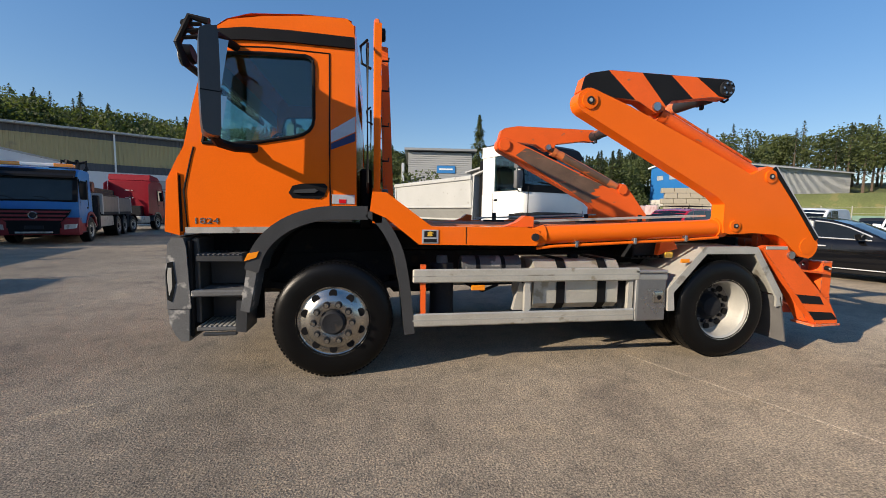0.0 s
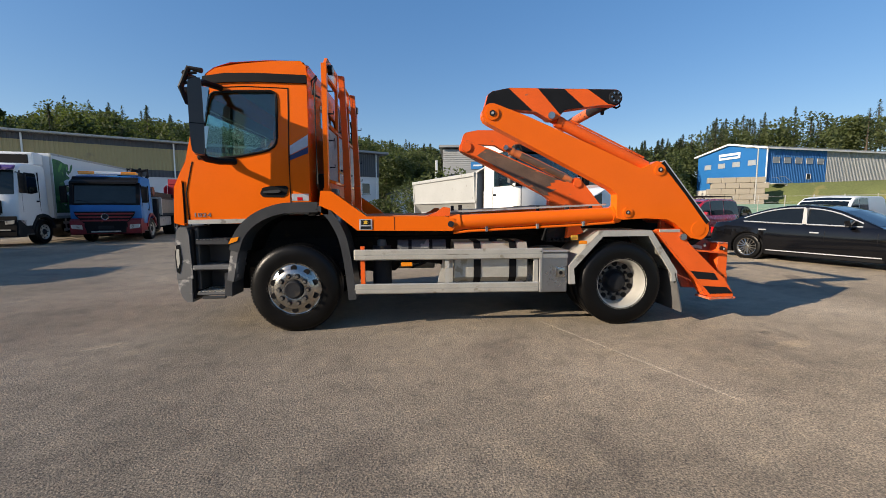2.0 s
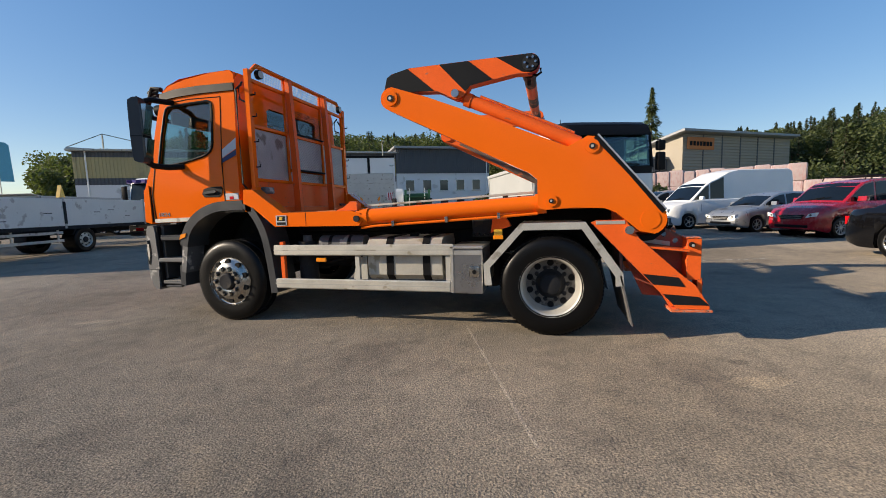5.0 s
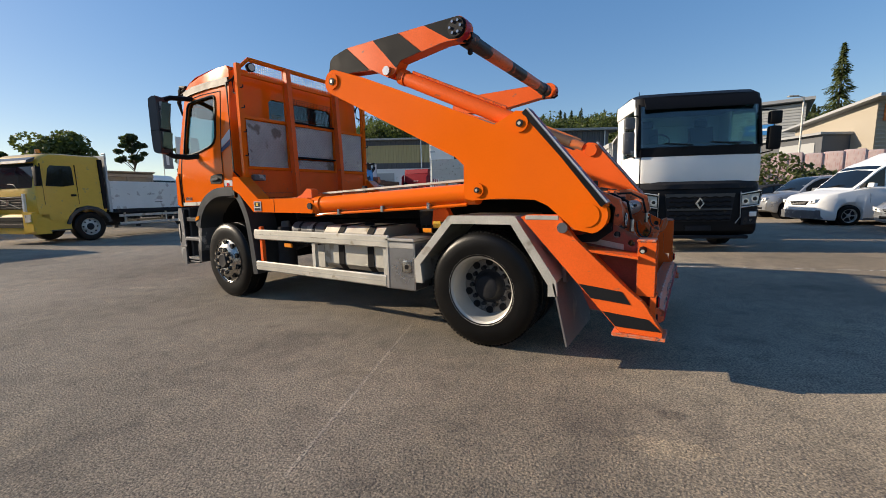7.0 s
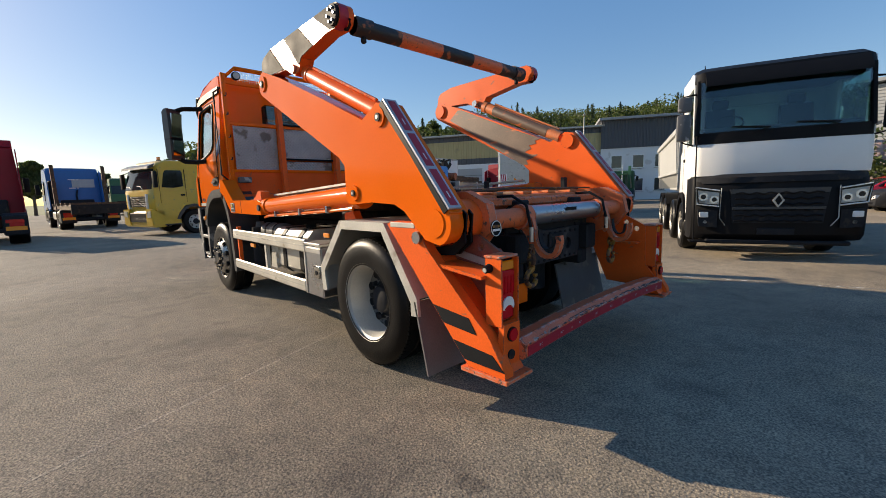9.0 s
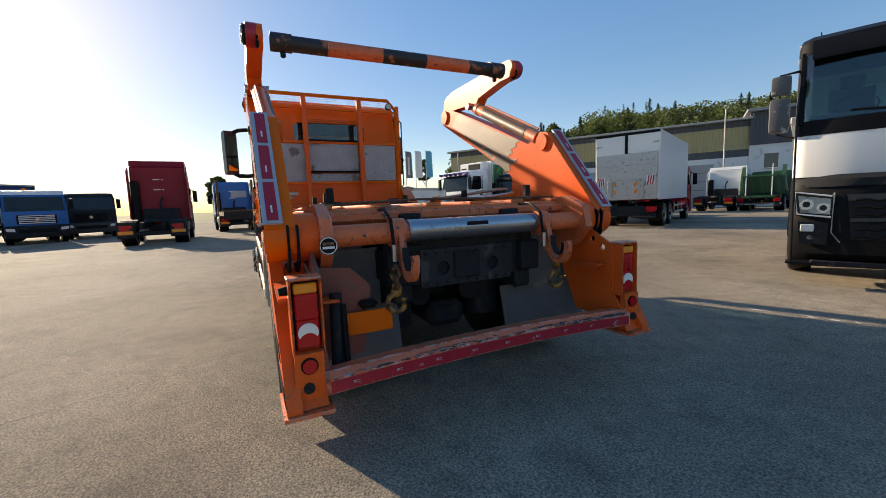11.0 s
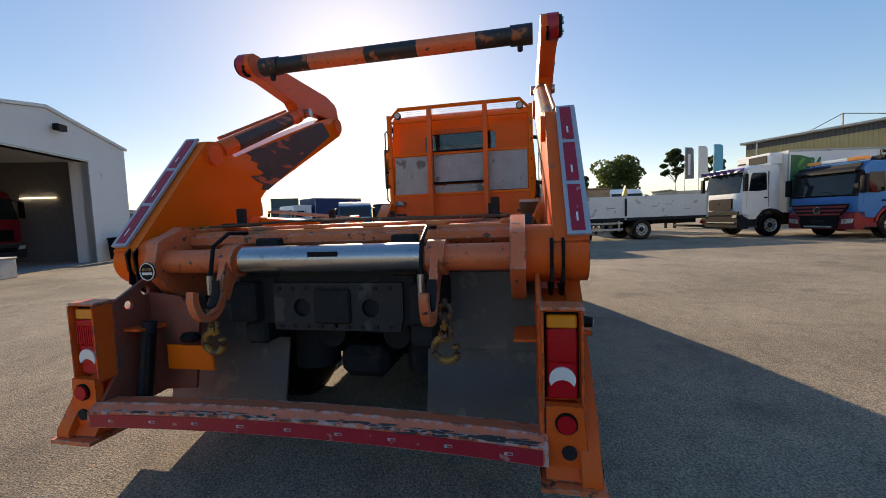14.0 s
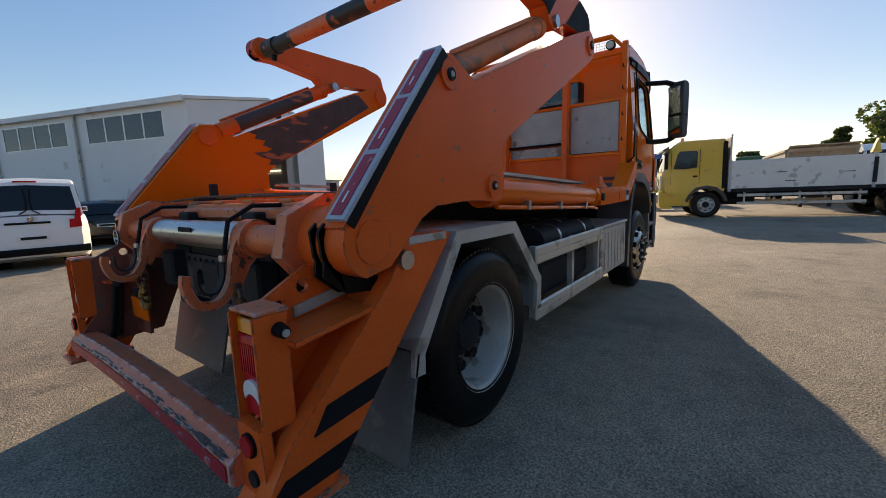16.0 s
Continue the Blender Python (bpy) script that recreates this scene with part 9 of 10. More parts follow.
part("window_wall", holed(bmesh.new(), [(0.3, 0), (GD, 0), (GD, EAVE), (0.3, EAVE)], [[(x, z), (x + w, z), (x + w, z + h), (x, z + h)] for x, z, w, h in strips], lambda u, v, d: (d, u, v), 0.3), WALL_WHITE, shop)
for x, z, w, h in strips:
    fr = part("window", rbox(-0.02, 0.06, x - 0.02, x + w + 0.02, z - 0.06, z, 0.005), LENS_WHITE, shop)
    for k in range(5):
        part("mullion", rbox(0.0, 0.05, x + k * (w - 0.06) / 4, x + 0.07 + k * (w - 0.06) / 4, z, z + h), LENS_WHITE, fr)
    part("head", rbox(0.0, 0.05, x, x + w, z + h - 0.06, z + h), LENS_WHITE, fr)
    part("pane", rbox(0.02, 0.03, x, x + w, z, z + h), WIN_GLASS, fr)
for k in range(3):
    part("downpipe", rtube([(-0.09, 0.9 + k * 5.6 + 5.25, 0.1), (-0.09, 0.9 + k * 5.6 + 5.25, EAVE)], 0.06, 8), ALU_DULL, shop)
part("far_wall", rbox(GW - 0.3, GW, 0.3, GD, 0, EAVE), WALL_WHITE, shop)
part("back_wall", rbox(0.3, GW - 0.3, GD - 0.3, GD, 0, EAVE), INSIDE, shop)
part("inner_floor", rbox(0.3, GW - 0.3, 0.02, GD - 0.3, 0.0, 0.02), INSIDE, shop)
part("partition", rbox(0.31, GW - 0.31, 12.0, 12.15, 0.02, EAVE), INSIDE, shop)
part("inner_lining", rbox(0.305, 0.33, 0.32, 11.9, 0.02, 3.9), INSIDE, shop)
part("inner_lining", rbox(GW - 0.33, GW - 0.305, 0.32, 11.9, 0.02, EAVE), INSIDE, shop)
part("inner_ceiling", rbox(0.33, GW - 0.33, 0.32, 11.9, EAVE - 0.12, EAVE - 0.06), INSIDE, shop)
for a, b in ((0, 1), (1, 0)):
    pts = [(-0.12, EAVE + 0.0), (GW / 2, APEX + 0.02), (GW / 2, APEX + 0.14), (-0.12, EAVE + 0.12)]
    if b == 0 and a == 1:
        pts = [(GW - p[0], p[1]) for p in pts]
    part("roof", rprism(pts, -0.08, GD + 0.2, "xz"), WALL_WHITE, shop)
part("fascia", rbox(-0.2, -0.13, -0.08, GD + 0.2, EAVE - 0.08, EAVE + 0.13), WALL_WHITE, shop)
wl = part("flood_lamp", rbox(4.7, 5.15, -0.35, -0.12, 5.30, 5.55, 0.02), BLACK_PLASTIC, shop, "black flood lamp on the gable")
part("lamp_bracket", rbox(4.88, 4.96, -0.16, 0.0, 5.37, 5.47), BLACK_PLASTIC, wl)
for y in (2.9, 5.2):
    part("tube_lamp", rbox(8.78, 8.82, y, y + 1.5, 3.02, 3.06, 0.008), LAMP_ON, shop, "lit tube lamp on the inner wall")
part("inner_shelf", rbox(4.5, 6.5, 10.8, 11.8, 0.02, 2.2, 0.02), CHASSIS, shop)
red_in = thing("car_in_workshop", shop.matrix_basis @ pose(6.0, 3.2, 0.0, 0, 0, 90), "red truck cab standing inside the workshop", "truck")
lorry_cab(red_in, RED_PAINT, H=3.3, L=1.9, zw0=2.0, zw1=2.9)
undercarriage(red_in, 1.7, 5.0, (4.4,))
shed = thing("lean_to", shop.matrix_basis, "low pale shed beside the workshop", "shed")
part("shed_wall", rbox(9.25, 10.9, 0.1, 2.4, 0, 2.3, 0.01), WALL_WHITE, shed)
part("shed_roof", rbox(9.22, 11.05, 0.0, 2.5, 2.3, 2.38, 0.01), ROOF_GREY, shed)
part("shed_door", rbox(9.3, 9.85, 0.05, 0.098, 0.02, 2.2, 0.01), CLAD_GREY, shed)


def wheelie_bin(m, label):
    b_ = thing("wheelie_bin", m, label, "bin", "bins by the workshop")
    body = part("body", rprism([(-0.25, 0.08), (0.25, 0.08), (0.32, 0.98), (-0.32, 0.98)], -0.27, 0.27, "xz", 0.03), BLACK_PLASTIC, b_)
    part("lid", rprism([(-0.36, 0.98), (0.34, 0.98), (0.30, 1.06), (-0.30, 1.08)], -0.31, 0.31, "xz", 0.02), BLACK_PLASTIC, b_)
    for s in (-1, 1):
        part("wheel", rcyl((-0.24, s * 0.2, 0.1), (-0.24, s * 0.27, 0.1), 0.1, None, 14), RUBBER, b_)
    part("handle", rtube([(-0.36, -0.22, 1.0), (-0.40, 0, 1.02), (-0.36, 0.22, 1.0)], 0.02, 6), BLACK_PLASTIC, b_)
    return b_


wheelie_bin(shop.matrix_basis @ pose(7.2, -0.6, 0, 0, 0, 80), "black plastic wheelie bin against the workshop wall")
wheelie_bin(shop.matrix_basis @ pose(7.95, -0.65, 0, 0, 0, 95), "black plastic wheelie bin against the workshop wall")
wheelie_bin(shop.matrix_basis @ pose(-0.55, 0.8, 0, 0, 0, 170), "black plastic wheelie bin at the workshop corner")
blk = thing("concrete_block", shop.matrix_basis @ pose(0.6, -0.75, 0, 0, 0, 4), "pale concrete block beside the gate", "block")
part("block", rbox(-0.85, 0.85, -0.3, 0.3, 0.0, 0.6, 0.03), CONCRETE, blk)
part("top_lip", rbox(-0.87, 0.87, -0.32, 0.32, 0.602, 0.66, 0.02), CONCRETE, blk)

# blue hall on the terrace
PALE_PANE = material("pale_window_blind", (0.30, 0.33, 0.36), 0.3, vary=0.15, spec=0.5)
blue = thing("blue_hall", pose(56.5, 60.4, 5.2, 0, 0, 11), "blue clad hall with white roof edge and small windows", "building")
part("wall", rbox(0, 40, 0, 12.5, -0.5, 5.6), CLAD_MID, blue)
part("plinth", rbox(-0.04, 40, -0.02, 12.5, -5.2, -0.5), CONCRETE, blue)
part("blue_cladding", ribs(0, 13, 0, 5.6, 0.35, 0.05, -0.02), CLAD_BLUE, blue, "bright blue cladding", 0)
part("grey_cladding", ribs(13, 40, 0, 5.6, 0.35, 0.05, -0.02), CLAD_MID, blue, smooth=0)
part("gable", rprism([(-0.02, -0.5), (12.5, -0.5), (12.5, 5.6), (6.2, 6.9), (-0.02, 5.6)], -0.06, 0.0, "yz"), CLAD_BLUE, blue)
part("roof", rprism([(-0.5, 5.5), (6.2, 6.95), (13.0, 5.5), (13.0, 5.75), (6.2, 7.25), (-0.5, 5.75)], -0.5, 40.5, "yz"), LENS_WHITE, blue)
for k in range(5):
    w_ = part("window", rbox(1.2 + k * 2.4, 2.6 + k * 2.4, -0.11, -0.07, 3.4, 4.3, 0.01), PALE_PANE, blue)
    part("window_frame", rtube([(1.2 + k * 2.4, -0.11, 3.4), (2.6 + k * 2.4, -0.11, 3.4), (2.6 + k * 2.4, -0.11, 4.3), (1.2 + k * 2.4, -0.11, 4.3), (1.2 + k * 2.4, -0.11, 3.4)], 0.03, 4), ALU_DULL, w_)
window_unit(blue, 8.6, 0.9, 1.0, 0.9, -0.08, 1, False)
for k in range(4):
    w_ = part("window", rbox(-0.10, -0.06, 1.6 + k * 2.7, 2.9 + k * 2.7, 3.2, 4.0, 0.01), PALE_PANE, blue)
    part("window_frame", rtube([(-0.1, 1.6 + k * 2.7, 3.2), (-0.1, 2.9 + k * 2.7, 3.2), (-0.1, 2.9 + k * 2.7, 4.0), (-0.1, 1.6 + k * 2.7, 4.0), (-0.1, 1.6 + k * 2.7, 3.2)], 0.03, 4), ALU_DULL, w_)
sg = part("sign_board", rbox(-0.14, -0.07, 4.3, 8.2, 4.6, 5.6, 0.01), LENS_WHITE, blue, "white sign board with blue bars")
part("sign_bar", rbox(-0.16, -0.14, 4.6, 7.9, 4.95, 5.2), CLAD_BLUE, sg)
part("downpipe", rtube([(-0.1, -0.15, 0), (-0.1, -0.15, 5.6)], 0.1, 8), LENS_WHITE, blue)
stair = thing("outside_stair", pose(55.5, 58.9, 5.2, 0, 0, 11), "grey outside stair with a handrail", "stairs")
for k in range(14):
    part("step", rbox(2.0 + k * 0.3, 2.32 + k * 0.3, -1.2, 0.0, -0.18 * (k + 1), -0.18 * k, 0.01), ALU_DULL, stair)
for s in (-1.2, 0.0):
    part("handrail", rtube([(1.0, s, 1.0), (2.0, s, 1.0), (6.2, s, -1.5)], 0.03, 6), ALU_DULL, stair)
part("landing", rbox(0.2, 2.0, -1.2, 0.0, -0.12, 0.0, 0.01), ALU_DULL, stair)
wall_r = thing("retaining_wall", pose(45.9, 59.1, 0.0, 0, 0, -22), "beige block retaining wall below the blue hall", "wall")
for k in range(4):
    for j in range(5):
        part("stone_block", rbox(k * 1.85 + (j % 2) * 0.5, k * 1.85 + 1.8 + (j % 2) * 0.5, -0.6, 0.2, 1.8 + j * 0.85, 2.62 + j * 0.85, 0.05), CLAD_BEIGE, wall_r)
part("footing", rbox(-0.2, 8.2, -0.5, 0.2, -0.2, 1.8), CONCRETE, wall_r)

# beige and grey buildings behind the parked cars
kb = thing("slatted_building", pose(17.4, 48.0, 0, 0, 0, 36), "beige slatted building with an orange sign", "building")
part("wall", rprism([(0, 0), (7, 0), (7, 6.95), (0, 8.2)], 0, 18, "yz"), CLAD_BEIGE, kb)
part("slats", ribs(0, 18, 0.5, 8.2, 0.32, 0.06, -0.02, True), CLAD_BEIGE, kb, "lying beige slats", 0)
part("roof", rprism([(-0.8, 8.38), (7.8, 6.85), (7.8, 7.05), (-0.8, 8.62)], -0.8, 18.5, "yz"), ROOF_GREY, kb)
part("sign_board", rbox(0.5, 4.6, -0.16, -0.08, 6.6, 7.9, 0.01), SIGN_ORANGE, kb)
for k in range(7):
    part("sign_bar", rbox(0.85 + k * 0.5, 1.22 + k * 0.5, -0.19, -0.16, 7.0, 7.45), BLACK_PAINT, kb)
for k in range(1, 6):
    part("wall_joint", rbox(k * 3.0 - 0.06, k * 3.0 + 0.06, -0.10, -0.02, 0.5, 8.2), CLAD_GREY, kb)
part("lean_roof", rbox(-3.0, -0.02, 1.6, 8.9, 5.8, 6.0), ROOF_GREY, kb)
lh = part("low_hall", rbox(-2.6, -0.02, 1.8, 8.6, 0.0, 5.8), CLAD_GREY, kb)
part("shutter", rbox(-2.66, -2.6, 2.4, 5.8, 2.6, 5.2), CLAD_MID, lh)
gb = thing("grey_building", pose(5.5, 66.0, 0, 0, 0, -6), "grey slatted building with a blue sign", "building")
part("wall", rbox(0, 10.3, 0, 14, 0, 11.2), CLAD_MID, gb)
part("slats", ribs(0, 10.3, 0.5, 11.2, 0.34, 0.06, -0.02, True), CLAD_MID, gb, smooth=0)
part("roof", rprism([(-0.8, 11.4), (14.5, 10.8), (14.5, 11.1), (-0.8, 11.75)], -0.6, 11.0, "yz"), ROOF_GREY, gb)
part("sign_board", rbox(4.6, 7.6, -0.16, -0.08, 7.9, 9.1, 0.01), SIGN_BLUE, gb)
part("sign_bar", rbox(5.0, 7.2, -0.19, -0.16, 8.4, 8.65), LENS_WHITE, gb)
part("dark_gap", rbox(0.6, 9.8, -0.1, 0, 0.2, 3.0), CLAD_GREY, gb)
wh_ = thing("small_house", pose(-1.5, 53.0, 0, 0, 0, 10), "small pale house with a sloping roof", "house")
part("wall", rprism([(0, 0), (7.5, 0), (7.5, 5.8), (0, 3.6)], 0, 8, "xz"), WALL_WHITE, wh_)
part("roof", rprism([(-0.6, 3.5), (8.2, 6.05), (8.2, 6.3), (-0.6, 3.75)], -0.8, 8.8, "xz"), CLAD_GREY, wh_)
part("chimney", rbox(5.8, 6.1, 2.0, 2.3, 5.5, 8.2), LENS_WHITE, wh_)
for k in range(2):
    window_unit(wh_, 1.5 + k * 3, 1.2, 1.2, 1.2, 0.0, 2)


# ---- land: flat yard, bank and wooded hill ----
def smooth(a, b, x):
    f = min(1.0, max(0.0, (x - a) / (b - a)))
    return f * f * (3 - 2 * f)


def land(x, y):
    dx, dy = x - 3, y - 2
    d, az = math.hypot(dx, dy), math.degrees(math.atan2(dy, dx))
    side = smooth(8, 24, az) * (1 - smooth(138, 156, az))
    low = 5.2 * smooth(75, 79, d) * smooth(8, 24, az) * (1 - smooth(51, 56, az))
    return max(low, side * 11.0 * smooth(74, 150, d))


bm = bmesh.new()
radii = [4, 8, 14, 22, 30, 38, 44, 47, 50, 53, 57, 62, 68, 73, 75, 77, 79, 82, 88, 98, 112, 130, 150, 220, 400, 900, 2500]
sect = 120
rows = [[bm.verts.new((3 + r * math.cos(2 * math.pi * k / sect), 2 + r * math.sin(2 * math.pi * k / sect), land(3 + r * math.cos(2 * math.pi * k / sect), 2 + r * math.sin(2 * math.pi * k / sect)))) for k in range(sect)] for r in radii]
mid = bm.verts.new((3, 2, 0))
for k in range(sect):
    bm.faces.new((mid, rows[0][k], rows[0][(k + 1) % sect]))
for i in range(len(rows) - 1):
    for k in range(sect):
        j = (k + 1) % sect
        f = bm.faces.new((rows[i][k], rows[i + 1][k], rows[i + 1][j], rows[i][j]))
        az = 360 * (k + 0.5) / sect
        if radii[i] >= 75 or (radii[i] >= 44 and az < 62) or (radii[i] >= 57 and az < 150):
            f.material_index = 1
ground = part("ground", bm, ASPHALT, smooth=60)
ground.data.materials.append(GRASS)
tagged(ground, "worn grey-brown asphalt yard with grass banks beyond", "ground", kind="structure")


# ---- trees ----
def leaf_cloud(rng, lobes, count, size, flat=0.0):
    """Corners and faces of many small leaf clumps spread through ellipsoid lobes (centre, radii)."""
    v, f = [], []
    weights = [lb[1][0] * lb[1][1] * lb[1][2] for lb in lobes]
    for c, r in [lobes[i] for i in rng.choices(range(len(lobes)), weights, k=count)]:
        while True:
            p = Vector((rng.uniform(-1, 1), rng.uniform(-1, 1), rng.uniform(-1, 1)))
            if 0.25 < p.length < 1:
                break
        p = p.normalized() * (p.length ** 0.4)
        q = Vector((c[0] + p.x * r[0], c[1] + p.y * r[1], c[2] + p.z * r[2]))
        e = Euler((rng.uniform(-1.2, 1.2), rng.uniform(-1.2, 1.2), rng.uniform(0, 6.3))).to_matrix()
        s_ = size * rng.uniform(0.6, 1.4)
        k = len(v)
        for a, b in ((-0.5, -0.12), (0.12, -0.42), (0.5, 0.08), (-0.15, 0.42)):
            v.append(tuple(q + e @ Vector((a * s_, b * s_, s_ * 0.12 * (a * a)))))
        f.append((k, k + 1, k + 2, k + 3))
    return v, f


def needle_cone(rng, x, y, z, h, r, count, size):
    """Drooping needle clumps in whorls round a stem."""
    v, f = [], []
    for _ in range(count):
        t = rng.random() ** 0.75
        rad = r * (1 - t) ** 0.8 * rng.uniform(0.35, 1.0) * (0.75 + 0.25 * math.sin(t * 40))
        a = rng.uniform(0, 6.283)
        q = Vector((x + rad * math.cos(a), y + rad * math.sin(a), z + h * (0.14 + 0.86 * t) - rad * 0.22))
        e = Euler((rng.uniform(-0.5, 0.5), rng.uniform(0.1, 0.9), a)).to_matrix()
        s_ = size * rng.uniform(0.6, 1.3) * (1.1 - 0.5 * t)
        k = len(v)
        for aa, bb in ((-0.6, -0.16), (0.85, -0.05), (0.5, 0.22), (-0.5, 0.2)):
            v.append(tuple(q + e @ Vector((aa * s_, bb * s_, 0))))
        f.append((k, k + 1, k + 2, k + 3))
    return v, f


def cloud_mesh(name, v, f, mat, parent=None):
    me = bpy.data.meshes.new(name)
    me.from_pydata(v, [], f)
    me.materials.append(mat)
    ob = new(name, me)
    ob.parent = parent
    return ob


def add(store, vf):
    k = len(store[0])
    store[0].extend(vf[0])
    store[1].extend(tuple(i + k for i in t) for t in vf[1])


CREST = ((10, 8.5), (36, 9.6), (50, 10.3), (53, 9.6), (56, 8.4), (62, 7.8), (68, 7.4), (84, 8.2), (100, 10.2), (112, 10.0), (122, 10.4), (130, 11.0), (134, 9.0), (138, 9.6), (141, 7.2), (152, 6.6))


def crest(az):
    """Height of the tree line, in degrees over the horizon."""
    for (a0, e0), (a1, e1) in zip(CREST, CREST[1:]):
        if az <= a1:
            return e0 + (e1 - e0) * (az - a0) / (a1 - a0)
    return CREST[-1][1]


rng = random.Random(11)
broad, fir, stems = ([], []), ([], []), bmesh.new()
spots = []
for k in range(950):
    az = rng.uniform(14, 150)
    spots.append((az, rng.uniform(80, 145)))
for az, d in spots:
    x, y = 3 + d * math.cos(radians(az)), 2 + d * math.sin(radians(az))
    if 48 < x < 100 and 54 < y < 84:
        continue
    if az < 56 and d < 104:
        continue
    z = land(x, y)
    h = min(20.0, (d * math.tan(radians(crest(az))) + 1.3 - z) * rng.uniform(0.74, 1.04))
    if h < 4:
        continue
    if rng.random() < (0.74 if az < 64 else 0.36):
        add(fir, needle_cone(rng, x, y, z, h * 1.08, h * 0.25, 900 if d < 112 else 460, 0.56))
        cyl(stems, (x, y, z), (x, y, z + h), 0.25, 0.05, 6)
    else:
        r_ = h * 0.26
        lobes = [((x, y, z + h * 0.66), (r_, r_, h * 0.33))]
        for q in range(6):
            a = rng.uniform(0, 6.283)
            lobes.append(((x + r_ * 0.75 * math.cos(a), y + r_ * 0.75 * math.sin(a), z + h * rng.uniform(0.45, 0.88)), (r_ * 0.6, r_ * 0.6, h * 0.14)))
        add(broad, leaf_cloud(rng, lobes, 2200 if d < 112 else 1050, 0.38 if d < 112 else 0.52))
        cyl(stems, (x, y, z), (x, y, z + h * 0.6), 0.28, 0.12, 6)
# undergrowth along the edge of the wood
for k in range(420):
    az, d = rng.uniform(16, 146), rng.uniform(72, 98)
    d = rng.uniform(103, 112) if az < 56 else d
    x, y = 3 + d * math.cos(radians(az)), 2 + d * math.sin(radians(az))
    if 48 < x < 100 and 54 < y < 84 or (2 < x < 22 and 62 < y < 84):
        continue
    h = min(rng.uniform(3, 7.5), 0.7 * (d * math.tan(radians(crest(az))) + 1.3 - land(x, y)))
    if h < 1.5:
        continue
    add(broad, leaf_cloud(rng, [((x, y, land(x, y) + h * 0.5), (h * 0.5, h * 0.5, h * 0.5))], 420, 0.36))
tagged(cloud_mesh("broadleaf_woods", broad[0], broad[1], LEAVES), "dense mixed broadleaf woods on the hillside", "woods", kind="stuff")
tagged(cloud_mesh("conifer_woods", fir[0], fir[1], NEEDLES), "dark conifers standing in the hillside woods", "woods", kind="stuff")
tagged(part("wood_stems", stems, BARK), "brown tree stems in the woods", "woods", kind="stuff")


def tree(x, y, h, r, label, seed, leaf=0.5, count=900, pine=False):
    """A single tree: tapered trunk, limbs, and a crown of many leaf clumps in uneven lobes."""
    g = random.Random(seed)
    t = thing("tree", pose(x, y, land(x, y)), label, "tree")
    tr = rtube([(0, 0, 0), (0.1, 0.05, h * 0.3), (0.02, 0.12, h * 0.6), (0.1, 0, h * 0.9)], 0.16, 8)
    for v in tr.verts:
        f = 1.35 - v.co.z / h
        v.co.x, v.co.y = v.co.x * f, v.co.y * f
    part("trunk", tr, BARK, t)
    lobes = []
    for k in range(20 if pine else 22):
        a, zz = k * 2.4 + g.random(), h * (g.uniform(0.60, 0.97) if pine else g.uniform(0.34, 0.93))
        rr = r * math.sqrt(max(0.06, 1 - ((zz / h - 0.78) / 0.21) ** 2)) * g.uniform(0.25, 0.95) if pine else r * math.sqrt(max(0.06, 1 - ((zz / h - 0.58) / 0.42) ** 2)) * g.uniform(0.35, 0.9)
        p = (rr * math.cos(a), rr * math.sin(a), zz)
        part("limb", rtube([(0.03, 0.05, zz * 0.76), (p[0] * 0.5, p[1] * 0.5, zz * 0.9), p], 0.006 * h * (0.6 if k > 8 else 1), 5), BARK, t)
        q = g.uniform(0.17, 0.27) if pine else g.uniform(0.24, 0.42)
        lobes.append((p, (r * q * 1.15, r * q * 1.15, r * q * (0.62 if pine else 0.85))))
    lobes.append(((0, 0, h * (0.93 if pine else 0.62)), (r * 0.35, r * 0.35, h * 0.06) if pine else (r * 0.62, r * 0.62, h * 0.24)))
    v, f = leaf_cloud(g, lobes, count, leaf)
    cloud_mesh("crown", v, f, NEEDLES if pine else LEAVES, t)
    return t


def at_az(az, d):
    return 5 + d * math.cos(radians(az)), 5 + d * math.sin(radians(az))


for i, (az, d, h, r, pine) in enumerate(((160.9, 128, 20.5, 5.4, True), (167.1, 109, 16.6, 9.6, False), (171.8, 112, 12.6, 3.6, False), (156.5, 88, 11.2, 3.6, True),
                                         (150.0, 90, 10.5, 4.0, False), (138.6, 92, 16.5, 4.6, False), (132.0, 90, 16.8, 5.6, False), (129.5, 94, 17.6, 4.0, False), (178.5, 84, 7.0, 3.2, False), (184.2, 74, 8.2, 2.2, False), (213.0, 70, 5.4, 2.2, False))):
    x, y = at_az(az, d)
    r *= 0.68
    h *= 0.9 if az > 160 else 1.0
    tree(x, y, h, r, "green broadleaf tree beyond the yard" if not pine else "tall pine tree beyond the yard", 40 + i, 0.62 if d > 100 else 0.42, 2600 if pine else 6500, pine)
v, f = needle_cone(random.Random(3), 0, 0, 0, 23.0, 4.8, 2100, 0.8)
x, y = 3 + 96 * math.cos(radians(76.9)), 2 + 96 * math.sin(radians(76.9))
spruce = thing("spruce", pose(x, y, land(x, y) - 0.5), "tall thin spruce standing above the roofs", "tree")
part("trunk", rcyl((0, 0, 0), (0, 0, 21.5), 0.3, 0.04, 8), BARK, spruce)
cloud_mesh("crown", v, f, LEAVES, spruce)


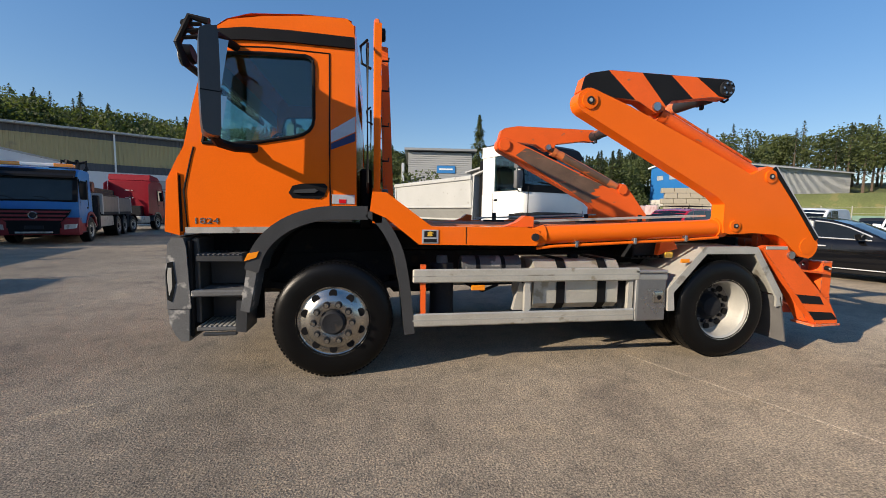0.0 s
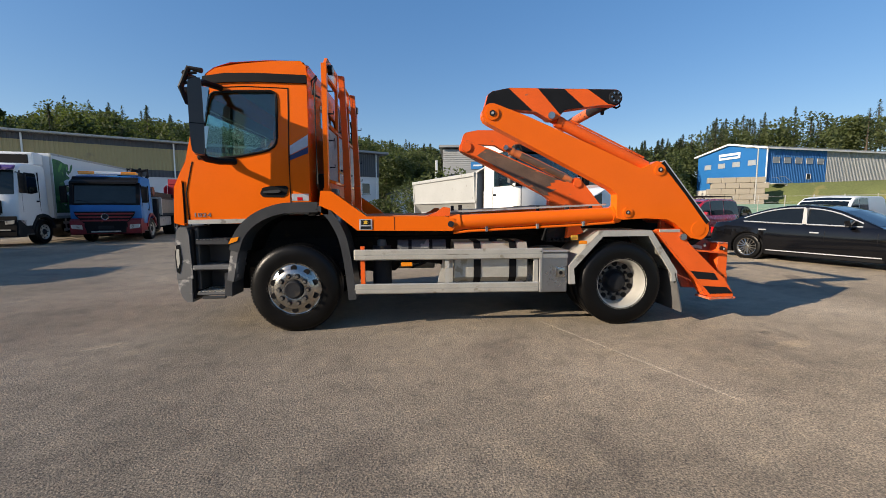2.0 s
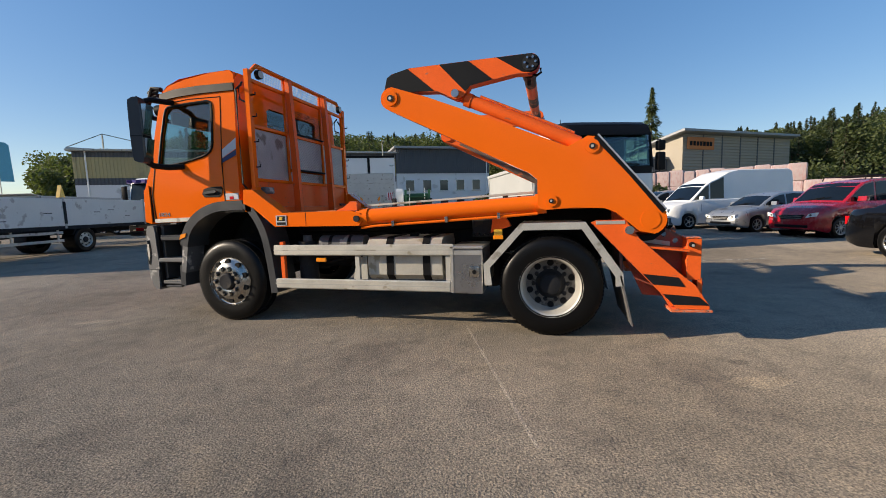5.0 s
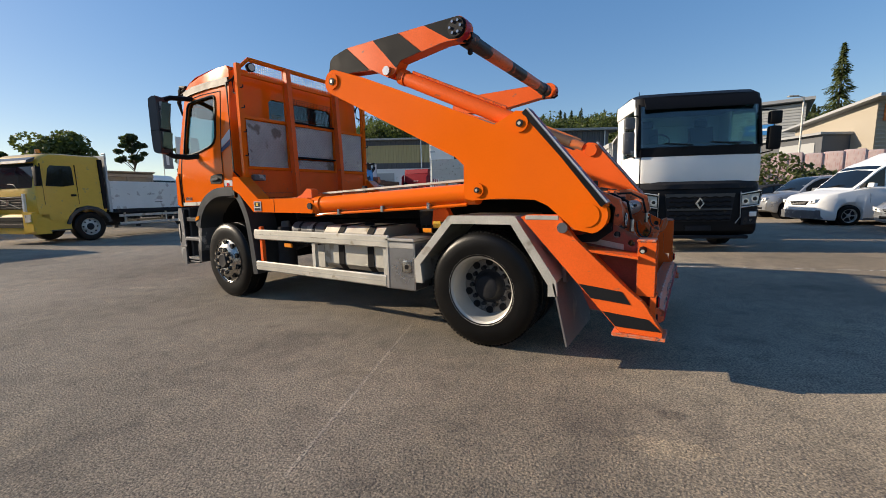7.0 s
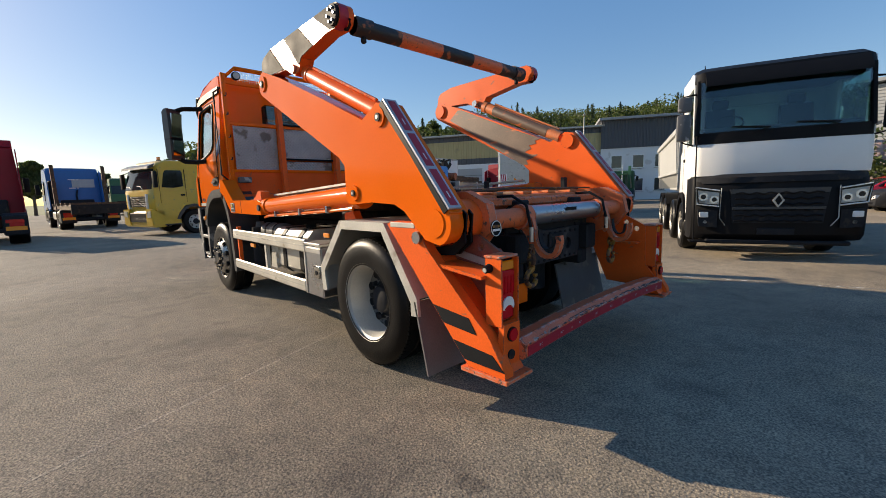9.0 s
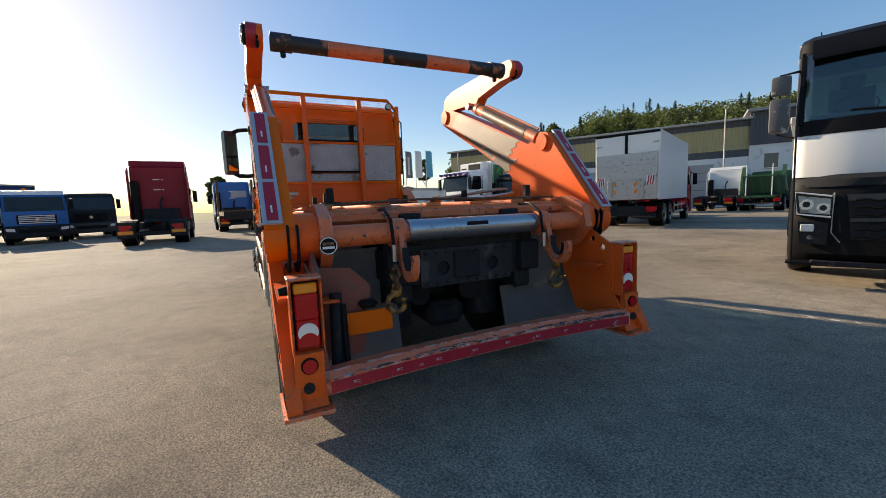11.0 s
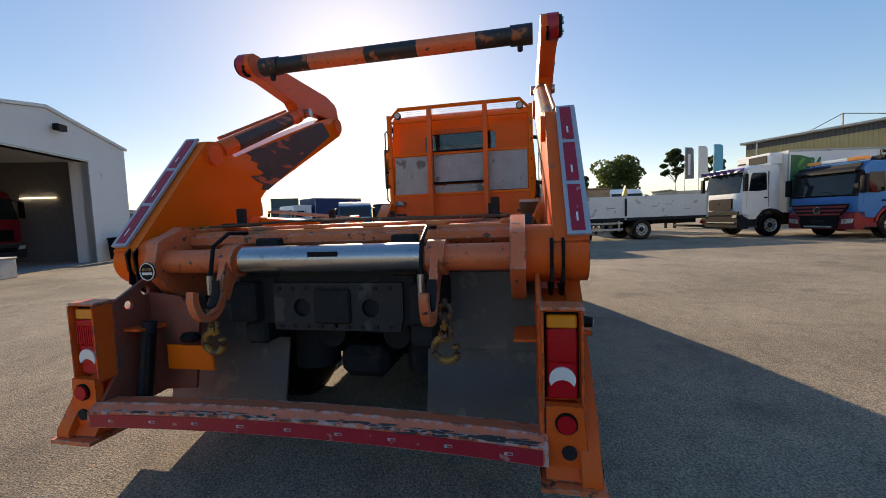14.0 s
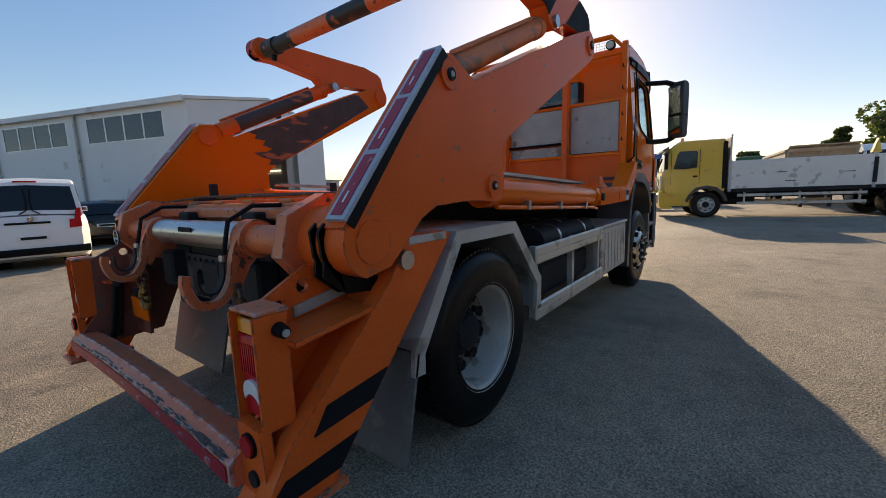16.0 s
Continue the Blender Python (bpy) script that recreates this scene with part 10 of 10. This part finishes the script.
def bush(x, y, h, label, seed):
    b_ = thing("bush", pose(x, y, land(x, y)), label, "bush")
    g = random.Random(seed)
    part("stem", rtube([(0, 0, 0), (0.05, 0.1, h * 0.5), (0.2, 0.1, h * 0.8)], 0.05, 6), BARK, b_)
    v, f = leaf_cloud(g, [((0, 0, h * 0.5), (h * 0.45, h * 0.45, h * 0.5)), ((0.4 * h, 0.2, h * 0.4), (h * 0.35, h * 0.35, h * 0.4)), ((-0.3 * h, -0.2, h * 0.6), (h * 0.3, h * 0.3, h * 0.35))], 1300, 0.22)
    cloud_mesh("leaves", v, f, LEAVES, b_)


for i, (x, y, h) in enumerate(((9.2, 31.0, 3.4), (6.0, 33.0, 2.8), (2.2, 38.0, 4.6), (0.5, 40.5, 4.0), (-2.5, 43.0, 2.6), (11.5, 32.5, 2.4), (4.3, 35.0, 5.2))):
    bush(x, y, h, "green leafy bush behind the parked cars", 70 + i)

# ---- yard edge: bales, fence, lamps, flags ----
for k in range(3, 24):
    az = 53 + k * 1.45
    d = 36 - 0.1 * abs(k - 12)
    x, y = 4 + d * math.cos(radians(az)), 1 + d * math.sin(radians(az))
    bl_ = thing("wrapped_bale", pose(x, y, 0, 0, 0, az - 90), "stacked pale pink film-wrapped bales", "bale", "wrapped bales")
    for j in range(2 if k < 7 else 3):
        part("bale", rbox(-0.46, 0.44 + 0.05 * ((k * 7 + j * 3) % 4), -0.6, 0.6, 0.0 + j * 1.16, 1.17 + j * 1.16 + 0.05 * ((k * 5 + j) % 3), 0.16, 3), BALE, bl_)
for a0, a1, d in ((20, 84, 41.0),):
    NET = material("green_shade_net", (0.13, 0.22, 0.18), 0.8, vary=0.3, scale=1.5, fine=30)
    fence = thing("wire_fence", pose(0, 0, 0), "thin grey wire fence along the yard", "fence")
    pts = [(4 + d * math.cos(radians(a0 + k * 1.0 * (a1 - a0) / 26)), 1 + d * math.sin(radians(a0 + k * 1.0 * (a1 - a0) / 26))) for k in range(27)]
    for x, y in pts:
        part("post", rcyl((x, y, 0), (x, y, 2.5), 0.035, None, 6), ALU_DULL, fence)
    for (xa, ya), (xb, yb) in list(zip(pts, pts[1:]))[:15]:
        part("net_panel", rprism([(xa, ya), (xb, yb), (xb + 0.02, yb + 0.02), (xa + 0.02, ya + 0.02)], 0.05, 1.75, "xy"), NET, fence, "green shade net")
    for z in (0.4, 0.9, 1.4, 1.9, 2.4):
        part("wire", rtube([(x, y, z) for x, y in pts], 0.012, 4), ALU_DULL, fence)


def street_lamp(x, y, h, turn):
    l_ = thing("street_lamp", pose(x, y, land(x, y), 0, 0, turn), "slim grey street lamp", "lamp", "street lamps")
    part("pole", rcyl((0, 0, 0), (0, 0, h), 0.08, 0.05, 10), ALU_DULL, l_)
    part("arm", rtube([(0, 0, h - 0.05), (0.5, 0, h + 0.08)], 0.035, 6), ALU_DULL, l_)
    part("head", rbox(0.35, 1.0, -0.12, 0.12, h + 0.02, h + 0.12, 0.03), ALU_DULL, l_)


street_lamp(4 + 45 * math.cos(radians(50.6)), 45 * math.sin(radians(50.6)), 6.9, 160)
street_lamp(4 + 40 * math.cos(radians(79.3)), 40 * math.sin(radians(79.3)), 7.7, 200)
street_lamp(-13.7, 41.0, 8.4, 300)
street_lamp(4 + 34 * math.cos(radians(36)), 34 * math.sin(radians(36)), 4.2, 160)
FLAG_GREY = material("grey_banner_cloth", (0.16, 0.16, 0.17), 0.8, vary=0.15)
FLAG_WHITE = material("pale_banner_cloth", (0.6, 0.6, 0.6), 0.8, vary=0.1)
FLAG_TEAL = material("light_blue_banner_cloth", (0.10, 0.36, 0.5), 0.8, vary=0.1)
for az, mat, lb_ in ((159.6, FLAG_GREY, "grey banner flag on a pole"), (158.2, FLAG_WHITE, "pale banner flag on a pole"), (156.7, FLAG_TEAL, "light blue banner flag on a pole")):
    x, y = 6 + 74 * math.cos(radians(az)), 5 + 74 * math.sin(radians(az))
    fl = thing("banner_flag", pose(x, y, 0, 0, 0, 70), lb_, "flag", "banner flags")
    part("pole", rcyl((0, 0, 0), (0, 0, 11.2), 0.06, 0.04, 8), ALU_DULL, fl)
    cl = part("cloth", rprism([(0.06, 6.2), (1.25, 6.2), (1.15, 10.7), (0.9, 11.0), (0.06, 11.1)], -0.02, 0.02, "xz"), mat, fl)
    part("cloth_bar", rbox(0.4, 0.75, -0.03, 0.03, 6.8, 10.0), FLAG_WHITE if mat is FLAG_GREY else mat, cl)
cx, cy = 6 + 150 * math.cos(radians(146.5)), 5 + 150 * math.sin(radians(146.5))
tc = thing("tower_crane", pose(cx, cy, 0, 0, 0, 60), "far pale tower crane", "crane")
for a, b in ((-0.7, -0.7), (0.7, -0.7), (0.7, 0.7), (-0.7, 0.7)):
    part("mast_leg", rtube([(a, b, 0), (a, b, 21)], 0.12, 4), ALU_DULL, tc)
part("jib", rtube([(-8, 0, 20.5), (26, 0, 20.5)], 0.25, 4), ALU_DULL, tc)
part("tie", rtube([(-8, 0, 20.6), (0, 0, 25), (22, 0, 20.6)], 0.12, 4), ALU_DULL, tc)
part("peak", rtube([(0, 0, 20), (0, 0, 25)], 0.2, 4), ALU_DULL, tc)

# painted line and pale patch on the yard
LINE = material("worn_white_line", (0.5, 0.49, 0.46), 0.85, vary=0.3, wear=(0.17, 0.155, 0.13), wear_amount=0.75, wear_scale=9)
for k, (xa, ya, xb, yb) in enumerate(((-6.5, 13.0, -3.0, 15.5), (3.9, 8.58, 8.5, 10.0))):
    d = Vector((xb - xa, yb - ya)).normalized()
    n_ = Vector((-d.y, d.x)) * 0.02
    ln = part("yard_line", rprism([(xa + n_.x, ya + n_.y), (xb + n_.x, yb + n_.y), (xb - n_.x, yb - n_.y), (xa - n_.x, ya - n_.y)], -0.02, 0.0015, "xy"), LINE)
    tagged(ln, "faded white line on the asphalt", "marking", "yard lines", "structure")

FAINT = asphalt_material("asphalt_with_rubbed_paint", (1.32, 1.34, 1.38))
ln = part("yard_line", rprism([(3.762, 1.9), (2.912, 4.1), (2.888, 4.1), (3.738, 1.9)], -0.02, 0.0012, "xy"), FAINT)
tagged(ln, "thin rubbed pale line on the asphalt", "marking", "yard lines", "structure")
OIL = asphalt_material("oil_soaked_asphalt", (0.66, 0.66, 0.68))
SCRAPE = asphalt_material("scraped_asphalt", (1.28, 1.25, 1.18))
g = random.Random(21)
for x, y, rx, ry, turn, mat, lb_ in ((5.31, 3.43, 0.10, 0.06, 20, OIL, "small dark oil stain"), (5.29, 3.06, 0.24, 0.10, 15, SCRAPE, "pale scraped patch on the asphalt"),
                                     (-1.9, 3.5, 0.20, 0.05, 35, SCRAPE, "pale scraped patch on the asphalt"), (6.9, 2.9, 0.22, 0.08, 70, SCRAPE, "pale scraped patch on the asphalt"), (9.0, 6.8, 0.5, 0.14, 60, OIL, "dark oil stain on the asphalt")):
    pts = []
    for k in range(18):
        a = k * 0.349
        f = g.uniform(0.7, 1.15)
        u, v_ = rx * f * math.cos(a), ry * f * math.sin(a)
        c, s_ = math.cos(radians(turn)), math.sin(radians(turn))
        pts.append((x + u * c - v_ * s_, y + u * s_ + v_ * c))
    tagged(part("ground_stain", rprism(pts, -0.02, 0.0012, "xy"), mat), lb_, "stain", "yard stains", "structure")
